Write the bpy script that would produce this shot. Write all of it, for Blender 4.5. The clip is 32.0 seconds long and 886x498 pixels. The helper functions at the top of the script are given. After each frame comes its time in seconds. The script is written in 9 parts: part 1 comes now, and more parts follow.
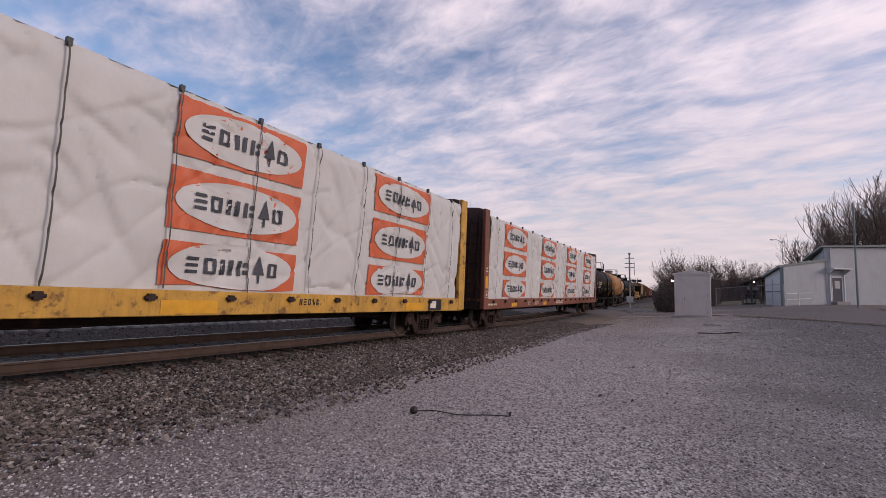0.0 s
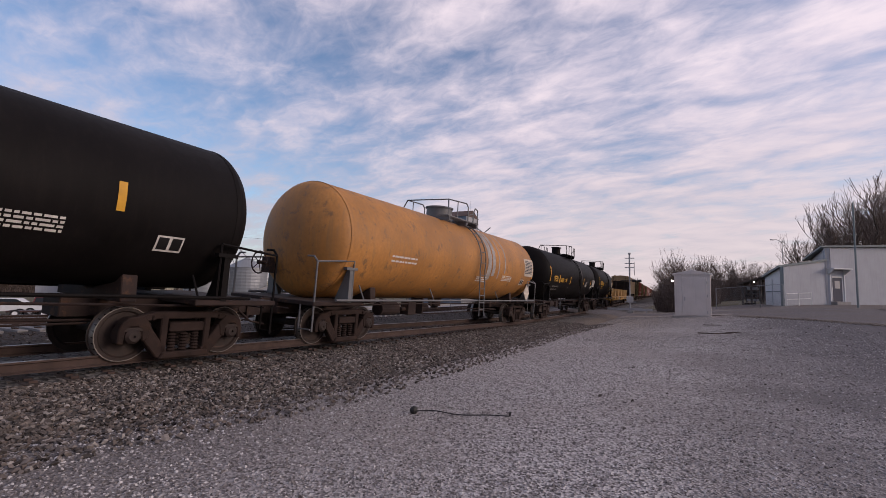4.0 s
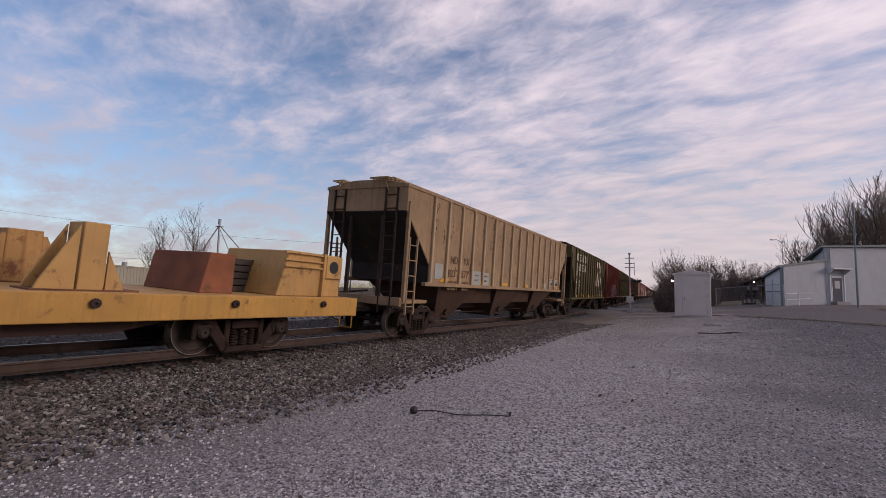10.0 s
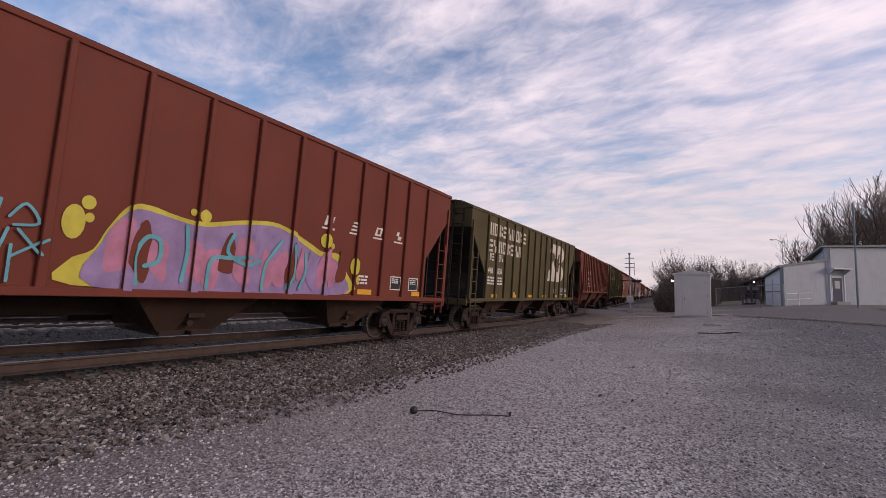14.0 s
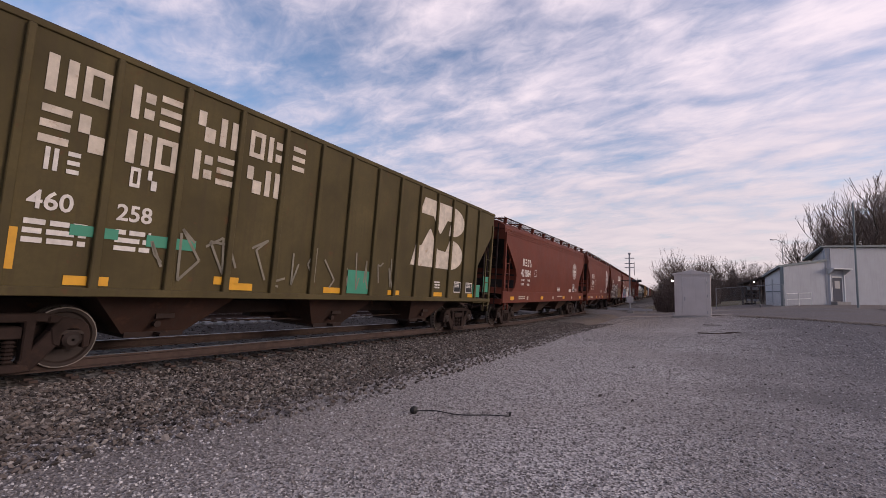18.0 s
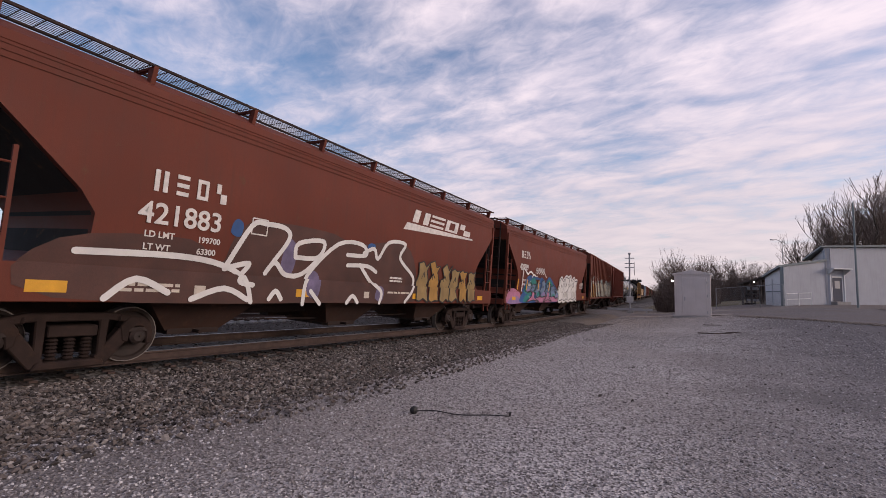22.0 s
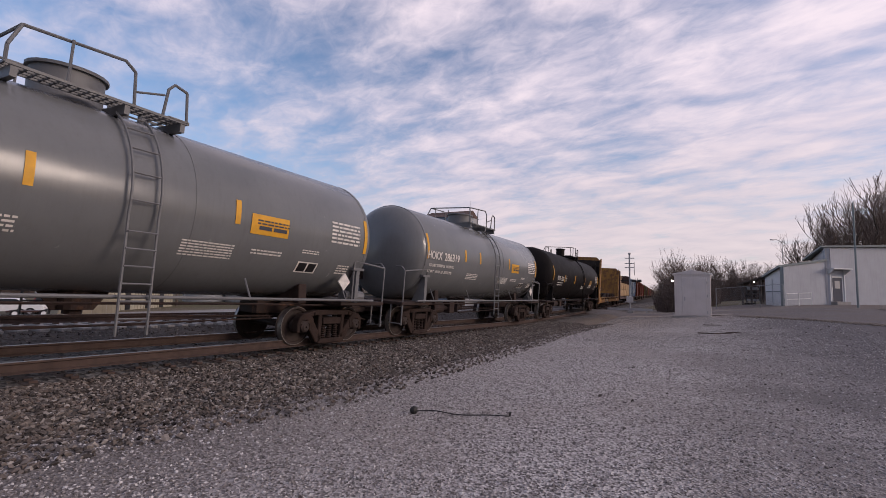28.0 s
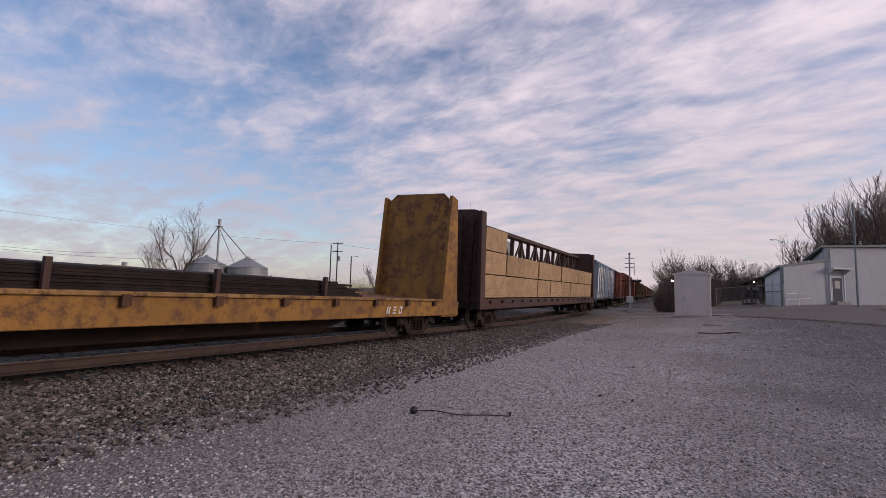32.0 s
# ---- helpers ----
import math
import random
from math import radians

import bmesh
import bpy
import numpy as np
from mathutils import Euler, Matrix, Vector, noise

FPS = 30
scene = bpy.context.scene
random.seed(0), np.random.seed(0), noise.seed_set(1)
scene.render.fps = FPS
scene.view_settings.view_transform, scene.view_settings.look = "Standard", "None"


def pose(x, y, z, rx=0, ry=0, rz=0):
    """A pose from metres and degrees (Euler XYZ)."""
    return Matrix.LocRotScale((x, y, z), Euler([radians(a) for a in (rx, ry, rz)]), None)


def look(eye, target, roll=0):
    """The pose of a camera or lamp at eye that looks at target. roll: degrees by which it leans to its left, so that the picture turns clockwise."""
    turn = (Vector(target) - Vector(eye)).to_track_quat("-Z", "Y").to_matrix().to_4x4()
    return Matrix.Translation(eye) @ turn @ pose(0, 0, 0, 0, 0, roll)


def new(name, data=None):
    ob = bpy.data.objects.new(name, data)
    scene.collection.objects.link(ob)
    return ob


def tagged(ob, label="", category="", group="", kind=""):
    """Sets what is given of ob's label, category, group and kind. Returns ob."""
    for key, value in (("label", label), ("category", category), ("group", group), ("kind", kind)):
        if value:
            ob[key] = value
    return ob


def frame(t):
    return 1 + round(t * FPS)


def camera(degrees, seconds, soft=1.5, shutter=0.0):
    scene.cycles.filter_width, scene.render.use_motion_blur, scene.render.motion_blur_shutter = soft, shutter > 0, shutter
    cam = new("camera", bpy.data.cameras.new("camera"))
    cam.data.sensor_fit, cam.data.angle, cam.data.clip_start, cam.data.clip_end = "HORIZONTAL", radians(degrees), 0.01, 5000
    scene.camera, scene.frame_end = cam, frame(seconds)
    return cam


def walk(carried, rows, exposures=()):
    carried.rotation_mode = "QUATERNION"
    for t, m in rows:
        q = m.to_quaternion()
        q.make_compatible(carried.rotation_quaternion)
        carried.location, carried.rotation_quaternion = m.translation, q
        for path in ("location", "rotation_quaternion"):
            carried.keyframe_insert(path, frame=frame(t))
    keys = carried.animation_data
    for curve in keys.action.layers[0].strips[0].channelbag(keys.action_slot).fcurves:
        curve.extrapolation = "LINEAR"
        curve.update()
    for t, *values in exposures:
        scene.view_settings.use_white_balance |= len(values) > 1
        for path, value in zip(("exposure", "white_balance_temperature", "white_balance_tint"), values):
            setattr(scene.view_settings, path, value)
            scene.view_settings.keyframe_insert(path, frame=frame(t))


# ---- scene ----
# ---------------------------------------------------------------- camera
EYE = Vector((9.169, 0.0, 1.194))
YAW, TILT = radians(29.468), radians(5.004)
AIM = EYE + Vector((-math.sin(YAW) * math.cos(TILT), math.cos(YAW) * math.cos(TILT), math.sin(TILT)))
cam = camera(87.6, 32.0, soft=0.5)
walk(cam, [(0.0, look(EYE, AIM, 1.367)), (32.0, look(EYE, AIM, 1.367))], exposures=[(t, e, 6880, 20) for t, e in ((0.0, 0.60), (3.5, 0.58), (7.5, 0.62), (8.7, 0.48), (10.3, 0.46), (11.3, 0.58), (13.0, 0.66), (25.5, 0.68), (28.0, 0.63), (30.9, 0.64), (31.6, 0.52), (32.0, 0.48))])

# ---------------------------------------------------------------- sky, sun
SUN_EL, SUN_AZ = radians(15.5), radians(76.0)      # azimuth from +y towards +x
world = bpy.data.worlds.new("sky")
scene.world = world
world.use_nodes = True
wn = world.node_tree.nodes
sky = wn.new("ShaderNodeTexSky")
sky.sky_type, sky.sun_disc = "NISHITA", False
sky.sun_elevation, sky.sun_rotation = SUN_EL, SUN_AZ
sky.dust_density, sky.ozone_density = 0.6, 3.0
wn["Background"].inputs["Strength"].default_value = 0.115
world.node_tree.links.new(sky.outputs[0], wn["Background"].inputs["Color"])
sun = new("sun", bpy.data.lights.new("sun", "SUN"))
sun.data.energy, sun.data.angle, sun.data.color = 2.7, radians(20), (1.0, 0.88, 0.76)
sun.matrix_world = look((0, 0, 60), (-math.sin(SUN_AZ) * 60, -math.cos(SUN_AZ) * 60, 60 - math.tan(SUN_EL) * 60))

# ---------------------------------------------------------------- materials
MATS = {}


def nodes_of(name):
    m = bpy.data.materials.new(name)
    m.use_nodes = True
    return m, m.node_tree.nodes, m.node_tree.links


def paint(name, col, rough=0.6, metal=0.0, var=0.12, scale=1.5, streak=0.0, rust=0.0, rustcol=(0.10, 0.045, 0.022), bump=0.12, bscale=60.0, vary=0.0, spec=0.4, grime=(0.05, 0.04, 0.035), stretch=6.0):
    """A worn surface: base colour with blotches, runs down the side, rust, fine grain and relief."""
    if name in MATS:
        return MATS[name]
    m, n, k = nodes_of(name)
    b = n["Principled BSDF"]
    co = n.new("ShaderNodeTexCoord")

    def tex(sc, detail=5.0, squash=None, rgh=0.6):
        t = n.new("ShaderNodeTexNoise")
        t.inputs["Scale"].default_value, t.inputs["Detail"].default_value, t.inputs["Roughness"].default_value = sc, detail, rgh
        if squash:
            mp = n.new("ShaderNodeMapping")
            mp.inputs["Scale"].default_value = squash
            k.new(co.outputs["Object"], mp.inputs["Vector"])
            k.new(mp.outputs[0], t.inputs["Vector"])
        else:
            k.new(co.outputs["Object"], t.inputs["Vector"])
        return t.outputs["Fac"]

    def ramp(src, lo, hi, top=1.0):
        r = n.new("ShaderNodeMapRange")
        r.inputs["From Min"].default_value, r.inputs["From Max"].default_value, r.inputs["To Max"].default_value = lo, hi, top
        k.new(src, r.inputs["Value"])
        return r.outputs[0]

    def mix(fac, a, c):
        x = n.new("ShaderNodeMix")
        x.data_type = "RGBA"
        k.new(fac, x.inputs["Factor"])
        for sock, v in ((x.inputs["A"], a), (x.inputs["B"], c)):
            if isinstance(v, tuple):
                sock.default_value = (*v, 1)
            else:
                k.new(v, sock)
        return x.outputs["Result"]

    lo, hi = tuple(max(0, c * (1 - var * 1.6)) for c in col), tuple(min(1, c * (1 + var)) for c in col)
    out = mix(ramp(tex(scale), 0.3, 0.7), lo, hi)
    out = mix(ramp(tex(scale * 22, 3), 0.35, 0.75, 0.5), out, tuple(c * (1 - var) for c in col))
    if streak:
        out = mix(ramp(tex(1.6, 6, (stretch, stretch, 0.35)), 0.5, 0.75, streak), out, grime)
    if rust:
        out = mix(ramp(tex(2.6, 8, None, 0.72), 0.62 - 0.17 * rust, 0.70 - 0.15 * rust, min(1, 0.6 + rust * 0.5)), out, rustcol)
    if vary:
        oi = n.new("ShaderNodeObjectInfo")
        hs = n.new("ShaderNodeHueSaturation")
        k.new(ramp(oi.outputs["Random"], 0, 1, 1), hs.inputs["Fac"])
        mr = n.new("ShaderNodeMapRange")
        mr.inputs["To Min"].default_value, mr.inputs["To Max"].default_value = 1 - vary, 1 + vary
        k.new(oi.outputs["Random"], mr.inputs["Value"])
        hs.inputs["Fac"].default_value = 1
        for lk in list(hs.inputs["Fac"].links):
            k.remove(lk)
        k.new(mr.outputs[0], hs.inputs["Value"])
        k.new(out, hs.inputs["Color"])
        out = hs.outputs["Color"]
    k.new(out, b.inputs["Base Color"])
    rr = n.new("ShaderNodeMapRange")
    rr.inputs["To Min"].default_value, rr.inputs["To Max"].default_value = max(0.03, rough - 0.12), min(1, rough + 0.12)
    k.new(tex(scale * 4, 4), rr.inputs["Value"])
    k.new(rr.outputs[0], b.inputs["Roughness"])
    b.inputs["Metallic"].default_value = metal
    b.inputs["Specular IOR Level"].default_value = spec
    if bump:
        bp = n.new("ShaderNodeBump")
        bp.inputs["Strength"].default_value, bp.inputs["Distance"].default_value = bump, 0.02
        k.new(tex(bscale, 6), bp.inputs["Height"])
        k.new(bp.outputs[0], b.inputs["Normal"])
    MATS[name] = m
    return m


def stones(name, cols, rough=0.9, fine=90.0):
    """Loose stone: each island takes its own grey; fine grain on it."""
    m, n, k = nodes_of(name)
    b = n["Principled BSDF"]
    gi = n.new("ShaderNodeNewGeometry")
    cr = n.new("ShaderNodeValToRGB")
    k.new(gi.outputs["Random Per Island"], cr.inputs["Fac"])
    e = cr.color_ramp.elements
    while len(e) < len(cols):
        e.new(0.5)
    for i, c in enumerate(cols):
        e[i].position, e[i].color = i / (len(cols) - 1), (*c, 1)
    co = n.new("ShaderNodeTexCoord")
    t = n.new("ShaderNodeTexNoise")
    t.inputs["Scale"].default_value, t.inputs["Detail"].default_value = fine, 4
    k.new(co.outputs["Object"], t.inputs["Vector"])
    x = n.new("ShaderNodeMix")
    x.data_type, x.blend_type = "RGBA", "MULTIPLY"
    x.inputs["Factor"].default_value = 0.5
    k.new(cr.outputs[0], x.inputs["A"])
    k.new(t.outputs["Color"], x.inputs["B"])
    k.new(cr.outputs[0], b.inputs["Base Color"])
    b.inputs["Roughness"].default_value = rough
    b.inputs["Specular IOR Level"].default_value = 0.2
    bp = n.new("ShaderNodeBump")
    bp.inputs["Strength"].default_value, bp.inputs["Distance"].default_value = 0.4, 0.01
    k.new(t.outputs["Fac"], bp.inputs["Height"])
    k.new(bp.outputs[0], b.inputs["Normal"])
    return m


def speckle(name, dark, mid, light, cell, patch=0.25, patchcol=None, bump=0.8, rough=0.95, stain=0.5, zones=()):
    """Crushed stone seen as a surface: cells of varied grey, broad patches, relief."""
    m, n, k = nodes_of(name)
    b = n["Principled BSDF"]
    co = n.new("ShaderNodeTexCoord")
    v = n.new("ShaderNodeTexVoronoi")
    v.inputs["Scale"].default_value = cell
    v.inputs["Randomness"].default_value = 1.0
    k.new(co.outputs["Object"], v.inputs["Vector"])
    sp = n.new("ShaderNodeSeparateColor")
    k.new(v.outputs["Color"], sp.inputs[0])
    cr = n.new("ShaderNodeValToRGB")
    e = cr.color_ramp.elements
    e.new(0.5)
    for i, (p, c) in enumerate(((0.0, dark), (0.45, mid), (1.0, light))):
        e[i].position, e[i].color = p, (*c, 1)
    k.new(sp.outputs[0], cr.inputs["Fac"])
    t = n.new("ShaderNodeTexNoise")
    t.inputs["Scale"].default_value, t.inputs["Detail"].default_value, t.inputs["Roughness"].default_value = patch, 7, 0.62
    k.new(co.outputs["Object"], t.inputs["Vector"])
    r = n.new("ShaderNodeMapRange")
    r.inputs["From Min"].default_value, r.inputs["From Max"].default_value, r.inputs["To Max"].default_value = 0.42, 0.66, stain
    k.new(t.outputs["Fac"], r.inputs["Value"])
    x = n.new("ShaderNodeMix")
    x.data_type = "RGBA"
    k.new(r.outputs[0], x.inputs["Factor"])
    k.new(cr.outputs[0], x.inputs["A"])
    x.inputs["B"].default_value = (*(patchcol or tuple(c * 0.6 for c in mid)), 1)
    out = x.outputs["Result"]
    sx = n.new("ShaderNodeSeparateXYZ")
    k.new(co.outputs["Object"], sx.inputs[0])
    for (x0, x1), (y0, y1), col, most in zones:
        # a stretch of another colour: fades in from x0 to x1 and from y0 to y1, with a ragged border
        fac = None
        for src, lo, hi in ((sx.outputs[0], x0, x1), (sx.outputs[1], y0, y1)):
            ad = n.new("ShaderNodeMath")
            ad.operation = "MULTIPLY_ADD"
            k.new(t.outputs["Fac"], ad.inputs[0])
            ad.inputs[1].default_value = abs(hi - lo) * 1.2
            k.new(src, ad.inputs[2])
            mr_ = n.new("ShaderNodeMapRange")
            mr_.interpolation_type = "SMOOTHSTEP"
            sh_ = abs(hi - lo) * 0.6
            mr_.inputs["From Min"].default_value, mr_.inputs["From Max"].default_value = min(lo, hi) + sh_, max(lo, hi) + sh_
            mr_.inputs["To Min"].default_value, mr_.inputs["To Max"].default_value = (0.0, 1.0) if hi > lo else (1.0, 0.0)
            k.new(ad.outputs[0], mr_.inputs["Value"])
            mu = n.new("ShaderNodeMath")
            mu.operation = "MULTIPLY"
            k.new(mr_.outputs[0], mu.inputs[0])
            if fac is None:
                mu.inputs[1].default_value = most
            else:
                k.new(fac, mu.inputs[1])
            fac = mu.outputs[0]
        z_ = n.new("ShaderNodeMix")
        z_.data_type = "RGBA"
        k.new(fac, z_.inputs["Factor"])
        k.new(out, z_.inputs["A"])
        z_.inputs["B"].default_value = (*col, 1)
        out = z_.outputs["Result"]
    k.new(out, b.inputs["Base Color"])
    b.inputs["Roughness"].default_value = rough
    b.inputs["Specular IOR Level"].default_value = 0.15
    bp = n.new("ShaderNodeBump")
    bp.inputs["Strength"].default_value, bp.inputs["Distance"].default_value = bump, 0.02
    k.new(v.outputs["Distance"], bp.inputs["Height"])
    k.new(bp.outputs[0], b.inputs["Normal"])
    return m


STEEL = paint("rail_steel", (0.24, 0.215, 0.21), 0.42, 0.8, 0.08, 4)
RAILSIDE = paint("rail_rust", (0.070, 0.044, 0.036), 0.85, 0.1, 0.25, 6, bump=0.3)
TIEWOOD = paint("tie_wood", (0.060, 0.042, 0.034), 0.95, 0, 0.3, 5, bump=0.6, bscale=30, vary=0.3)
TIEGREY = paint("tie_concrete", (0.29, 0.275, 0.265), 0.9, 0, 0.15, 5, bump=0.3)
WHEEL = paint("wheel_steel", (0.030, 0.019, 0.016), 0.7, 0.1, 0.3, 5, rust=0.3, rustcol=(0.045, 0.022, 0.016))
TREAD = paint("wheel_rim", (0.26, 0.235, 0.22), 0.38, 0.7, 0.1, 5)
FRAME = paint("bogie_steel", (0.030, 0.0185, 0.0155), 0.85, 0.0, 0.3, 4, rust=0.3, rustcol=(0.046, 0.026, 0.018), bump=0.3, spec=0.2)
UNDER = paint("underframe", (0.030, 0.0165, 0.0135), 0.85, 0.0, 0.3, 3, rust=0.3)
BLACK = paint("black_paint", (0.012, 0.011, 0.012), 0.5, 0, 0.3, 2)
WHITE = paint("white_stencil", (0.62, 0.58, 0.54), 0.8, 0, 0.15, 8)
CREAM = paint("faded_white_stencil", (0.55, 0.48, 0.40), 0.85, 0, 0.2, 4, rust=0.25, rustcol=(0.30, 0.20, 0.13))
YELLOW = paint("yellow_reflector", (0.62, 0.30, 0.015), 0.55, 0, 0.12, 5)
YTEXT = paint("yellow_stencil", (0.55, 0.29, 0.03), 0.7, 0, 0.15, 5)
DUSTBAY = paint("dusty_hopper_bay", (0.050, 0.023, 0.016), 0.85, 0, 0.3, 1.5, streak=0.35, rust=0.3, rustcol=(0.085, 0.038, 0.024))
# Near-black for car ends; on slope sheets it includes painted-in shade.
ENDBLACK = paint("car_end_black", (0.022, 0.016, 0.014), 0.9, 0, 0.35, 1.5, rust=0.2)
# ---------------------------------------------------------------- mesh helpers


class G:
    """Gathers vertices and faces of one mesh."""

    def __init__(self):
        self.v, self.f = [], []

    def add(self, vs, fs, m=None):
        o = len(self.v)
        self.v += [tuple(m @ Vector(p)) if m else tuple(p) for p in vs]
        self.f += [tuple(i + o for i in q) for q in fs]
        return self

    def box(self, x0, x1, y0, y1, z0, z1, m=None):
        vs = [(x, y, z) for x in (x0, x1) for y in (y0, y1) for z in (z0, z1)]
        return self.add(vs, [(0, 1, 3, 2), (4, 6, 7, 5), (0, 4, 5, 1), (2, 3, 7, 6), (0, 2, 6, 4), (1, 5, 7, 3)], m)

    def prism(self, pts, a, b, axis="x", m=None):
        """A flat outline (two coordinates) pushed from a to b along an axis; x: outline is y, z; y: x, z; z: x, y."""
        def at(p, d):
            return (d, p[0], p[1]) if axis == "x" else (p[0], d, p[1]) if axis == "y" else (p[0], p[1], d)
        n = len(pts)
        vs = [at(p, a) for p in pts] + [at(p, b) for p in pts]
        fs = [tuple(range(n))[::-1], tuple(range(n, 2 * n))] + [(i, (i + 1) % n, n + (i + 1) % n, n + i) for i in range(n)]
        return self.add(vs, fs, m)

    def cyl(self, p, q, r, n=10, r2=None, caps=True):
        p, q = Vector(p), Vector(q)
        rot = (q - p).to_track_quat("Z", "Y").to_matrix()
        r2 = r if r2 is None else r2
        ring = [(math.cos(2 * math.pi * i / n), math.sin(2 * math.pi * i / n)) for i in range(n)]
        vs = [p + rot @ Vector((c * r, s * r, 0)) for c, s in ring] + [q + rot @ Vector((c * r2, s * r2, 0)) for c, s in ring]
        fs = [(i, (i + 1) % n, n + (i + 1) % n, n + i) for i in range(n)]
        if caps:
            fs += [tuple(range(n))[::-1], tuple(range(n, 2 * n))]
        return self.add(vs, fs)

    def tube(self, pts, r, n=6):
        for a, b in zip(pts, pts[1:]):
            self.cyl(a, b, r, n)
        return self

    def rev(self, prof, n=24, axis="x", m=None):
        """A profile of (along, radius) turned round an axis."""
        vs, fs = [], []
        for a, r in prof:
            for i in range(n):
                c, s = math.cos(2 * math.pi * i / n) * r, math.sin(2 * math.pi * i / n) * r
                vs.append((a, c, s) if axis == "x" else (c, a, s) if axis == "y" else (c, s, a))
        for j in range(len(prof) - 1):
            for i in range(n):
                k = (i + 1) % n
                fs.append((j * n + i, (j + 1) * n + i, (j + 1) * n + k, j * n + k))
        return self.add(vs, fs, m)

    def grid(self, fn, nu, nv, u0=0.0, u1=1.0, v0=0.0, v1=1.0):
        vs = [fn(u0 + (u1 - u0) * i / nu, v0 + (v1 - v0) * j / nv) for i in range(nu + 1) for j in range(nv + 1)]
        w = nv + 1
        return self.add(vs, [(i * w + j, (i + 1) * w + j, (i + 1) * w + j + 1, i * w + j + 1) for i in range(nu) for j in range(nv)])

    def mesh(self, name, material, smooth=False, bevel=0.0):
        me = bpy.data.meshes.new(name)
        me.from_pydata(self.v, [], self.f)
        bm = bmesh.new()
        bm.from_mesh(me)
        if bevel:
            bmesh.ops.bevel(bm, geom=[e for e in bm.edges if e.is_manifold and e.calc_face_angle(0) > 0.5], offset=bevel, segments=1, affect="EDGES", clamp_overlap=True)
        bmesh.ops.recalc_face_normals(bm, faces=bm.faces)
        if smooth:
            for f in bm.faces:
                f.smooth = True
            for e in bm.edges:
                if e.is_manifold and e.calc_face_angle(0) > 0.7:
                    e.smooth = False
        bm.to_mesh(me)
        bm.free()
        me.materials.append(material)
        return me


def part(name, g, material, parent, label="", smooth=False, bevel=0.0, at=None):
    """One mesh under a thing or a part. g: a G, or a mesh made before."""
    me = g if isinstance(g, bpy.types.Mesh) else g.mesh(name, material, smooth, bevel)
    ob = new(name, me)
    if parent is not None:
        ob.parent = parent
    if at is not None:
        ob.matrix_basis = at if isinstance(at, Matrix) else Matrix.Translation(at)
    return tagged(ob, label) if label else ob


def thing(name, label, category, group="", kind="", m=None):
    ob = tagged(new(name), label, category, group, kind)
    ob.empty_display_size = 0.3
    if m is not None:
        ob.matrix_basis = m
    return ob


def single(name, g, material, label, category, group="", kind="", m=None, smooth=False, bevel=0.0):
    ob = part(name, g, material, None, label, smooth, bevel, m)
    return tagged(ob, "", category, group, kind)


TEXTS = {}


def lettering(body, size, material, parent, y, z, x=1.66, name="lettering", slant=0.0, wide=1.0, bold=0.0):
    """Built-in font on the side that faces +x; y is where it starts, z its foot."""
    key = (body, size, material.name, slant, wide, bold)
    if key not in TEXTS:
        cu = bpy.data.curves.new("lettering", "FONT")
        cu.body, cu.size, cu.extrude, cu.shear, cu.offset = body, size, 0.003, slant, bold
        cu.resolution_u = 3
        ob = bpy.data.objects.new("lettering", cu)
        me = bpy.data.meshes.new_from_object(ob)
        bpy.data.objects.remove(ob)
        me.materials.clear()
        me.materials.append(material)
        TEXTS[key] = me
    return part(name, TEXTS[key], material, parent, at=Matrix.Translation((x, y, z)) @ pose(0, 0, 0, 90, 0, 90) @ Matrix.Diagonal((wide, 1, 1, 1)))


def bars(parent, material, y, z, rows, h, w, x=1.66, name="stencil_print", seed=1, gap=1.7):
    """Rows of small word-long bars, for writing too small to read."""
    rnd, g = random.Random(seed), G()
    for r in range(rows):
        a = y
        while a < y + w:
            b = min(y + w, a + rnd.uniform(1.5, 5) * h)
            g.box(x - 0.004, x + 0.003, a, b, z - r * h * gap - h, z - r * h * gap)
            a = b + h * 0.7
    return tagged(part(name, g, material, parent), kind="stuff")


MARKS = (((0, 0, 0.26, 1), (0.48, 0, 0.74, 1)), ((0, 0, 0.72, 0.2), (0, 0.4, 0.72, 0.6), (0, 0.8, 0.72, 1)), ((0, 0, 0.2, 1), (0.52, 0, 0.72, 1), (0.2, 0, 0.52, 0.18), (0.2, 0.82, 0.52, 1)), ((0, 0.5, 0.3, 1), (0.3, 0, 0.72, 0.5)), ((0, 0, 0.24, 1), (0.4, 0.1, 0.72, 0.4), (0.4, 0.6, 0.72, 0.9)))


def blocks(parent, material, y, z, n, w, h, x=1.66, slant=0.0, step=None, name="logo_block", kind=0):
    """A brand word as a row of plain shapes: bars, squares and hollow boxes."""
    step = step or w * 1.25
    for i in range(n):
        g = G()
        for a0, b0, a1, b1 in MARKS[(i + kind) % len(MARKS)]:
            g.prism([(y + i * step + a * w + b * slant, z + b * h) for a, b in ((a0, b0), (a1, b0), (a1, b1), (a0, b1))], x - 0.004, x + 0.003)
        part(name, g, material, parent)


def plate(parent, material, y0, y1, z0, z1, x=1.66, name="marking", label=""):
    return part(name, G().box(x - 0.004, x + 0.003, y0, y1, z0, z1), material, parent, label)


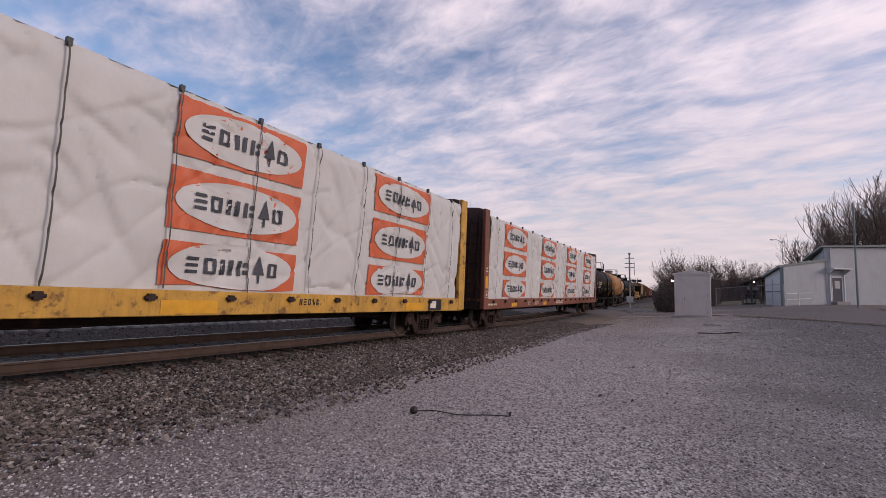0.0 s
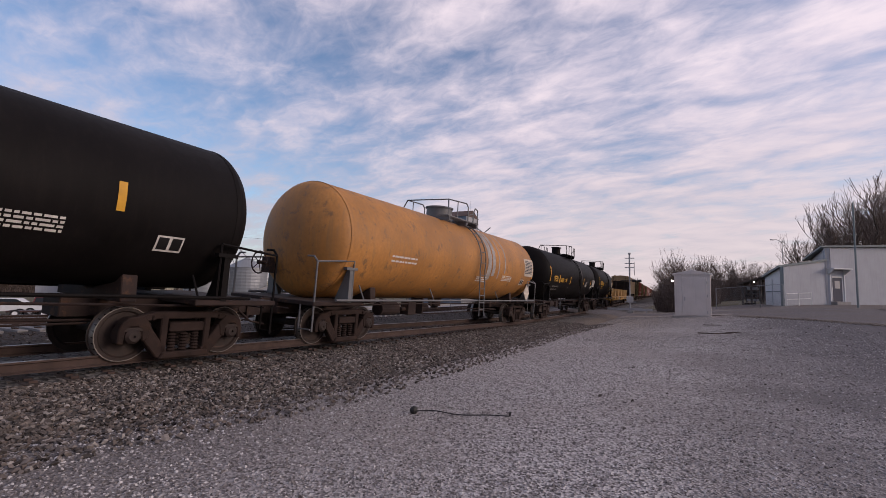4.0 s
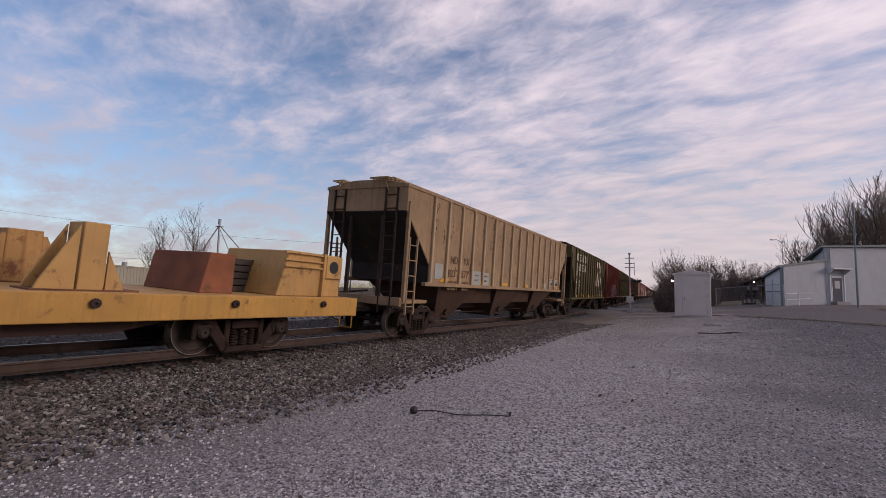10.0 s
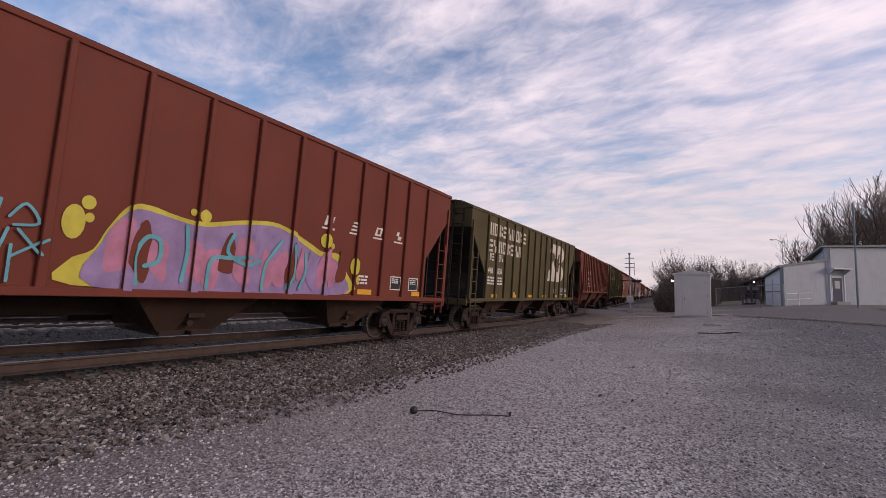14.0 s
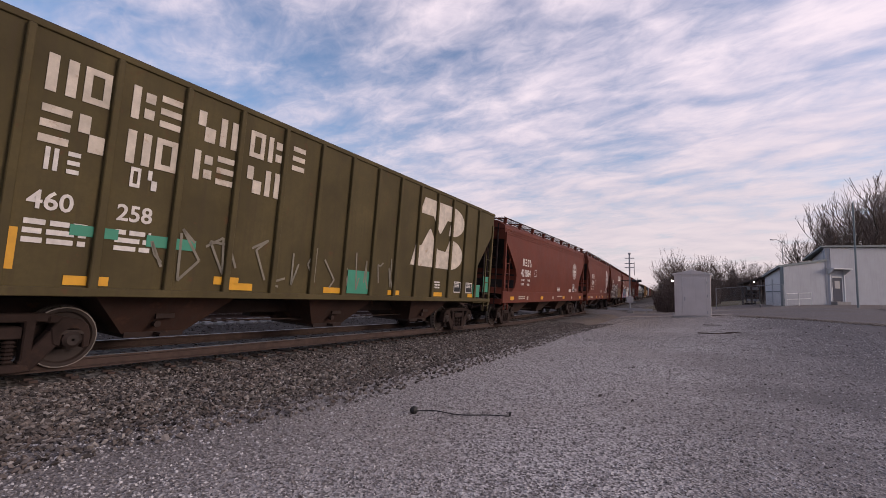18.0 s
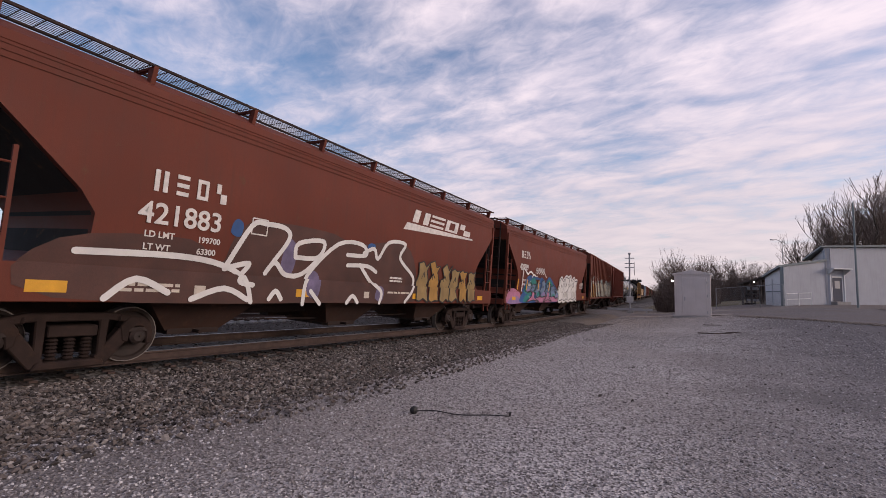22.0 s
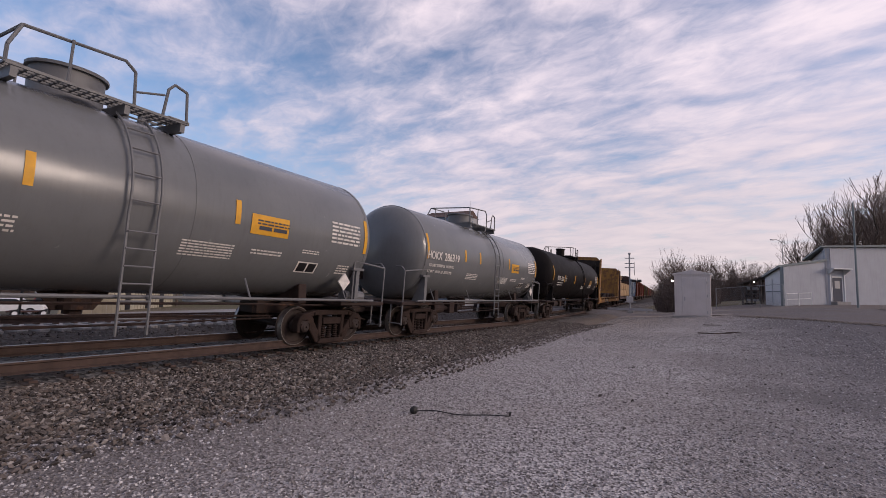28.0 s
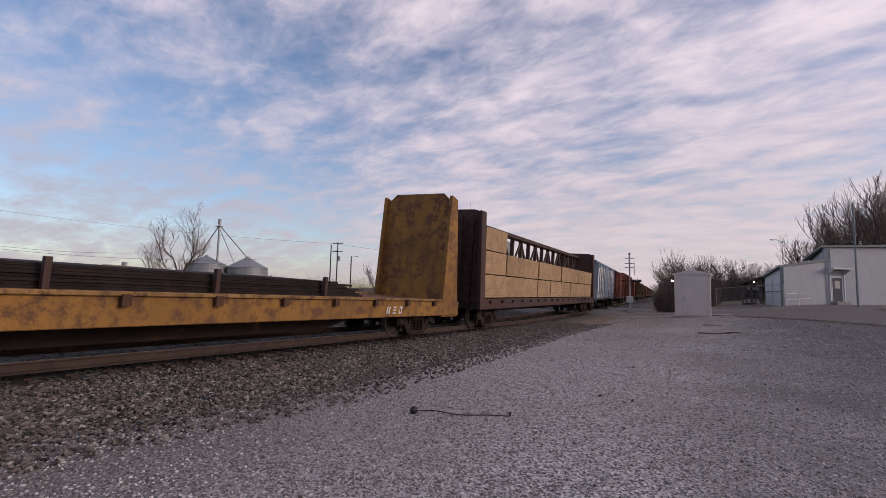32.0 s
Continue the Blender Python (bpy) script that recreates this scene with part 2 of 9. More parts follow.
def thick_line(pts, w):
    """A broad painted stroke as flat pieces: quads with round joints."""
    out = []
    for (a, b), (c, d) in zip(pts, pts[1:]):
        ln = math.hypot(c - a, d - b) or 1
        nx, nz = -(d - b) / ln * w / 2, (c - a) / ln * w / 2
        out.append([(a + nx, b + nz), (a - nx, b - nz), (c - nx, d - nz), (c + nx, d + nz)])
    for a, b in pts:
        out.append([(a + math.cos(t * math.pi / 4) * w / 2, b + math.sin(t * math.pi / 4) * w / 2) for t in range(8)])
    return out


def soft(pts, closed=True, n=4):
    """A smooth curve through points."""
    m, out = len(pts), []
    for i in range(m if closed else m - 1):
        p = [Vector(pts[(i + k) % m] if closed else pts[min(m - 1, max(0, i + k))]) for k in (-1, 0, 1, 2)]
        for q in range(n):
            t = q / n
            out.append(tuple(0.5 * (2 * p[1] + (p[2] - p[0]) * t + (2 * p[0] - 5 * p[1] + 4 * p[2] - p[3]) * t * t + (3 * p[1] - p[0] - 3 * p[2] + p[3]) * t ** 3)))
    return out if closed else out + [tuple(pts[-1])]


def cut(poly, axis, lo, hi):
    """What of an outline lies between two lines."""
    for lim, sgn in ((lo, 1), (hi, -1)):
        out = []
        for p, q in zip(poly, poly[1:] + poly[:1]):
            dp, dq = (p[axis] - lim) * sgn, (q[axis] - lim) * sgn
            if dp >= 0:
                out.append(p)
            if dp * dq < 0:
                t = dp / (dp - dq)
                out.append((p[0] + (q[0] - p[0]) * t, p[1] + (q[1] - p[1]) * t))
        poly = out
        if len(poly) < 3:
            return []
    return poly


class Wall:
    """A car side that takes spray paint: flat with posts, or bowed."""

    def __init__(self, car, uc, x=None, posts=(), surf=None):
        self.car, self.uc, self.x, self.posts, self.surf, self.layer = car, uc, x, posts, surf, 0

    def paint(self, polys, material, name, label=""):
        self.layer += 1
        g, off = G(), 0.002 + 0.0011 * self.layer
        for i, poly in enumerate(polys):
            poly = [(a - self.uc, b) for a, b in poly]
            d = off + 0.00004 * i
            if self.surf:
                z0, z1 = min(p[1] for p in poly), max(p[1] for p in poly)
                stops = [0.9, 1.0, 1.54, 1.56, 1.7, 1.9, 2.2, 2.5, 2.8, 3.2]
                for lo, hi in zip(stops, stops[1:]):
                    if hi > z0 and lo < z1:
                        c = cut(poly, 1, lo, hi)
                        if c:
                            g.add([(self.surf(z if lo >= 1.56 or z < 1.55 else 1.55) + d, y, z) for y, z in c], [tuple(range(len(c)))])
                continue
            g.add([(self.x + d, y, z) for y, z in poly], [tuple(range(len(poly)))])
            for r in self.posts:
                if min(p[0] for p in poly) < r + 0.06 and max(p[0] for p in poly) > r - 0.06:
                    c = cut(poly, 0, r - 0.062, r + 0.062)
                    if c:
                        g.add([(self.x + 0.074 + d, y, z) for y, z in c], [tuple(range(len(c)))])
        ob = part(name, g, material, self.car, label)
        return tagged(ob, kind="stuff") if self.posts else ob

    def field(self, pts, material, name="spray_field", label=""):
        return self.paint([soft(pts)], material, name, label)

    def spot(self, u, z, ru, rz, material):
        return self.paint([[(u + math.cos(t * math.pi / 8) * ru, z + math.sin(t * math.pi / 8) * rz) for t in range(16)]], material, "spray_spot")

    def line(self, pts, w, material, name="spray_line", round_=True):
        return self.paint(thick_line(soft(pts, False, 4) if round_ else pts, w), material, name)

    def shape(self, u, z, w, h, rnd, fill, outline, line, accent=None, sharp=True, rim=None):
        """One abstract sprayed form: leaning block with hooks and a notch, outlined."""
        lean = rnd.uniform(-0.05, 0.2) * h
        j = lambda q: rnd.uniform(-q, q)
        k = rnd.randrange(3)
        low = [(0.0 + j(.08), 0.02), (0.34 + j(.1), -0.04 + j(.04)), (0.68 + j(.1), 0.05 + j(.05)), (1.02 + j(.06), -0.02 + j(.05))]
        rgt = [(0.92 + j(.05), 0.28 + j(.06)), (1.06 + j(.08), 0.52 + j(.1)), (0.86 + j(.08), 0.74 + j(.06))] if k != 1 else [(0.62 + j(.05), 0.34 + j(.05)), (0.98 + j(.05), 0.42 + j(.05)), (0.92 + j(.05), 0.7 + j(.05))]
        top = [(1.04 + j(.06), 0.98 + j(.08)), (0.66 + j(.1), 0.9 + j(.05)), (0.38 + j(.1), 1.04 + j(.06)), (0.02 + j(.06), 0.92 + j(.08))]
        lft = [(0.14 + j(.06), 0.66 + j(.06)), (-0.06 + j(.06), 0.46 + j(.1))] if k != 2 else [(0.38 + j(.05), 0.68 + j(.05)), (0.04 + j(.05), 0.56 + j(.05))]
        form = low + rgt + top + lft
        pts = [(u + a * w + lean * b, z + b * h) for a, b in form]
        edge = pts if sharp else soft(pts, True, 3)
        ring = edge + edge[:1]
        if rim is not None:
            self.paint(thick_line(ring, line * 4.5), rim, "spray_rim")
        self.paint([edge], fill, "spray_shape")
        if accent is not None:
            self.paint([[(u + w * a + lean * b, z + h * b) for a, b in ((0.12, 0.05), (0.5, 0.12), (0.88, 0.06), (0.72, 0.36 + j(.1)), (0.2, 0.3 + j(.1)))]], accent, "spray_shade")
        self.paint(thick_line(ring, line), outline, "spray_outline")
        c = (u + w * rnd.uniform(0.4, 0.6) + lean * 0.6, z + h * 0.62)
        self.paint(thick_line([(c[0] - w * 0.12, c[1] - h * 0.06), (c[0] + j(.1) * w, c[1] + h * 0.1), (c[0] + w * 0.14, c[1] - h * 0.02)], line * 0.9), outline, "spray_outline")


# ---------------------------------------------------------------- ground
GRADE, CANT = -0.0191, 2.9
LEVEL_0, LEVEL_1 = 8.0, 24.0      # the line falls gently, then runs level
TURN, BEND_0, BEND_1 = 0.074, 24.0, 44.0      # it runs straight, then bends to the left by about four degrees


def fall(y):
    """Height of the line at y."""
    if y < LEVEL_0:
        return GRADE * y
    q = min(y, LEVEL_1) - LEVEL_0
    return GRADE * (LEVEL_0 + q - q * q / (2 * (LEVEL_1 - LEVEL_0)))


def lean(slope):
    return pose(0, 0, 0, math.degrees(math.atan(slope)), CANT, 0)


def bend(y):
    """How far the line has swung to -x at y."""
    if y < BEND_0:
        return 0.0
    if y < BEND_1:
        return TURN * (y - BEND_0) ** 2 / (2 * (BEND_1 - BEND_0))
    return TURN * (y - (BEND_0 + BEND_1) / 2)


def on_line(y):
    """The pose of the track's frame at y: y runs along the rails, x across them."""
    turn = TURN * min(1.0, max(0.0, (y - BEND_0) / (BEND_1 - BEND_0)))
    return Matrix.Translation((-bend(y), y, fall(y))) @ pose(0, 0, 0, 0, 0, math.degrees(math.atan(turn))) @ lean((fall(y + 0.1) - fall(y - 0.1)) / 0.2)


def smooth(a, b, v):
    t = min(1.0, max(0.0, (v - a) / (b - a)))
    return t * t * (3 - 2 * t)


def edge_x(y):
    """Where the stone shoulder of the track meets the lot."""
    return 3.9 - 0.7 * (1 - smooth(1.5, 5.5, y)) - 0.3 * smooth(8, 20, y) - bend(min(y, 60))


def ground_z(x, y):
    yy = max(-150.0, min(150.0, y))
    base = fall(yy)
    if x >= -2:
        low = base - 0.62
        lot = -0.37 + 0.021 * max(0.0, min(60.0, yy) - 8) * smooth(5, 19, x) - 0.25 * smooth(4.0, 40.0, y) * (1 - smooth(3, 10, x)) + (base if y < 0 else 0) * 0.3
        wide = edge_x(y) + 0.5
        return low + (lot - low) * smooth(wide - 1.8, wide + 0.3, x)
    left = -0.75 - 1.25 * smooth(14, 45, -x)
    return base - 0.62 + (left - base + 0.62) * smooth(8, 26, -x)


def sheet(name, xs, ys, dz, material, label, category):
    g = G()
    vs = [(x, y, ground_z(x, y) + dz) for x in xs for y in ys]
    w = len(ys)
    g.add(vs, [(i * w + j, (i + 1) * w + j, (i + 1) * w + j + 1, i * w + j + 1) for i in range(len(xs) - 1) for j in range(w - 1)])
    return single(name, g, material, label, category, kind="structure", smooth=True)


def steps(*spans):
    out = []
    for a, b, n in spans:
        out += [a + (b - a) * i / n for i in range(n)]
    return out + [spans[-1][1]]


DIRT = speckle("dirt_and_dry_grass", (0.06, 0.05, 0.035), (0.12, 0.10, 0.07), (0.2, 0.17, 0.12), 14, 0.08, (0.09, 0.085, 0.04), 0.6, 1.0, 0.8)
LOT = speckle("crushed_limestone", (0.085, 0.076, 0.073), (0.335, 0.31, 0.304), (0.58, 0.55, 0.54), 44, 0.35, (0.26, 0.225, 0.205), 1.0, 0.95, 0.5, zones=(((8.0, 13), (-20, -10), (0.112, 0.104, 0.110), 0.9), ((7.5, 4.0), (9, 3), (0.14, 0.122, 0.115), 0.75), ((10.0, 5.5), (16, 30), (0.20, 0.155, 0.115), 0.65), ((6, 9), (28, 40), (0.22, 0.18, 0.15), 0.5)))
ASPHALT = speckle("old_asphalt", (0.085, 0.078, 0.078), (0.125, 0.112, 0.112), (0.19, 0.17, 0.165), 60, 0.3, (0.13, 0.108, 0.095), 0.3, 0.9, 0.7)
# Last zone puts the shade between the tracks into the stone's colour.
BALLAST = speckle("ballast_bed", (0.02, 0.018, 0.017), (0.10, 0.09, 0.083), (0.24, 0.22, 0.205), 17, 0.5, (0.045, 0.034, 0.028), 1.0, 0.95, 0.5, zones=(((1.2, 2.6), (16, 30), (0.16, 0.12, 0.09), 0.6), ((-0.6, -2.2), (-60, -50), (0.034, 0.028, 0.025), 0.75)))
sheet("ground", steps((-4000, -400, 8), (-400, -80, 12), (-80, -8, 36), (-8, 12, 50), (12, 80, 34), (80, 400, 10), (400, 4000, 8)),
      steps((-4000, -400, 8), (-400, -20, 10), (-20, 60, 80), (60, 200, 28), (200, 4000, 14)), -0.03, DIRT, "bare dirt and dry winter grass ground", "ground")
sheet("gravel_lot", steps((2.0, 8, 30), (8, 34, 40)), steps((-40, -5, 12), (-5, 30, 70), (30, 60, 30)), 0.02, LOT, "pale crushed limestone gravel lot, scattered stones", "gravel lot")

# ---------------------------------------------------------------- track
TC, TS = math.cos(radians(CANT)), math.sin(radians(CANT))


def bed_z(x, y):
    """Top of the ballast at plan x, y."""
    lump = 0.035 * noise.noise((x * 1.7, y * 1.7, 3.0)) + 0.02 * noise.noise((x * 5, y * 5, 9.0)) if y < 60 and y > -10 else 0
    x += bend(y)
    if x > 1.5:
        e = edge_x(y) + bend(y)
        z = -0.168 - 1.5 * TS - 0.53 * smooth(e - 0.9, e + 1.2, x)
    elif x > -1.5:
        z = -0.178 - x * TS
    else:
        z = -0.178 + 1.5 * TS - (0.227 + 1.5 * TS) * smooth(1.5, 3.5, -x) + 0.265 * smooth(3.8, 7.0, -x) - 0.6 * smooth(9.8, 12, -x)
    return z + fall(y) + lump


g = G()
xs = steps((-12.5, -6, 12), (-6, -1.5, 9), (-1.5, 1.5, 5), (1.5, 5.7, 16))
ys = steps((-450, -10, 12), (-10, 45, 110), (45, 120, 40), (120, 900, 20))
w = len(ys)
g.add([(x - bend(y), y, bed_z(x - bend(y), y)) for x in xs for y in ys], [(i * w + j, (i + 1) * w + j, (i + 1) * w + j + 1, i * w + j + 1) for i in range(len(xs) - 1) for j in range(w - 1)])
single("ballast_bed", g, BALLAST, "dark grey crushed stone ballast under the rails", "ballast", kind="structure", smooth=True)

RAIL = [(-0.07, 0), (0.07, 0), (0.07, 0.015), (0.012, 0.035), (0.012, 0.125), (0.036, 0.14), (0.036, 0.165), (-0.036, 0.165), (-0.036, 0.14), (-0.012, 0.125), (-0.012, 0.035), (-0.07, 0.015)]
TRACK_1, TRACK_2 = Matrix.Identity(4), pose(-8.25, 0, -0.32, 0, -CANT, 0)
STATIONS = steps((-450, BEND_0, 3), (BEND_0, BEND_1, 20), (BEND_1, 900, 4))


def swept(m, outline):
    """A closed outline (across, up) carried along the line."""
    g, n = G(), len(outline)
    vs = [tuple(on_line(y) @ m @ Vector((a, 0, b))) for y in STATIONS for a, b in outline]
    fs = [(k * n + i, k * n + (i + 1) % n, (k + 1) * n + (i + 1) % n, (k + 1) * n + i) for k in range(len(STATIONS) - 1) for i in range(n)]
    return g.add(vs, fs + [tuple(range(n)), tuple(range(len(vs) - n, len(vs)))])


def rail_line(m, x, label):
    r = thing("rail", label, "rail", "rails of the two tracks", "structure")
    part("rail_body", swept(m, [(x + a, b - 0.168) for a, b in RAIL]), RAILSIDE, r)
    part("running_surface", swept(m, [(x - 0.03, -0.003), (x + 0.03, -0.003), (x + 0.03, 0.001), (x - 0.03, 0.001)]), STEEL, r)
    fast = G()
    for i in range(90):
        for s in (-1, 1):
            fast.box(x + s * 0.085 - 0.03, x + s * 0.085 + 0.03, -0.05, 0.05, -0.17, -0.13, on_line(i * 0.5 - 1.0) @ m)
    tagged(part("rail_fastening", fast, RAILSIDE, r), kind="stuff")
    return r


for sx in (0.7535, -0.7535):
    rail_line(TRACK_1, sx, "rusty steel rail with a bright worn running surface")
    rail_line(TRACK_2, sx, "rusty steel rail of the second track")


def tie_row(m, name, material, label, n, halflen):
    rnd = random.Random(5)
    me = G().box(-halflen, halflen, -0.115, 0.115, -0.16, 0).mesh("tie", material, bevel=0.012)
    root = thing(name, label, "railway ties", kind="structure")
    for i in range(n):
        part("tie", me, material, root, at=on_line(-2 + i * 0.5) @ m @ pose(rnd.uniform(-0.04, 0.04), 0, -0.168 + rnd.uniform(-0.008, 0.006), 0, 0, rnd.uniform(-1, 1)))
    g = G()
    for i in range(-130, 600):
        y = -2 + i * 0.5
        if not 0 <= i < n:
            g.box(-halflen, halflen, -0.115, 0.115, -0.33, -0.168, on_line(y) @ m)
    tagged(part("far_ties", g, material, root), kind="stuff")


tie_row(TRACK_1, "track_ties", TIEWOOD, "dark weathered wooden ties in the ballast", 110, 1.32)
tie_row(TRACK_2, "second_track_ties", TIEGREY, "pale concrete ties of the second track", 110, 1.3)


def scatter(name, count, place, size, material, label, category, seed):
    """Loose stones as one mesh: squashed, turned, jittered eight-sided lumps."""
    rs = np.random.RandomState(seed)
    base = np.array([(1, 0, 0), (-1, 0, 0), (0, 1, 0), (0, -1, 0), (0, 0, 0.75), (0, 0, -0.75), (0.62, 0.62, 0.5), (-0.62, 0.6, 0.45)])
    tri = np.array([(0, 6, 4), (6, 2, 4), (2, 7, 4), (7, 1, 4), (1, 3, 4), (3, 0, 4), (2, 6, 5), (6, 0, 5), (7, 2, 5), (1, 7, 5), (3, 1, 5), (0, 3, 5)])
    pts = np.array([place(rs) for _ in range(count)])
    sz = rs.uniform(size[0], size[1], (count, 1, 1)) * rs.uniform(0.65, 1.25, (count, 1, 3))
    v = (base[None] + rs.uniform(-0.22, 0.22, (count, 8, 3))) * sz
    a = rs.uniform(0, 6.283, (count, 1))
    b = rs.uniform(-0.7, 0.7, (count, 1))
    x, y, z = v[:, :, 0], v[:, :, 1], v[:, :, 2]
    y, z = y * np.cos(b) - z * np.sin(b), y * np.sin(b) + z * np.cos(b)
    x, y = x * np.cos(a) - y * np.sin(a), x * np.sin(a) + y * np.cos(a)
    v = np.stack([x, y, z], 2) + pts[:, None, :]
    me = bpy.data.meshes.new(name)
    me.from_pydata(v.reshape(-1, 3).tolist(), [], (tri[None] + 8 * np.arange(count)[:, None, None]).reshape(-1, 3).tolist())
    me.materials.append(material)
    return tagged(new(name, me), label, category, kind="stuff")


ROCK = stones("ballast_stone", [(0.030, 0.025, 0.022), (0.082, 0.070, 0.063), (0.15, 0.13, 0.12), (0.11, 0.082, 0.067), (0.33, 0.30, 0.275)])
CHIP = stones("limestone_chip", [(0.11, 0.098, 0.095), (0.22, 0.20, 0.195), (0.345, 0.322, 0.318), (0.56, 0.535, 0.53)])
# Same stone as ROCK, darkened so it carries the shade between the tracks.
SHADEROCK = stones("shaded_ballast_stone", [(0.024, 0.020, 0.018), (0.060, 0.050, 0.045), (0.105, 0.09, 0.082), (0.08, 0.06, 0.05), (0.22, 0.20, 0.185)])


def shoulder(rs):
    y = 0.3 + 27 * rs.rand() ** 1.5
    e = edge_x(y)
    lo = 1.0 - bend(y)
    x = lo + (e - lo) * rs.rand() if rs.rand() < 0.86 else e - 0.1 + 1.3 * rs.rand() ** 1.7
    return (x, y, max(bed_z(x, y), ground_z(x, y) + 0.02) + 0.012)


def between(rs):
    y = -1 + 40 * rs.rand() ** 1.3
    x = rs.choice([rs.uniform(-6.9, -1.3), rs.uniform(-0.7, 0.7)], p=[0.85, 0.15]) - bend(y)
    return (x, y, bed_z(x, y) + 0.008)


def far_lot(rs):
    y = 15 + 24 * rs.rand()
    x = edge_x(y) + 0.3 + 11 * rs.rand()
    return (x, y, ground_z(x, y) + 0.024)


def lot_spot(rs):
    y = 0.8 + 20 * rs.rand() ** 1.9 - 1.2 * rs.rand() ** 2
    x = edge_x(y) - 0.7 + 12.4 * rs.rand() ** 1.25
    return (x, y, max(ground_z(x, y) + 0.02, bed_z(x, y) if x < 5.6 else -9) + 0.002)


scatter("ballast_stones", 34000, shoulder, (0.019, 0.042), ROCK, "loose dark grey ballast stones on the shoulder", "ballast stones", 3)
scatter("track_stones", 14000, between, (0.016, 0.034), SHADEROCK, "loose ballast stones between the tracks, shade put into their colour", "ballast stones", 4)
scatter("gravel_chips", 72000, lot_spot, (0.008, 0.018), CHIP, "loose pale limestone chips on the lot", "gravel", 5)
scatter("scattered_stones", 16000, far_lot, (0.010, 0.024), CHIP, "loose limestone stones strewn over the lot", "gravel", 6)

# ---------------------------------------------------------------- railway car pieces
WR = 0.457
prof = [(-0.10, 0.10), (-0.07, 0.16), (-0.02, 0.18), (-0.03, 0.36), (-0.065, 0.385), (-0.065, 0.445), (0.055, WR), (0.06, WR + 0.028), (0.085, WR + 0.025), (0.09, 0.40), (0.02, 0.37), (0.05, 0.20), (0.09, 0.16), (0.09, 0.08)]
g = G()
for s in (1, -1):
    g.rev([(s * (0.76 - a), r) for a, r in prof], 28)
g.rev([(-0.8, 0.08), (0.8, 0.08)], 10)
g.box(0.80, 0.86, -0.02, 0.02, -0.14, 0.14)
WHEELSET = g.mesh("wheelset", WHEEL, True)
RIMS = [G().rev([(s * 0.829, 0.432), (s * 0.829, 0.445), (s * 0.70, 0.461)], 28).mesh("wheel_tread", TREAD, True) for s in (1, -1)]

FB = 0.89


def side_frame_mesh():
    """Cast side frame: arched top chord, jaws round the bearings, slanted arms down to the spring seat, windows left free."""
    g = G()
    t = 0.085
    g.prism([(-0.86, 0.66), (-0.86, 0.77), (-0.56, 0.84), (0.56, 0.84), (0.86, 0.77), (0.86, 0.66), (0.52, 0.72), (-0.52, 0.72)], -t, t)
    for s in (1, -1):
        g.prism([(s * 0.74, 0.78), (s * 0.98, 0.755), (s * 1.08, 0.67), (s * 1.12, 0.54), (s * 1.12, 0.34), (s * 1.03, 0.32), (s * 1.01, 0.55), (s * 0.94, 0.61), (s * 0.84, 0.61), (s * 0.77, 0.55), (s * 0.75, 0.36), (s * 0.66, 0.40), (s * 0.62, 0.62)], -t * 1.2, t * 1.2)
        g.prism([(s * 0.76, 0.42), (s * 0.70, 0.60), (s * 0.62, 0.60), (s * 0.30, 0.17), (s * 0.36, 0.06), (s * 0.48, 0.07)], -t, t)
        g.prism([(s * 0.33, 0.12), (s * 0.44, 0.16), (s * 0.46, 0.76), (s * 0.33, 0.76)], -t, t)
        g.box(-t * 0.4, t * 1.35, s * 0.60 - 0.02, s * 0.60 + 0.02, 0.70, 0.80)
    g.prism([(-0.46, 0.05), (0.46, 0.05), (0.40, 0.16), (-0.40, 0.16)], -t * 1.5, t * 1.5)
    return g.mesh("side_frame", FRAME, bevel=0.018)


SIDEFRAME = side_frame_mesh()
g = G()
g.rev([(0.16, 0.01)] + [(0.16 + i * 0.026, 0.078 if i % 2 else 0.050) for i in range(13)] + [(0.48, 0.01)], 10, "z")
SPRING = g.mesh("coil_spring", FRAME)
g = G().box(-1.12, 1.12, -0.31, 0.31, 0.50, 0.66).box(-0.45, 0.45, -0.3, 0.3, 0.62, 0.76)
g.box(-0.7, 0.7, -0.62, -0.54, 0.36, 0.46).box(-0.7, 0.7, 0.54, 0.62, 0.36, 0.46)
BOLSTER = g.mesh("bogie", FRAME, bevel=0.015)
g = G().rev([(0.10, 0.02), (0.10, 0.08), (0.06, 0.125), (-0.13, 0.135)], 14)
g.box(-0.1, 0.06, -0.16, 0.16, 0.08, 0.14)
CAP = g.mesh("bearing_cap", WHEEL, True)
FRONT_WHEELS, REAR_WHEELS = [], []


def bogie(car, y):
    b = part("bogie", BOLSTER, FRAME, car, "cast steel bogie with coil springs, brown with dust", at=(0, y, 0))
    for s in (1, -1):
        part("side_frame", SIDEFRAME, FRAME, b, at=(s * 1.02, 0, 0))
        if s > 0:
            for dy in (-0.21, 0.0, 0.21):
                part("coil_spring", SPRING, FRAME, b, at=(1.02, dy, 0))
        for e in (1, -1):
            part("bearing_cap", CAP, WHEEL, b, at=Matrix.Translation((s * 1.06, e * FB, WR)) @ pose(0, 0, 0, 0, 0, 0 if s > 0 else 180))
    for e, lst in ((-1, FRONT_WHEELS), (1, REAR_WHEELS)):
        wsm = part("wheelset", WHEELSET, WHEEL, b, "steel wheelset, dull brown with a bright tread", at=(0, e * FB, WR))
        lst.append(wsm)
        for me in RIMS:
            part("wheel_tread", me, TREAD, b, at=(0, e * FB, WR))
    return b


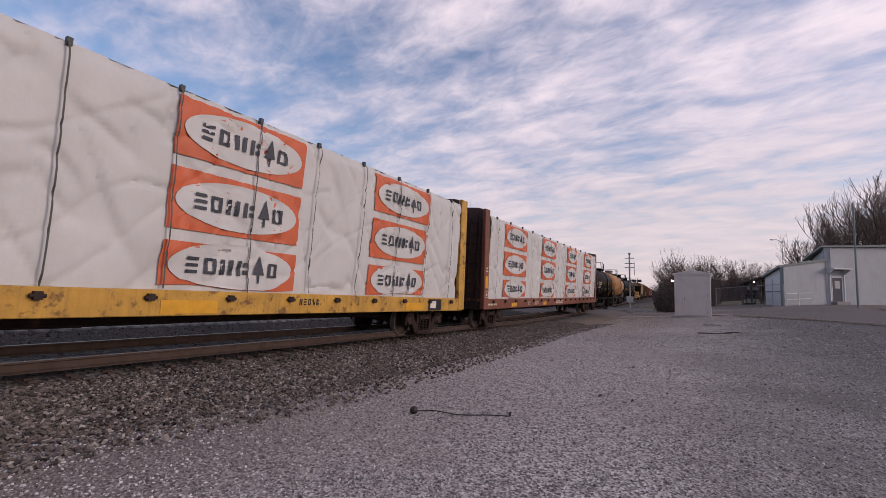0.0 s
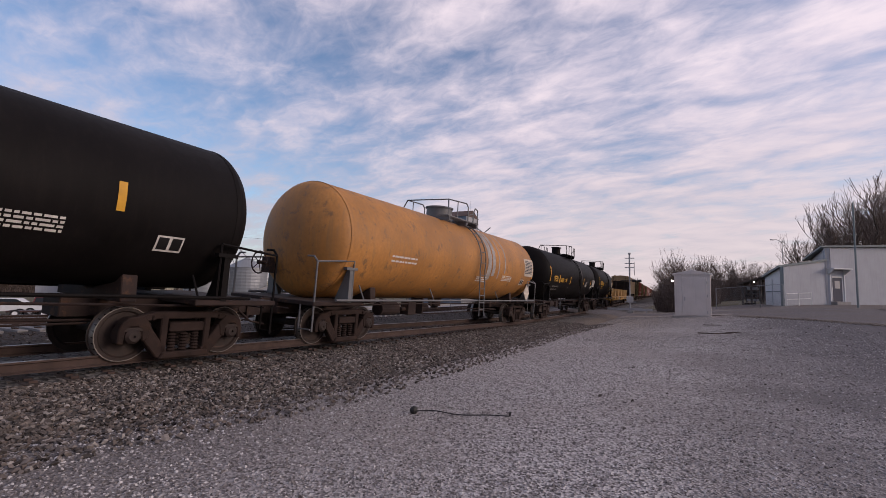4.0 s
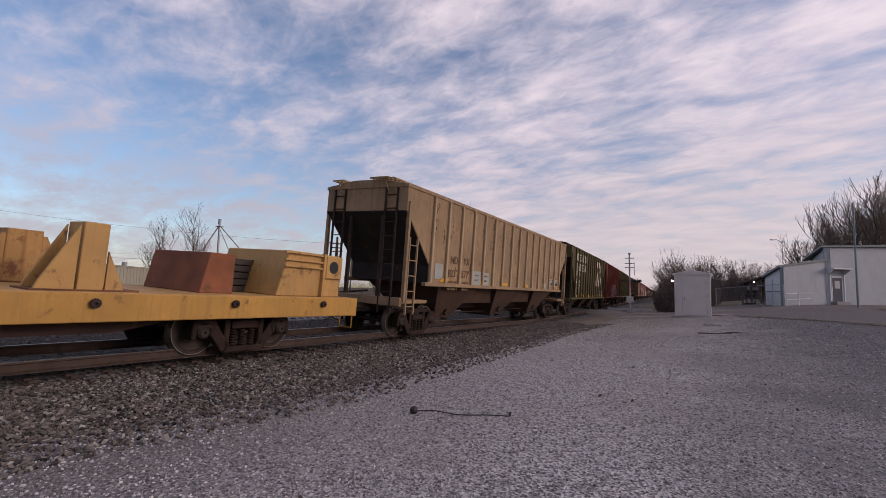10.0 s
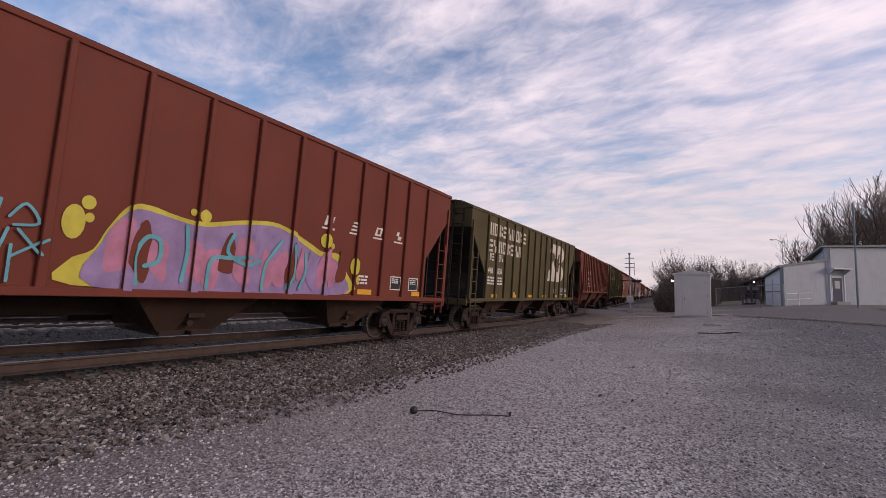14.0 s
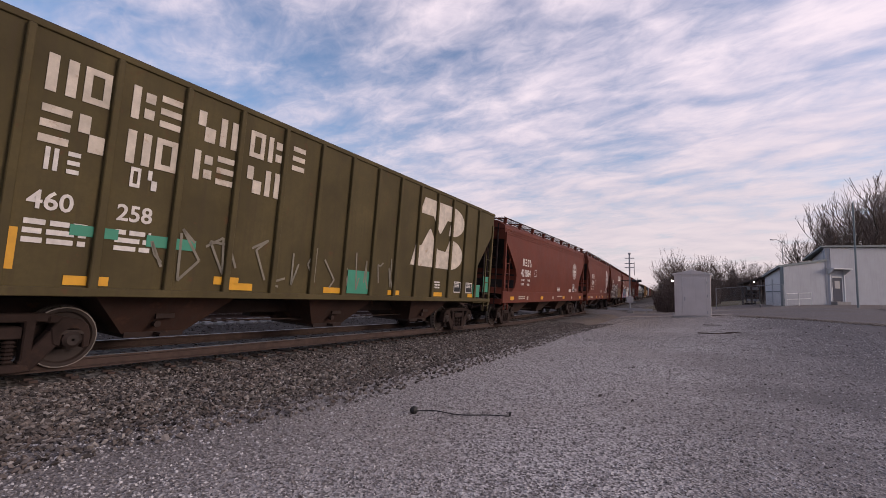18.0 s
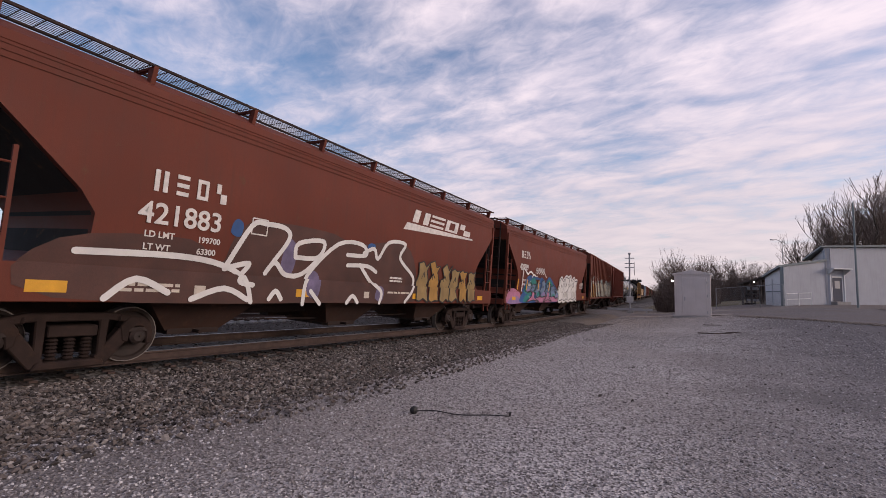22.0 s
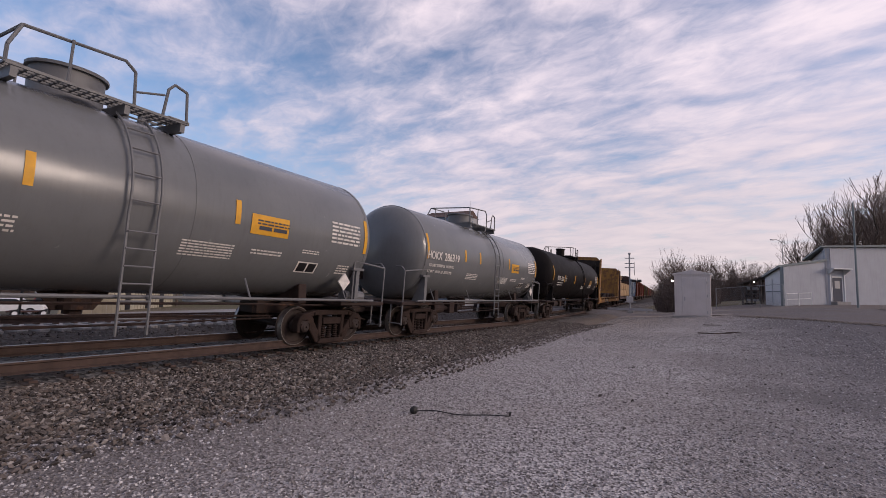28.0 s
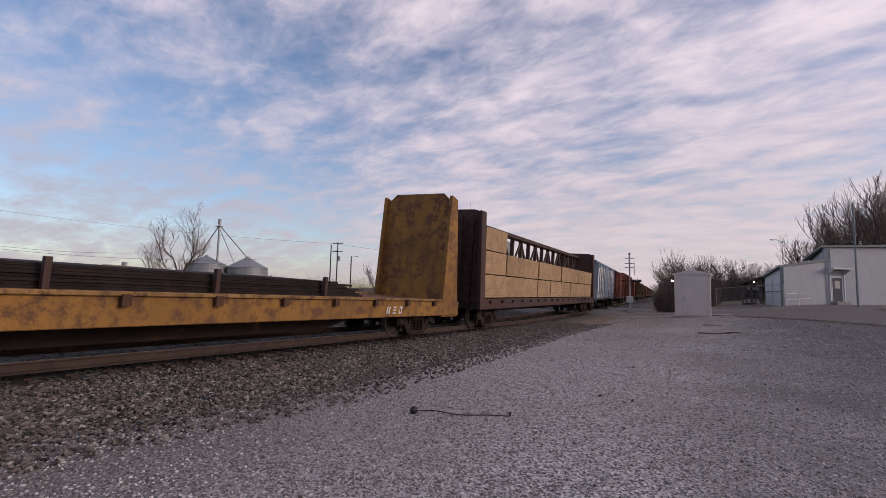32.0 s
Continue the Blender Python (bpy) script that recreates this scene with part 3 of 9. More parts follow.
g = G().box(-0.11, 0.11, 0, 0.5, -0.13, 0.13).box(-0.16, 0.16, 0.42, 0.62, -0.17, 0.15)
g.prism([(0.06, 0.6), (0.16, 0.6), (0.13, 0.86), (0.02, 0.83)], -0.17, 0.15, "z").prism([(-0.16, 0.6), (-0.05, 0.6), (-0.07, 0.74), (-0.15, 0.76)], -0.17, 0.15, "z")
g.box(-0.05, 0.05, -0.1, 0.3, 0.13, 0.22)
g.tube([(0.25, 0.1, -0.05), (0.28, 0.4, -0.3), (0.26, 0.8, -0.38)], 0.025)
g.tube([(-0.9, 0.25, 0.05), (0.9, 0.25, 0.05)], 0.018)
COUPLER = g.mesh("coupler", UNDER, bevel=0.01)


def running_gear(car, half, inset, sill=True, z0=0.72, z1=1.0, material=None, brakes=True):
    """Bogies, couplers and the centre sill of a car of that half length."""
    for s in (-1, 1):
        bogie(car, s * (half - inset))
        part("coupler", COUPLER, UNDER, car, at=Matrix.Translation((0, s * (half - 0.05), 0.84)) @ pose(0, 0, 0, 0, 0, 0 if s > 0 else 180))
    if sill:
        part("centre_sill", G().box(-0.26, 0.26, -half, half, z0, z1), material or UNDER, car, bevel=0.01)
    g = G()
    for s in (-1, 1):
        g.tube([(0.5, s * (half - inset - 1.3), 0.62), (0.5, -s * 1.0, 0.56)], 0.018)
    if brakes:
        g.cyl((-0.6, 0.5, 0.7), (-0.6, 1.3, 0.7), 0.16, 10)
        g.box(-0.75, -0.45, -1.4, -0.7, 0.55, 0.85)
    part("brake_gear", g, UNDER, car)


CARS = []          # (thing, centre along the train)


def ladder(g, x, y, z0, z1, w, along="y", n=None, r=0.017):
    n = n or int((z1 - z0) / 0.38)
    d = Vector((0, w / 2, 0)) if along == "y" else Vector((w / 2, 0, 0))
    c = Vector((x, y, 0))
    for s in (-1, 1):
        g.box(*sum(([a - 0.025, a + 0.025] for a in (c + s * d)[:2]), []), z0, z1)
    for i in range(n):
        z = z0 + (z1 - z0) * (i + 0.5) / n
        g.cyl(c - d + Vector((0, 0, z)), c + d + Vector((0, 0, z)), r, 6)


def grating(g, x0, x1, y0, y1, z, step=0.16):
    for i in range(4):
        x = x0 + (x1 - x0) * i / 3
        g.box(x - 0.014, x + 0.014, y0, y1, z - 0.03, z + 0.01)
    k = int((y1 - y0) / step)
    for i in range(k + 1):
        y = y0 + (y1 - y0) * i / k
        g.box(x0, x1, y - 0.011, y + 0.011, z - 0.02, z + 0.012)


def brake_wheel(parent, y, z, x=0.45, s=1):
    g = G()
    ring = [(x + 0.28 * math.cos(a * math.pi / 8), y, z + 0.28 * math.sin(a * math.pi / 8)) for a in range(17)]
    g.tube(ring, 0.018, 5)
    for a in range(5):
        g.cyl((x, y, z), (x + 0.28 * math.cos(a * 1.2566), y, z + 0.28 * math.sin(a * 1.2566)), 0.012, 5)
    g.cyl((x, y - s * 0.22, z), (x, y + s * 0.04, z), 0.05, 8)
    g.box(x - 0.14, x + 0.14, y - s * 0.3 - 0.1, y - s * 0.3 + 0.1, z - 0.25, z + 0.15)
    part("brake_wheel", g, UNDER, parent)


def hopper_ends(car, half, deep, paintm, zroof, xw):
    """Corner posts, ladders, end platforms and braces of a covered hopper."""
    for s in (-1, 1):
        y = s * half
        part("end_platform", G().box(-xw, xw, min(y, y - s * deep), max(y, y - s * deep), 1.06, 1.16).box(-xw, xw, y - 0.05, y + 0.05, 0.98, 1.22), paintm, car, bevel=0.01)
        for sx in (-1, 1):
            part("corner_post", G().box(sx * xw - 0.05, sx * xw + 0.05, y - s * 0.12 - 0.05, y - s * 0.12 + 0.05, 1.1, zroof - 0.5), paintm, car)
            part("end_post", G().box(sx * 0.62 - 0.05, sx * 0.62 + 0.05, y - s * 0.15 - 0.05, y - s * 0.15 + 0.05, 1.1, zroof - 0.7), UNDER, car)
            part("brace", G().tube([(sx * (xw - 0.1), y - s * 0.2, 1.15), (sx * 0.8, y - s * deep, 1.3)], 0.035), UNDER, car)
            g = G()
            ladder(g, sx * (xw + 0.03), y - s * 0.42, 0.75, 3.0, 0.42)
            part("side_ladder", g, paintm, car)
            g = G()
            ladder(g, sx * 1.0, y + s * 0.03, 0.75, zroof - 0.1, 0.42, "x")
            part("end_ladder", g, UNDER, car)
    brake_wheel(car, half + 0.02, 2.1, 0.5, 1)
    g = G()
    g.tube([(-0.9, half - 0.1, 2.4), (0.2, half - 0.1, 1.2)], 0.03).tube([(0.1, half - 0.5, 1.2), (0.1, half - 0.5, 2.3)], 0.05)
    g.cyl((-0.7, half - 0.75, 1.45), (0.5, half - 0.75, 1.45), 0.2, 10)
    g.box(-0.6, -0.2, half - 0.6, half - 0.3, 1.2, 1.6)
    part("air_tank", g, UNDER, car)


def bay(c, top, w, xw=1.30, z0=0.44):
    """Outlet bay: a four-sided funnel under the car at c, narrowing down to the gate."""
    g = G()
    g.add([(sx * xw, c + sy * w, top) for sx, sy in ((1, -1), (1, 1), (-1, 1), (-1, -1))] + [(sx * 0.72, c + sy * 0.52, z0) for sx, sy in ((1, -1), (1, 1), (-1, 1), (-1, -1))],
          [(0, 1, 2, 3), (7, 6, 5, 4)] + [(k, 4 + k, 4 + (k + 1) % 4, (k + 1) % 4) for k in range(4)])
    return g


def ribbed_hopper(u0, u1, paintm, label, ribs=14, zr=4.67, baymat=None, roofm=None, runmat=None, postm=None, zb=1.2):
    """Covered hopper with outside posts."""
    half, xw = (u1 - u0) / 2, 1.56
    car = thing("covered_hopper_car", label, "railway car", "covered hopper cars in the train")
    CARS.append((car, (u0 + u1) / 2))
    cut = 1.45
    prof = [(-half, zr), (-half, zr - 0.78), (-half + cut, 2.25), (-half + cut, zb), (half - cut, zb), (half - cut, 2.25), (half, zr - 0.78), (half, zr)]
    part("body", G().prism(prof, -xw, xw), paintm, car, bevel=0.015)
    # Slope sheets in black: brake dust and the recess's shade in one colour.
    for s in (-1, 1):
        part("slope_sheet", G().prism([(s * (half + 0.008), zr - 0.80), (s * (half - cut + 0.012), 2.24), (s * (half - cut + 0.012), zb), (s * (half - cut), zb), (s * (half - cut), 2.25), (s * half, zr - 0.78)], -xw + 0.03, xw - 0.03), ENDBLACK, car, "end slope sheet black with brake dust and painted-in shade")
    roof = [(-xw - 0.03, zr), (-xw - 0.03, zr - 0.09), (xw + 0.03, zr - 0.09), (xw + 0.03, zr), (0.5, zr + 0.17), (-0.5, zr + 0.17)]
    part("roof", G().prism(roof, -half - 0.03, half + 0.03, "y"), roofm or paintm, car, bevel=0.01)
    part("hatch_cover", G().box(-0.4, 0.4, -half + 0.9, half - 0.9, zr + 0.15, zr + 0.26), roofm or paintm, car, bevel=0.03)
    for s in (-1, 1):
        g = G()
        grating(g, s * 0.95 - 0.22, s * 0.95 + 0.22, -half - 0.22, half + 0.22, zr + 0.16, 0.2)
        part("running_board", g, runmat or UNDER, car)
        g = G()
        grating(g, 0.35, 1.0, s * (half + 0.16) - 0.14, s * (half + 0.16) + 0.14, zr + 0.17, 0.11)
        g.tube([(0.9, s * half, zr - 0.35), (0.9, s * (half + 0.28), zr + 0.12)], 0.02).tube([(-0.9, s * half, zr - 0.35), (-0.9, s * (half + 0.28), zr + 0.12)], 0.02)
        part("end_walkway", g, runmat or UNDER, car)
    rib = G().prism([(-0.06, zb + 0.02), (0.06, zb + 0.02), (0.045, zr - 0.1), (-0.045, zr - 0.1)], 0, 0.085).mesh("side_post", postm or paintm, bevel=0.012)
    span = half - cut - 0.05
    for i in range(ribs):
        y = -span + 2 * span * i / (ribs - 1)
        for s in (-1, 1):
            part("side_post", rib, paintm, car, at=(s * xw if s > 0 else s * xw - 0.085, y, 0))
    for s in (-1, 1):
        part("side_sill", G().box(s * xw - 0.06, s * xw + 0.09, -half + (0.1 if zb < 1.5 else cut - 0.3), half - (0.1 if zb < 1.5 else cut - 0.3), zb - 0.08, zb + 0.04), paintm, car, bevel=0.01)
    wide = 1.3 if zb < 1.5 else 1.65
    for c in (-half * 0.52, 0, half * 0.52) if zb < 1.5 else (-half * 0.56, 0, half * 0.56):
        part("hopper_bay", bay(c, zb + 0.01, wide, 1.3 if zb < 1.5 else 1.5), baymat or DUSTBAY, car, "dusty dark hopper outlet")
        part("bay_flange", G().box(0.98, 1.02, c - 0.16, c + 0.16, 0.72, 0.80).cyl((0.9, c - 0.1, 0.62), (0.98, c - 0.1, 0.62), 0.06, 8), UNDER, car)
        part("outlet_gate", G().box(-0.75, 0.75, c - 0.5, c + 0.5, 0.38, 0.47).cyl((-0.9, c, 0.43), (0.95, c, 0.43), 0.035, 6), UNDER, car)
    if zb > 1.5:
        part("inner_slope", G().prism([(-1.25, zb), (1.25, zb), (0.95, 0.98), (-0.95, 0.98)], -half + 2.9, half - 2.9, "y"), baymat or DUSTBAY, car, "dusty slope sheets between the bays")
    hopper_ends(car, half, cut, paintm, zr, xw)
    running_gear(car, half + 0.35, 2.05)
    return car, half, xw + 0.012


def smooth_hopper(u0, u1, paintm, label, zr=4.61):
    """Covered hopper with plain, slightly bowed sides and a raised walkway on its roof."""
    half = (u1 - u0) / 2
    car = thing("covered_hopper_car", label, "railway car", "covered hopper cars in the train")
    CARS.append((car, (u0 + u1) / 2))
    cut = 1.6
    ends = [(-half, zr - 0.25), (-half, zr - 0.75), (-half + cut * 0.95, 2.45), (-half + cut, 2.2), (-half + cut * 0.92, 1.6), (-half + cut * 0.6, 1.42)]
    prof = ends + [(-y, z) for y, z in reversed(ends)]

    def bow(z):
        return 1.50 + 0.10 * math.sin(math.pi * min(1, max(0, (z - 1.3) / 3.0)))
    g = G()
    zs = [1.42, 1.7, 2.0, 2.3, 2.6, 2.9, 3.2, 3.5, 3.8, zr - 0.25]

    def end_y(z):
        if z >= zr - 0.75:
            return half
        if z >= 2.45:
            return half - cut * 0.95 * (zr - 0.75 - z) / (zr - 0.75 - 2.45)
        if z >= 2.2:
            return half - cut * (0.95 + 0.05 * (2.45 - z) / 0.25)
        if z >= 1.6:
            return half - cut * (1 - 0.08 * (2.2 - z) / 0.6)
        return half - cut * (0.92 - 0.32 * (1.6 - z) / 0.18)
    vs = []
    for z in zs:
        for sx, sy in ((1, -1), (1, 1), (-1, 1), (-1, -1)):
            vs.append((sx * bow(z), sy * end_y(z), z))
    fs = [(0, 1, 2, 3), tuple(len(vs) - 4 + i for i in (3, 2, 1, 0))]
    for j in range(len(zs) - 1):
        for i in range(4):
            fs.append((4 * j + i, 4 * j + (i + 1) % 4, 4 * j + 4 + (i + 1) % 4, 4 * j + 4 + i))
    g.add(vs, fs)
    part("body", g, paintm, car, smooth=True)
    # Black sheets on the sloped ends carry dust plus the overhang's shade.
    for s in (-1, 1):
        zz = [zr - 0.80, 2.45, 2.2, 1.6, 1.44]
        part("slope_sheet", G().prism([(s * (end_y(z) + 0.012), z) for z in zz] + [(s * end_y(z), z) for z in reversed(zz)], -1.47, 1.47), ENDBLACK, car, "end slope sheet black with brake dust and painted-in shade")
    xe = bow(zr - 0.25)
    roof = [(-xe - 0.02, zr - 0.34), (xe + 0.02, zr - 0.34), (xe, zr - 0.2), (1.15, zr + 0.02), (0.45, zr + 0.12), (-0.45, zr + 0.12), (-1.15, zr + 0.02), (-xe, zr - 0.2)]
    part("roof", G().prism(roof, -half - 0.02, half + 0.02, "y"), paintm, car, bevel=0.01)
    for i in range(3):
        z = zr - 0.37 - i * 0.09
        part("side_bead", G().box(bow(z), bow(z) + 0.018, -half + 0.05 + 0.1 * i, half - 0.05 - 0.1 * i, z - 0.018, z + 0.012), paintm, car)
    part("hatch_cover", G().box(-0.35, 0.35, -half + 0.9, half - 0.9, zr + 0.1, zr + 0.24), paintm, car, bevel=0.03)
    for s in (-1, 1):
        g = G()
        zw = zr + 0.15
        for i in range(10):
            x = s * (0.90 + 0.54 * i / 9)
            t = 0.020 if i in (0, 9) else 0.0045
            g.box(x - t, x + t, -half - 0.05, half + 0.05, zw - t, zw + t)
        for i in range(60):
            y = -half + 2 * half * i / 59
            g.box(min(s * 0.92, s * 1.44), max(s * 0.92, s * 1.44), y - 0.006, y + 0.006, zw - 0.008, zw)
        part("running_board", g, UNDER, car, "open steel grating walkway")
        for i in range(9):
            y = -half + 0.3 + (2 * half - 0.6) * i / 8
            part("walkway_bracket", G().prism([(s * 1.30, zr - 0.12), (s * 1.40, zr - 0.16), (s * 1.47, zr + 0.14), (s * 0.85, zr + 0.14), (s * 0.85, zr + 0.10), (s * 1.30, zr + 0.10)], y - 0.035, y + 0.035, "y"), paintm, car)
        g = G()
        grating(g, -1.0, 1.0, s * (half + 0.15) - 0.15, s * (half + 0.15) + 0.15, zr + 0.1, 0.12)
        g.tube([(0.95, s * half, zr - 0.4), (0.95, s * (half + 0.28), zr + 0.05)], 0.022).tube([(-0.95, s * half, zr - 0.4), (-0.95, s * (half + 0.28), zr + 0.05)], 0.022)
        part("end_walkway", g, UNDER, car)
        part("side_sill", G().box(s * 1.56 - 0.04, s * 1.56 + 0.03, -half, half, 1.04, 1.55), paintm, car, bevel=0.012)
    for c in (-half * 0.52, 0, half * 0.52):
        part("hopper_bay", bay(c, 1.4, 1.45, 1.42, 0.46), DUSTBAY, car, "dusty dark hopper outlet")
        part("outlet_gate", G().box(-0.75, 0.75, c - 0.5, c + 0.5, 0.40, 0.5).cyl((-0.9, c, 0.45), (0.95, c, 0.45), 0.035, 6), UNDER, car)
    hopper_ends(car, half, cut * 0.6, paintm, zr, 1.53)
    running_gear(car, half + 0.35, 2.05)
    return car, half, bow


def tank_car(u0, u1, paintm, label, r=1.53, zc=2.61, manway="tall", railm=None, rung=0.75, crown=0.0):
    """Tank car: shell with domed heads, bands, manway and platform, ladders, saddles."""
    half = (u1 - u0) / 2
    car = thing("tank_car", label, "railway car", "tank cars in the train")
    CARS.append((car, (u0 + u1) / 2))
    railm = railm or paintm
    head = 0.62
    prof = [(-half, 0.001)]
    for i in range(1, 9):
        a = math.pi / 2 * i / 8
        prof.append((-half + head * (1 - math.cos(a)), r * math.sin(a)))
    mid = [(-0.4, r), (0.4, r)]
    prof = prof + mid + [(-y, q) for y, q in reversed(prof)]
    m = Matrix.Translation((0, 0, zc))
    part("tank_shell", G().rev(prof, 48, "y", m), paintm, car, smooth=True)
    for y in (-half + head, half * 0.16, half - head):
        part("seam_band", G().rev([(y - 0.04, r), (y - 0.04, r + 0.006), (y + 0.04, r + 0.006), (y + 0.04, r)], 48, "y", m), paintm, car, smooth=True)
    top = zc + r
    mw, mr_ = (0.42, 0.5) if manway == "tall" else (0.5, 0.30)
    part("manway", G().rev([(top - 0.1, mr_), (top + mw, mr_), (top + mw, mr_ + 0.05), (top + mw + 0.05, mr_ + 0.05), (top + mw + 0.09, mr_ * 0.7), (top + mw + 0.10, 0.02)], 22, "z", Matrix.Translation((0, crown - 0.15, 0))), railm, car, smooth=True)
    g = G()
    grating(g, 0.62, 1.02, -1.2, 1.3, top + 0.02, 0.12)
    grating(g, -1.02, -0.62, -1.2, 1.3, top + 0.02, 0.12)
    grating(g, -1.02, 1.02, 0.95, 1.3, top + 0.04, 0.12)
    for y in (-1.1, 0.3, 1.2):
        g.box(-1.02, 1.02, y - 0.04, y + 0.04, top - 0.16, top)
    part("platform", g, railm, car, at=(0, crown, 0))
    g = G()
    for s in (-1, 1):
        x = s * 1.0
        g.tube([(x, -1.2, top), (x, -1.2, top + 0.25), (x * 0.9, -1.05, top + 0.62), (x, 0.2, top + 0.68), (x, 0.36, top + 0.56), (x, 0.4, top)], 0.024)
        g.tube([(x, 0.85, top), (x, 0.9, top + 0.5), (x, 1.0, top + 0.62), (x, 1.22, top + 0.56), (x, 1.27, top)], 0.024)
        g.tube([(x, 0.4, top + 0.25), (x, 0.85, top + 0.38)], 0.02)
        g.tube([(x, -0.5, top), (x, -0.5, top + 0.66)], 0.02)
    g.tube([(-0.9, -1.05, top + 0.62), (0.9, -1.05, top + 0.62)], 0.024)
    part("platform_railing", g, railm, car, at=(0, crown, 0))
    part("valve", G().cyl((0, 0.65, top - 0.05), (0, 0.65, top + 0.22), 0.14, 12).cyl((0.2, 0.95, top - 0.05), (0.2, 0.95, top + 0.16), 0.09, 10), railm, car, at=(0, crown, 0))
    for s in (-1, 1):
        g = G()
        arc = [(s * (r + 0.10) * math.sin(a), rung, zc + (r + 0.10) * math.cos(a)) for a in [0.55 + i * 0.13 for i in range(10)]]
        foot = (s * (r + 0.14), rung, 0.55)
        for dy in (-0.22, 0.22):
            g.tube([(x, y + dy, z) for x, y, z in arc] + [(foot[0], foot[1] + dy, foot[2])], 0.022)
        for x, y, z in arc[::2]:
            g.cyl((x, y - 0.22, z), (x, y + 0.22, z), 0.016, 6)
        n = 6
        for i in range(n):
            z = 0.8 + (arc[-1][2] - 0.8) * i / n
            g.cyl((s * (r + 0.13), rung - 0.22, z), (s * (r + 0.13), rung + 0.22, z), 0.016, 6)
        part("ladder", g, railm, car)
        g = G()
        x = s * (r + 0.02)
        g.tube([(x, -half + 0.2, 1.12), (x, half - 0.2, 1.12)], 0.03, 8)
        for y in (-half + 1.25, -half * 0.36, half * 0.36, half - 1.25):
            g.tube([(x, y, 1.10), (s * r * 0.9, y - 0.05, 1.5)], 0.018)
        part("side_handrail", g, railm, car)
        y = s * half
        e = s * (half + 0.42)
        part("end_sill", G().box(-1.45, 1.45, min(e, y - s * 1.3), max(e, y - s * 1.3), 0.98, 1.08).box(-0.3, 0.3, min(e, y - s * 2.8), max(e, y - s * 2.8), 0.70, 1.02), UNDER, car, bevel=0.015)
        part("saddle", G().prism([(-1.1, 1.0), (1.1, 1.0), (1.05, 1.45), (0.8, 1.3), (0, 1.16), (-0.8, 1.3), (-1.05, 1.45)], y - s * 2.2 - 0.12, y - s * 2.2 + 0.12, "y"), UNDER, car, bevel=0.015)
        for sx in (-1, 1):
            part("bolster_post", G().prism([(sx * 1.0, 1.06), (sx * 1.46, 1.06), (sx * 1.46, 1.92), (sx * 1.38, 1.92)], y - s * 0.78 - 0.06, y - s * 0.78 + 0.06, "y").box(min(sx * 1.36, sx * 1.48), max(sx * 1.36, sx * 1.48), y - s * 0.78 - 0.2, y - s * 0.78 + 0.2, 1.86, 1.93), railm, car)
            part("end_handrail", G().tube([(sx * 1.42, e - s * 0.05, 0.4), (sx * 1.42, e - s * 0.05, 2.0), (sx * 1.3, e - s * 0.05, 2.12), (sx * 1.1, e - s * 0.05, 2.12)], 0.024), railm, car)
            part("platform_rail", G().tube([(sx * 1.42, e - s * 0.05, 2.0), (sx * 1.42, y - s * 0.9, 2.1), (sx * 1.42, y - s * 0.9, 1.05)], 0.024), railm, car)
            part("end_step", G().tube([(sx * 1.42, e, 0.45), (sx * 1.05, e, 0.45), (sx * 1.05, e, 1.0)], 0.02), railm, car)
    brake_wheel(car, -half - 0.25, 1.9, -0.7, -1)
    part("brake_reservoir", G().cyl((0.78, -half * 0.62, 0.82), (0.78, -half * 0.5, 0.82), 0.2, 14).box(0.7, 0.86, -half * 0.6, -half * 0.58, 0.82, 1.12), UNDER, car, bevel=0.01)
    part("brake_valve", G().box(0.66, 0.98, -half * 0.44, -half * 0.38, 0.62, 1.02).cyl((0.82, -half * 0.47, 0.8), (0.82, -half * 0.36, 0.8), 0.07, 10), UNDER, car, bevel=0.015)
    part("brake_cylinder", G().cyl((0.6, -half * 0.3, 0.8), (0.6, -half * 0.22, 0.8), 0.14, 12).box(0.4, 0.86, -half * 0.305, -half * 0.295, 0.62, 1.14), UNDER, car)
    part("brake_rod", G().cyl((0.5, -half + 2.4, 0.68), (0.5, -half * 0.3, 0.74), 0.022, 6).cyl((0.5, -half * 0.22, 0.74), (0.42, half - 2.4, 0.66), 0.022, 6), UNDER, car)
    part("train_line_pipe", G().tube([(0.95, -half + 0.4, 0.93), (0.95, -half * 0.5, 0.97), (0.9, half * 0.4, 0.97), (0.95, half - 0.4, 0.93)], 0.025), UNDER, car)
    part("outlet_skid", G().prism([(-0.55, zc - r + 0.06), (0.55, zc - r + 0.06), (0.3, zc - r - 0.3), (-0.3, zc - r - 0.3)], -0.02, 0.02), UNDER, car)
    running_gear(car, half + 0.42, 1.6, sill=False, brakes=False)
    part("bottom_outlet", G().cyl((0, 0, zc - r - 0.28), (0, 0, zc - r + 0.1), 0.24, 14).cyl((0, 0, zc - r - 0.36), (0, 0, zc - r - 0.28), 0.14, 10), UNDER, car)

    def skin(z):
        """Where the shell lies at a height, on the side that faces +x."""
        return math.sqrt(max(0.0, r * r - (z - zc) ** 2)) + 0.006
    return car, half, skin


def on_shell(parent, material, y0, y1, z0, z1, skin, name="marking", label="", off=0.004, n=5):
    """A thin plate bent to the shell."""
    g = G()
    g.grid(lambda v, u: (skin(z0 + (z1 - z0) * u) + off, y0 + (y1 - y0) * v, z0 + (z1 - z0) * u), 1, n)
    return part(name, g, material, parent, label)


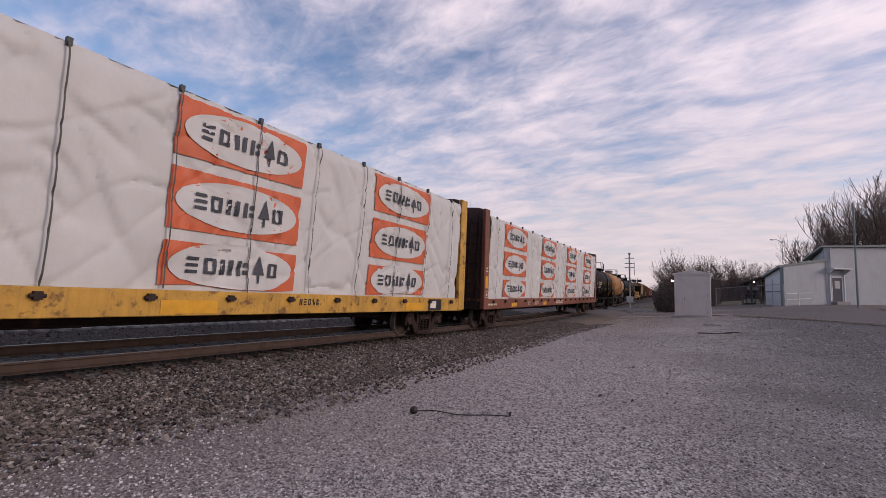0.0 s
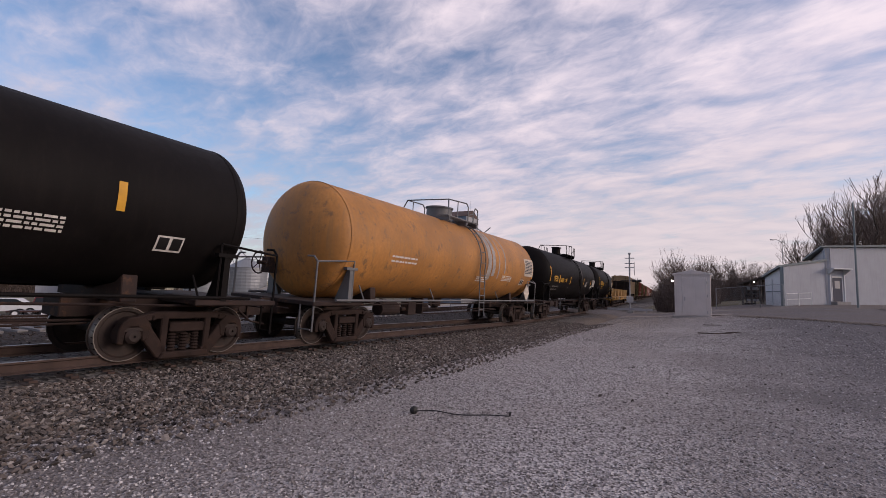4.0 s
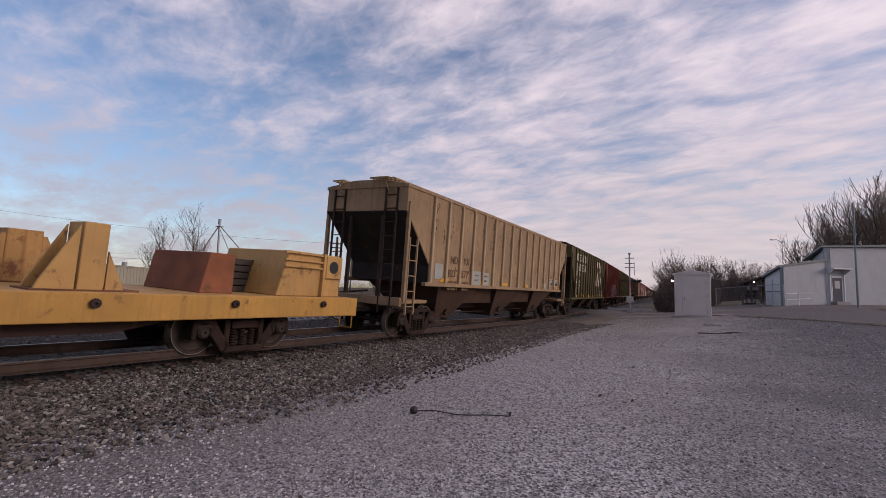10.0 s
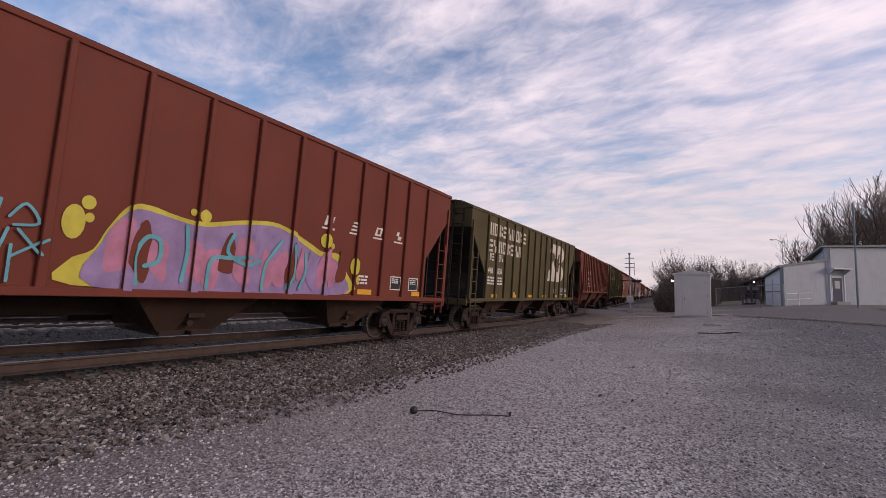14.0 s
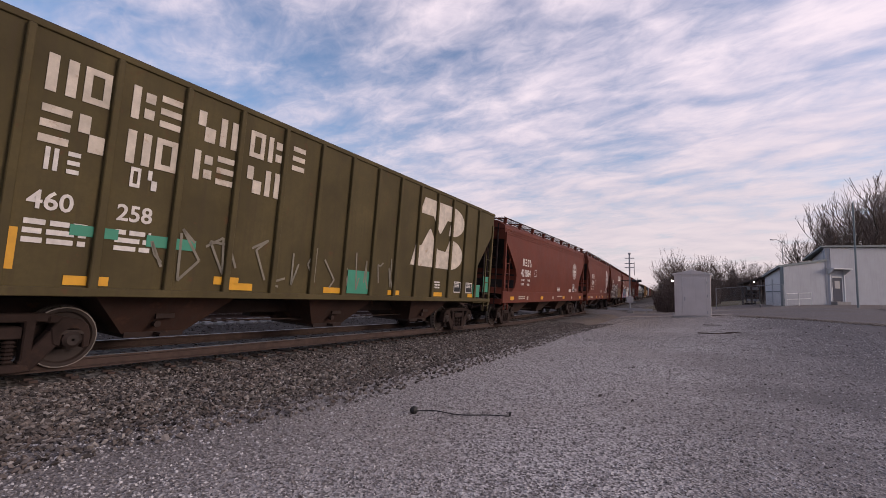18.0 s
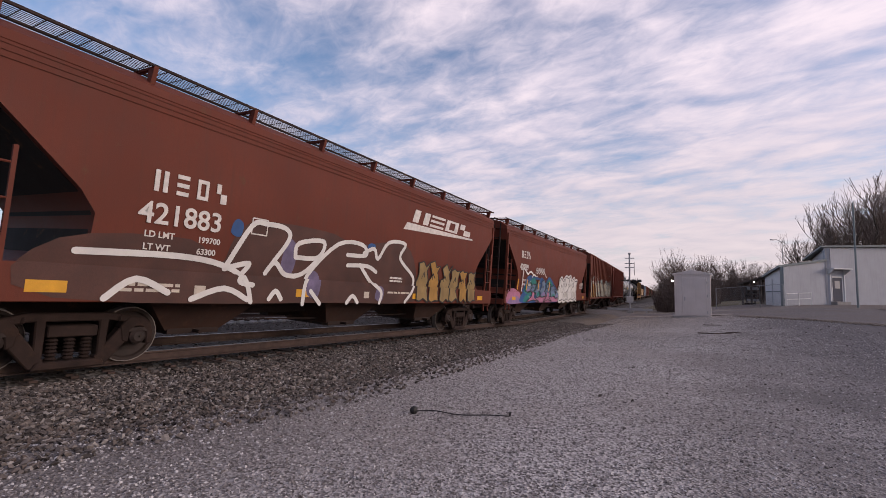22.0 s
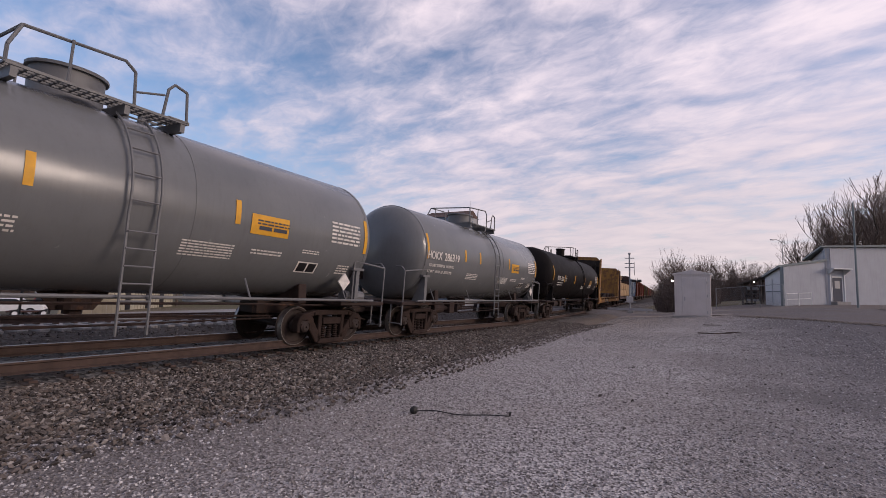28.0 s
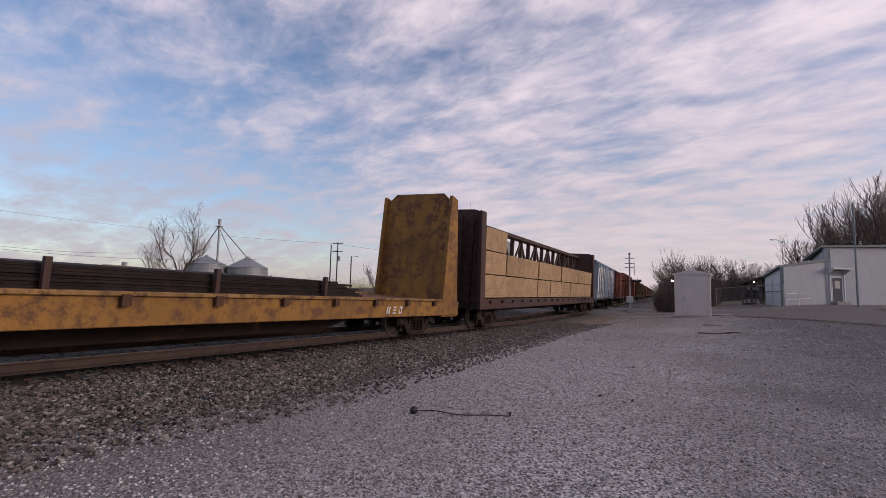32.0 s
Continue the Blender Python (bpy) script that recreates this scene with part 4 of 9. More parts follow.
def shell_text(body, size, material, parent, y, z, skin, wide=1.0, bold=0.0):
    zc = z + size * 0.36
    a, b = skin(zc - 0.1), skin(zc + 0.1)
    ob = lettering(body, size, material, parent, y, z, 0, wide=wide, bold=bold)
    tilt = math.degrees(math.atan2(a - b, 0.2))
    ob.matrix_basis = Matrix.Translation((skin(zc) + 0.012, y, zc)) @ pose(0, 0, 0, 0, -tilt, 0) @ pose(0, 0, 0, 90, 0, 90) @ Matrix.Translation((0, -size * 0.36, 0)) @ Matrix.Diagonal((wide, 1, 1, 1))
    return ob


def shell_bars(parent, material, y, z, rows, h, w, skin, seed=1, gap=1.8):
    rnd, g = random.Random(seed), G()
    for r in range(rows):
        zz, a = z - r * h * gap, y
        while a < y + w:
            b = min(y + w, a + rnd.uniform(1.5, 5) * h)
            x0, x1 = skin(zz - h) + 0.006, skin(zz) + 0.006
            g.add([(x0, a, zz - h), (x0, b, zz - h), (x1, b, zz), (x1, a, zz)], [(0, 1, 2, 3)])
            a = b + h * 0.7
    return tagged(part("stencil_print", g, material, parent), kind="stuff")

# ---------------------------------------------------------------- the train, first car to last
SPEED = 12.8
TARP = paint("white_wrap", (0.485, 0.48, 0.48), 0.55, 0, 0.06, 1.2, streak=0.12, bump=0.4, bscale=3.2, grime=(0.35, 0.33, 0.31))
RED = paint("orange_red_print", (0.52, 0.105, 0.04), 0.55, 0, 0.10, 1.5, streak=0.1, bump=0.25, bscale=9)
INK = paint("dark_print", (0.035, 0.04, 0.055), 0.6, 0, 0.1, 3)
STRAP = paint("grey_strap", (0.07, 0.07, 0.07), 0.7, 0, 0.1, 5)
BEAMYEL = paint("worn_yellow_steel", (0.50, 0.27, 0.045), 0.65, 0, 0.18, 2, streak=0.35, rust=0.5)
BEAMRED = paint("red_brown_steel", (0.17, 0.052, 0.030), 0.65, 0, 0.2, 2, streak=0.35, rust=0.4)
DARKBROWN = paint("dark_brown_steel", (0.055, 0.024, 0.020), 0.7, 0, 0.2, 2, streak=0.3, rust=0.3)


def wrap_x(y, z, seed=0.0):
    """Near face of a wrapped load: soft bulges and creases."""
    s = noise.noise((y * 0.9 + seed, z * 0.45, 2.0)) * 0.05 + noise.noise((y * 2.6, z * 0.8 + seed, 5.0)) * 0.022
    crease = abs(noise.noise((y * 1.3 + z * 0.8 + seed, z * 0.35 - y * 0.25, 8.0)))
    fold = abs(noise.noise((y * 1.1 - z * 1.0 + seed * 2, z * 0.4 + y * 0.3, 4.0)))
    return 1.46 + s * 0.8 - 0.05 * max(0, 0.10 - crease) / 0.10 - 0.04 * max(0, 0.07 - fold) / 0.07


def center_beam(u0, u1, steel, label, wrapped=True, panels=(), ztop=4.62, endmat=None):
    half = (u1 - u0) / 2
    uc = (u0 + u1) / 2
    car = thing("center_beam_flat_car", label, "railway car", "center beam lumber cars in the train")
    CARS.append((car, uc))
    endmat = endmat or DARKBROWN
    part("deck", G().box(-1.5, 1.5, -half, half, 1.10, 1.22), steel, car, bevel=0.01)
    for s in (-1, 1):
        part("side_sill", G().box(s * 1.5 - 0.05, s * 1.5 + 0.05, -half, half, 0.82, 1.24), steel, car, "side sill with worn stencils", bevel=0.012)
        for i in range(17):
            y = -half + 0.9 + (2 * half - 1.8) * i / 16
            part("winch", G().box(s * 1.53, s * 1.53 + s * 0.09, y - 0.05, y + 0.05, 1.07, 1.18).cyl((s * 1.59, y - 0.09, 1.12), (s * 1.59, y + 0.09, 1.12), 0.03, 8), UNDER, car)
        y = s * (half - 0.12)
        part("bulkhead", G().prism([(-1.5, 1.2), (1.5, 1.2), (1.38, ztop + 0.15), (1.0, ztop + 0.25), (-1.0, ztop + 0.25), (-1.38, ztop + 0.15)], y - 0.08, y + 0.08, "y"), endmat, car, "steel end bulkhead", bevel=0.015)
        for sx in (-1, 1):
            part("bulkhead_post", G().prism([(sx * 1.42, 0.85), (sx * 1.58, 0.85), (sx * 1.42, ztop + 0.18), (sx * 1.28, ztop + 0.18)], y - 0.22, y + 0.22, "y"), steel, car, bevel=0.015)
        for x in (-1.0, -0.5, 0, 0.5, 1.0):
            part("bulkhead_rib", G().box(x - 0.05, x + 0.05, min(y, y + s * 0.14), max(y, y + s * 0.14), 0.9, ztop), endmat, car)
        for z in (1.9, 2.7, 3.5, 4.3):
            part("bulkhead_rib", G().box(-1.35, 1.35, min(y, y + s * 0.12), max(y, y + s * 0.12), z - 0.06, z + 0.06), endmat, car)
        g = G()
        ladder(g, s * 0 + 1.0, y + s * 0.22, 0.8, ztop - 0.2, 0.42, "x")
        part("end_ladder", g, UNDER, car)
    part("center_beam_top", G().box(-0.25, 0.25, -half + 0.2, half - 0.2, ztop - 0.18, ztop + 0.02), steel, car, bevel=0.02)
    n = 16
    for i in range(n):
        a, b = -half + 0.4 + (2 * half - 0.8) * i / n, -half + 0.4 + (2 * half - 0.8) * (i + 1) / n
        part("beam_post", G().box(-0.1, 0.1, a - 0.07, a + 0.07, 1.2, ztop - 0.15), steel, car)
        part("beam_brace", G().tube([(0, a, 2.7), (0, b, ztop - 0.2)] if i % 2 else [(0, a, ztop - 0.2), (0, b, 2.7)], 0.07), steel, car)
    part("centre_sill", G().box(-0.3, 0.3, -half + 0.4, half - 0.4, 0.55, 1.1).box(-1.45, 1.45, -half, -half + 0.25, 0.8, 1.12).box(-1.45, 1.45, half - 0.25, half, 0.8, 1.12), UNDER, car)
    brake_wheel(car, -half - 0.15, 2.3, 0.4, -1)
    running_gear(car, half + 0.15, 1.95, sill=False)
    a, b = -half + 0.42, half - 0.42
    if wrapped:
        seed = uc * 0.37

        def face(y, z, off=0.0):
            drop = 0.03 * math.sin(y * 1.9 + seed) + 0.03 * noise.noise((y * 1.2, seed, 1))
            zz = z - (drop if z < 1.4 else 0)
            tuck = 0.12 * smooth(ztop - 0.35, ztop, z) ** 2 * 0.6
            return (wrap_x(y, z, seed) - tuck + off, y, zz)
        g = G()
        g.grid(lambda u, v: face(a + (b - a) * u, 1.17 + (ztop - 0.02 - 1.17) * v), int((b - a) * 14), 56)
        w0 = len(g.v)
        g.box(-1.44, 1.36, a + 0.02, b - 0.02, 1.24, ztop - 0.05)
        g.add([(1.38, a, ztop - 0.02), (1.38, b, ztop - 0.02), (0.2, b, ztop + 0.06), (0.2, a, ztop + 0.06)], [(0, 1, 2, 3)])
        part("wrapped_load", g, TARP, car, "white plastic wrapped lumber load, creased", smooth=True)
        zb = [(1.30, 2.06), (2.26, 3.30), (3.50, 4.50)]
        for pa, pb in panels:
            pa, pb = pa - uc, pb - uc
            for z0, z1 in zb:
                g = G()
                g.grid(lambda u, v: face(pa + (pb - pa) * u, z0 + (z1 - z0) * v, 0.03), 40, 18)
                part("printed_panel", g, RED, car, "orange-red printed panel", smooth=True)
                cz, rz, cy, ry = (z0 + z1) / 2 + (0.18 if z0 < 1.5 else 0.0) * 0 , 0.43, (pa + pb) / 2, (pb - pa) * 0.46
                if z0 < 1.5:
                    cz = 1.30 + 0.38

                def disc(u, v):
                    t = u * 2 * math.pi
                    return face(cy + math.cos(t) * ry * v, max(z0 + 0.01, cz + math.sin(t) * rz * v), 0.05)
                g = G()
                g.grid(disc, 40, 10, v0=0.001)
                part("printed_oval", g, TARP, car, smooth=True)
                for i in range(6):
                    ya = cy + ry * (-0.76 + i * 0.255)
                    if i == 4:
                        continue
                    g, zl = G(), max(z0 + 0.01, cz - 0.14)
                    for a0, b0, a1, b1 in MARKS[(1, 2, 0, 4, 3, 2)[i]]:
                        g.grid(lambda u, v: face(ya + 0.31 * (a0 + (a1 - a0) * u), zl + (cz + 0.14 - zl) * (b0 + (b1 - b0) * v), 0.075), 3, 4)
                    part("printed_block", g, INK, car)
                g = G()
                yt = cy + ry * 0.36
                g.add([face(yt - 0.12, cz - 0.1, 0.075), face(yt + 0.12, cz - 0.1, 0.075), face(yt, min(z1, cz + 0.28), 0.075)], [(0, 1, 2)])
                g.add([face(yt - 0.02, max(z0, cz - 0.26), 0.075), face(yt + 0.02, max(z0, cz - 0.26), 0.075), face(yt + 0.02, cz - 0.1, 0.075), face(yt - 0.02, cz - 0.1, 0.075)], [(0, 1, 2, 3)])
                part("printed_emblem", g, INK, car)
        k = int((b - a) / 1.5)
        for i in range(k):
            y = a + 0.7 + (b - a - 1.4) * i / (k - 1)
            g = G()
            g.grid(lambda u, v: face(y + (u - 0.5) * 0.025 + 0.03 * math.sin(v * 3 + i), 1.24 + (ztop - 0.03 - 1.24) * v, 0.085), 1, 40)
            g.box(1.38, 1.45, y - 0.035, y + 0.035, ztop - 0.08, ztop + 0.03)
            part("strap", g, STRAP, car)
    return car, half


c, hf = center_beam(-9.6, 14.9, BEAMYEL, "yellow center beam flat car loaded with white wrapped lumber", panels=((-1.2, 1.6), (4.2, 7.0), (9.5, 12.25)))
blocks(c, BLACK, 7.0 - 2.475, 1.0, 5, 0.1, 0.14, 1.556)
bars(c, INK, -3.2, 1.16, 2, 0.05, 2.4, 1.556)
plate(c, YELLOW, 1.6, 2.6, 0.86, 1.08, 1.556)
plate(c, YELLOW, 8.6, 9.6, 0.86, 1.08, 1.556)
plate(c, BLACK, 9.9, 10.7, 0.84, 1.2, 1.557)
plate(c, WHITE, 10.0, 10.35, 0.92, 1.14, 1.562)
c, hf = center_beam(16.6, 39.94, BEAMRED, "brown center beam flat car loaded with white wrapped lumber", panels=((18.65, 21.62), (24.2, 27.0), (29.8, 32.6), (35.0, 37.7)))
lettering("200747", 0.26, CREAM, c, -5.2, 0.92, 1.556)
blocks(c, CREAM, -6.2, 0.93, 2, 0.14, 0.19, 1.556)
plate(c, YELLOW, -8.6, -7.9, 0.88, 1.05, 1.556)
plate(c, YELLOW, -3.6, -3.0, 0.88, 1.05, 1.556)
bars(c, CREAM, -11.6, 1.05, 1, 0.07, 1.2, 1.556)
bars(c, CREAM, -1.0, 1.08, 2, 0.06, 1.6, 1.556)
post = lambda z: 1.588 - 0.16 * (z - 0.85) / 3.95
for y0, y1, z0, z1, m_, k in ((-11.68, -11.42, 1.66, 2.14, YELLOW, 0), (-11.70, -11.38, 1.30, 1.56, CREAM, 0), (-11.68, -11.40, 1.32, 1.54, BEAMRED, 0.003), (-11.60, -11.48, 1.36, 1.46, CREAM, 0.006), (-11.62, -11.46, 2.3, 2.36, CREAM, 0), (-11.62, -11.46, 2.42, 2.48, CREAM, 0)):
    part("marking", G().add([(post(z) + k, y, z) for y, z in ((y0, z0), (y1, z0), (y1, z1), (y0, z1))], [(0, 1, 2, 3)]), m_, c)

# tank cars
TANKBLK = paint("black_tank_paint", (0.009, 0.0075, 0.0075), 0.58, 0, 0.25, 1.2, streak=0.25, grime=(0.022, 0.017, 0.015), bump=0.05, spec=0.07)
TANKGRY = paint("grey_tank_paint", (0.135, 0.138, 0.142), 0.22, 0, 0.08, 0.8, streak=0.12, bump=0.03)
TANKORG = paint("faded_orange_tank_paint", (0.40, 0.175, 0.045), 0.6, 0, 0.3, 0.45, streak=0.6, rust=0.4, rustcol=(0.17, 0.095, 0.05), grime=(0.21, 0.13, 0.06))
TANKBRN = paint("dusty_black_tank_paint", (0.010, 0.008, 0.008), 0.58, 0, 0.3, 0.7, streak=0.3, grime=(0.028, 0.021, 0.019), bump=0.05, spec=0.09)
RAILGRY = paint("grey_rail_steel", (0.13, 0.13, 0.135), 0.55, 0.1, 0.1, 4)
DULLSTEN = paint("dulled_grey_stencil", (0.105, 0.092, 0.088), 0.85, 0, 0.3, 4)
RESIDUE = paint("pale_residue", (0.32, 0.29, 0.27), 0.8, 0, 0.25, 3)


def tank_marks(car, half, skin, text, col, seed, dashes, textpos, prefix=True, size=0.36, panel=None, lines=True):
    y, z = textpos
    if prefix:
        shell_text(prefix, size, col, car, y, z, skin, bold=0.006)
        y += size * 0.72 * len(prefix) + 0.12
    shell_text(text, size, col, car, y, z, skin, bold=0.006)
    if lines:
        shell_bars(car, col, textpos[0] - 0.1, z - 0.12, 2, 0.05, 1.3, skin, seed, 2.6)
    for d, z0, z1 in dashes:
        on_shell(car, YELLOW, d - 0.06, d + 0.06, z0, z1, skin, "reflective_stripe", "yellow reflective stripe")
    shell_bars(car, col, half * 0.42, 2.2, 4, 0.035, 1.1, skin, seed + 1)
    shell_bars(car, col, half * 0.30 - 1.6, 2.05, 3, 0.04, 0.9, skin, seed + 2)
    if panel:
        shell_bars(car, col, half - 2.1, 2.95, 8, 0.035, 0.95, skin, seed + 3, 2.0)
    on_shell(car, WHITE, half - 2.0, half - 1.55, 1.86, 2.12, skin, "placard")
    on_shell(car, BLACK, half - 1.97, half - 1.8, 1.89, 2.09, skin, "placard_mark", off=0.008)
    on_shell(car, BLACK, half - 1.75, half - 1.58, 1.89, 2.09, skin, "placard_mark", off=0.008)


def strokes(parent, material, paths, x, w=0.035, name="graffiti_tag"):
    """Thin sprayed lines: x is a number, or tells how far out the side lies at a height."""
    fx = x if callable(x) else (lambda z: x)
    for p in paths:
        g = G()
        for (a, b), (c, d) in zip(p, p[1:]):
            dx, dz = c - a, d - b
            ln = math.hypot(dx, dz) or 1
            nx, nz = -dz / ln * w / 2, dx / ln * w / 2
            q = [(a + nx, b + nz), (a - nx, b - nz), (c - nx, d - nz), (c + nx, d + nz)]
            g.add([(fx(zz) + 0.008, yy, zz) for yy, zz in q], [(0, 1, 2, 3)])
        part(name, g, material, parent)


def scribble(rnd, y0, y1, z0, z1, n):
    out = []
    w = (y1 - y0) / n
    for i in range(n):
        a = y0 + i * w
        out.append([(a + rnd.uniform(0, 0.9) * w, z0 + rnd.uniform(0, 1) * (z1 - z0)) for _ in range(rnd.randint(3, 5))])
    return out


car, hf, sk = tank_car(42.3, 57.4, TANKBLK, "black tank car with white stencils and a sprayed tag", manway="low", r=1.42, zc=2.62)
uc = (41.75 + 57.23) / 2
tank_marks(car, hf, sk, "221254", WHITE, 11, [(42.5 - uc, 2.3, 3.1), (45.78 - uc, 2.4, 2.85), (48.06 - uc, 2.4, 2.85), (51.8 - uc, 2.4, 2.85), (54.4 - uc, 2.4, 2.85)], (44.2 - uc, 2.38), "", 0.37)
shell_text("PLCX", 0.36, WHITE, car, 43.2 - uc, 2.38, sk, 0.82, 0.006)
strokes(car, WHITE, scribble(random.Random(4), 45.9 - uc, 48.5 - uc, 1.62, 2.15, 9), sk, 0.035)
on_shell(car, YELLOW, 50.2 - uc, 51.0 - uc, 1.95, 2.12, sk, "warning_plate")
car, hf, sk = tank_car(59.3, 74.22, TANKORG, "faded orange tank car streaked with rust and pale residue", manway="tall", railm=RAILGRY)
tank_marks(car, hf, sk, "", WHITE, 21, [(hf - 0.5, 2.2, 3.1)], (-5, 2.5), "", 0.3)
on_shell(car, CREAM, hf - 1.7, hf - 0.45, 2.3, 3.15, sk, "data_panel", "pale data panel with small print", n=8)
shell_bars(car, INK, hf - 1.62, 3.05, 9, 0.04, 1.0, lambda q: sk(q) + 0.008, 3)
rnd = random.Random(8)
for i in range(7):
    y = rnd.uniform(1.0, 3.2)
    on_shell(car, RESIDUE, y, y + rnd.uniform(0.08, 0.3), rnd.uniform(1.9, 2.5), 3.9, sk, "residue_streak", "pale spilled residue", off=0.003 + 0.0004 * i, n=12)
part("placard_holder", G().box(-0.02, 0.02, -0.28, 0.28, -0.28, 0.28), CREAM, car, "diamond hazard placard", at=Matrix.Translation((1.5, hf - 1.2, 1.5)) @ pose(0, 0, 0, 45, 0, 0))
car, hf, sk = tank_car(76.3, 91.72, TANKBLK, "black tank car with yellow lettering", manway="low")
uc = (76.3 + 91.72) / 2
for y, z0, z1 in ((76.9, 2.2, 3.05), (79.16, 2.12, 2.62), (82.12, 2.14, 2.62), (86.66, 2.15, 2.65), (89.5, 2.15, 2.55)):
    on_shell(car, YELLOW, y - uc - 0.06, y - uc + 0.06, z0, z1, sk, "reflective_stripe", "yellow reflective stripe")
blocks(car, YTEXT, 77.75 - uc, 2.22, 4, 0.25, 0.32, sk(2.4) + 0.012)
shell_text("649204", 0.35, YTEXT, car, 79.32 - uc, 2.2, sk, 0.82, 0.006)
shell_bars(car, YTEXT, 80.53 - uc, 2.45, 5, 0.028, 0.5, sk, 31, 1.7)
shell_bars(car, DULLSTEN, 81.7 - uc, 1.95, 3, 0.025, 0.36, sk, 32)
shell_bars(car, DULLSTEN, 77.9 - uc, 1.96, 2, 0.09, 1.35, sk, 33, 2.0)
shell_bars(car, DULLSTEN, 86.45 - uc, 2.05, 1, 0.025, 0.5, sk, 34)
on_shell(car, DULLSTEN, 85.75 - uc, 85.92 - uc, 2.45, 3.7, sk, "residue_streak", "faint dried run of spilled residue", n=10)
rnd = random.Random(3)
for i in range(7):
    y, z = 87.2 - uc + rnd.uniform(0, 0.75), rnd.uniform(2.02, 2.3)
    on_shell(car, RESIDUE, y, y + rnd.uniform(0.08, 0.28), z, z + rnd.uniform(0.05, 0.16), sk, "residue_patch", "pale scuffed residue", off=0.004 + 0.0005 * i)
on_shell(car, WHITE, hf - 2.0, hf - 1.55, 1.86, 2.12, sk, "placard")
on_shell(car, BLACK, hf - 1.97, hf - 1.8, 1.89, 2.09, sk, "placard_mark", off=0.008)
on_shell(car, WHITE, hf - 1.5, hf - 0.5, 2.1, 2.6, sk, "data_panel")
shell_bars(car, BLACK, hf - 1.45, 2.55, 6, 0.04, 0.9, lambda q: sk(q) + 0.008, 5)
car, hf, sk = tank_car(94.0, 107.6, TANKBLK, "black tank car with yellow lettering and hazard placards", manway="low")
shell_text("676680", 0.40, YTEXT, car, -3.85, 2.34, sk, bold=0.006)
shell_bars(car, YTEXT, -4.6, 2.22, 2, 0.04, 1.3, sk, 41, 3.4)
for y, z0, z1 in ((-hf + 0.66, 2.2, 3.0), (-1.0, 2.3, 2.7), (1.8, 2.2, 2.65), (hf - 0.88, 2.2, 3.12)):
    on_shell(car, YELLOW, y - 0.06, y + 0.06, z0, z1, sk, "reflective_stripe", "yellow reflective stripe")
shell_bars(car, YTEXT, hf * 0.36, 2.2, 3, 0.03, 0.8, sk, 42)
blocks(car, YTEXT, -5.3, 2.36, 4, 0.3, 0.34, sk(2.55) + 0.01)
y0, y1 = hf - 2.17, hf - 1.1
for q in ((y0, y1, 2.74, 2.76), (y0, y1, 2.26, 2.28), (y0, y0 + 0.02, 2.28, 2.74), (y1 - 0.02, y1, 2.28, 2.74)):
    on_shell(car, CREAM, *q, sk, "panel_border")
shell_bars(car, CREAM, y0 + 0.05, 2.71, 6, 0.044, 0.95, sk, 6, 1.62)
shell_bars(car, CREAM, y0 + 0.03, 2.83, 1, 0.03, 0.35, sk, 8)
shell_bars(car, YTEXT, y0 - 0.02, 2.17, 2, 0.035, 0.62, sk, 7)
on_shell(car, WHITE, hf - 2.82, hf - 2.4, 1.79, 2.06, sk, "placard")
on_shell(car, BLACK, hf - 2.79, hf - 2.62, 1.82, 2.03, sk, "placard_mark", off=0.008)
on_shell(car, BLACK, hf - 2.6, hf - 2.43, 1.82, 2.03, sk, "placard_mark", off=0.008)
HAZY = paint("yellow_placard", (0.70, 0.42, 0.02), 0.5, 0, 0.06, 5)
for y, z, mm, r_ in ((hf - 1.36, 1.56, HAZY, 0.15), (hf - 0.92, 1.96, WHITE, 0.145)):
    pl = part("placard", G().box(-0.012, 0.012, -r_, r_, -r_, r_), mm, car, "diamond hazard placard", at=Matrix.Translation((sk(z) + 0.16, y, z)) @ pose(0, 0, 0, 45, 0, 0))
    part("placard_border", G().box(0.012, 0.015, -r_ * 0.9, r_ * 0.9, -r_ * 0.9, -r_ * 0.8).box(0.012, 0.015, -r_ * 0.9, -r_ * 0.8, -r_ * 0.9, r_ * 0.9), BLACK, pl)
lettering("HOT", 0.14, BLACK, car, hf - 1.07, 1.91, sk(1.96) + 0.177)
plate(car, WHITE, hf - 1.50, hf - 1.22, 1.51, 1.61, sk(1.56) + 0.177, "placard_mark")
bars(car, BLACK, hf - 1.47, 1.585, 1, 0.05, 0.2, sk(1.56) + 0.181, "placard_print", seed=5, gap=1.5)

# long yellow flat car with stands
TTYEL = paint("yellow_car_paint", (0.45, 0.235, 0.05), 0.6, 0, 0.2, 0.8, streak=0.45, rust=0.25, grime=(0.19, 0.095, 0.03))
TANYEL = paint("tan_yellow_paint", (0.45, 0.255, 0.085), 0.65, 0, 0.15, 1.5, streak=0.35, rust=0.3, grime=(0.20, 0.10, 0.04))
RUSTY = paint("rusted_steel", (0.16, 0.065, 0.03), 0.85, 0, 0.3, 2, bump=0.3)
DARKST = paint("dark_steel_plate", (0.046, 0.037, 0.034), 0.6, 0.3, 0.2, 2, rust=0.2)


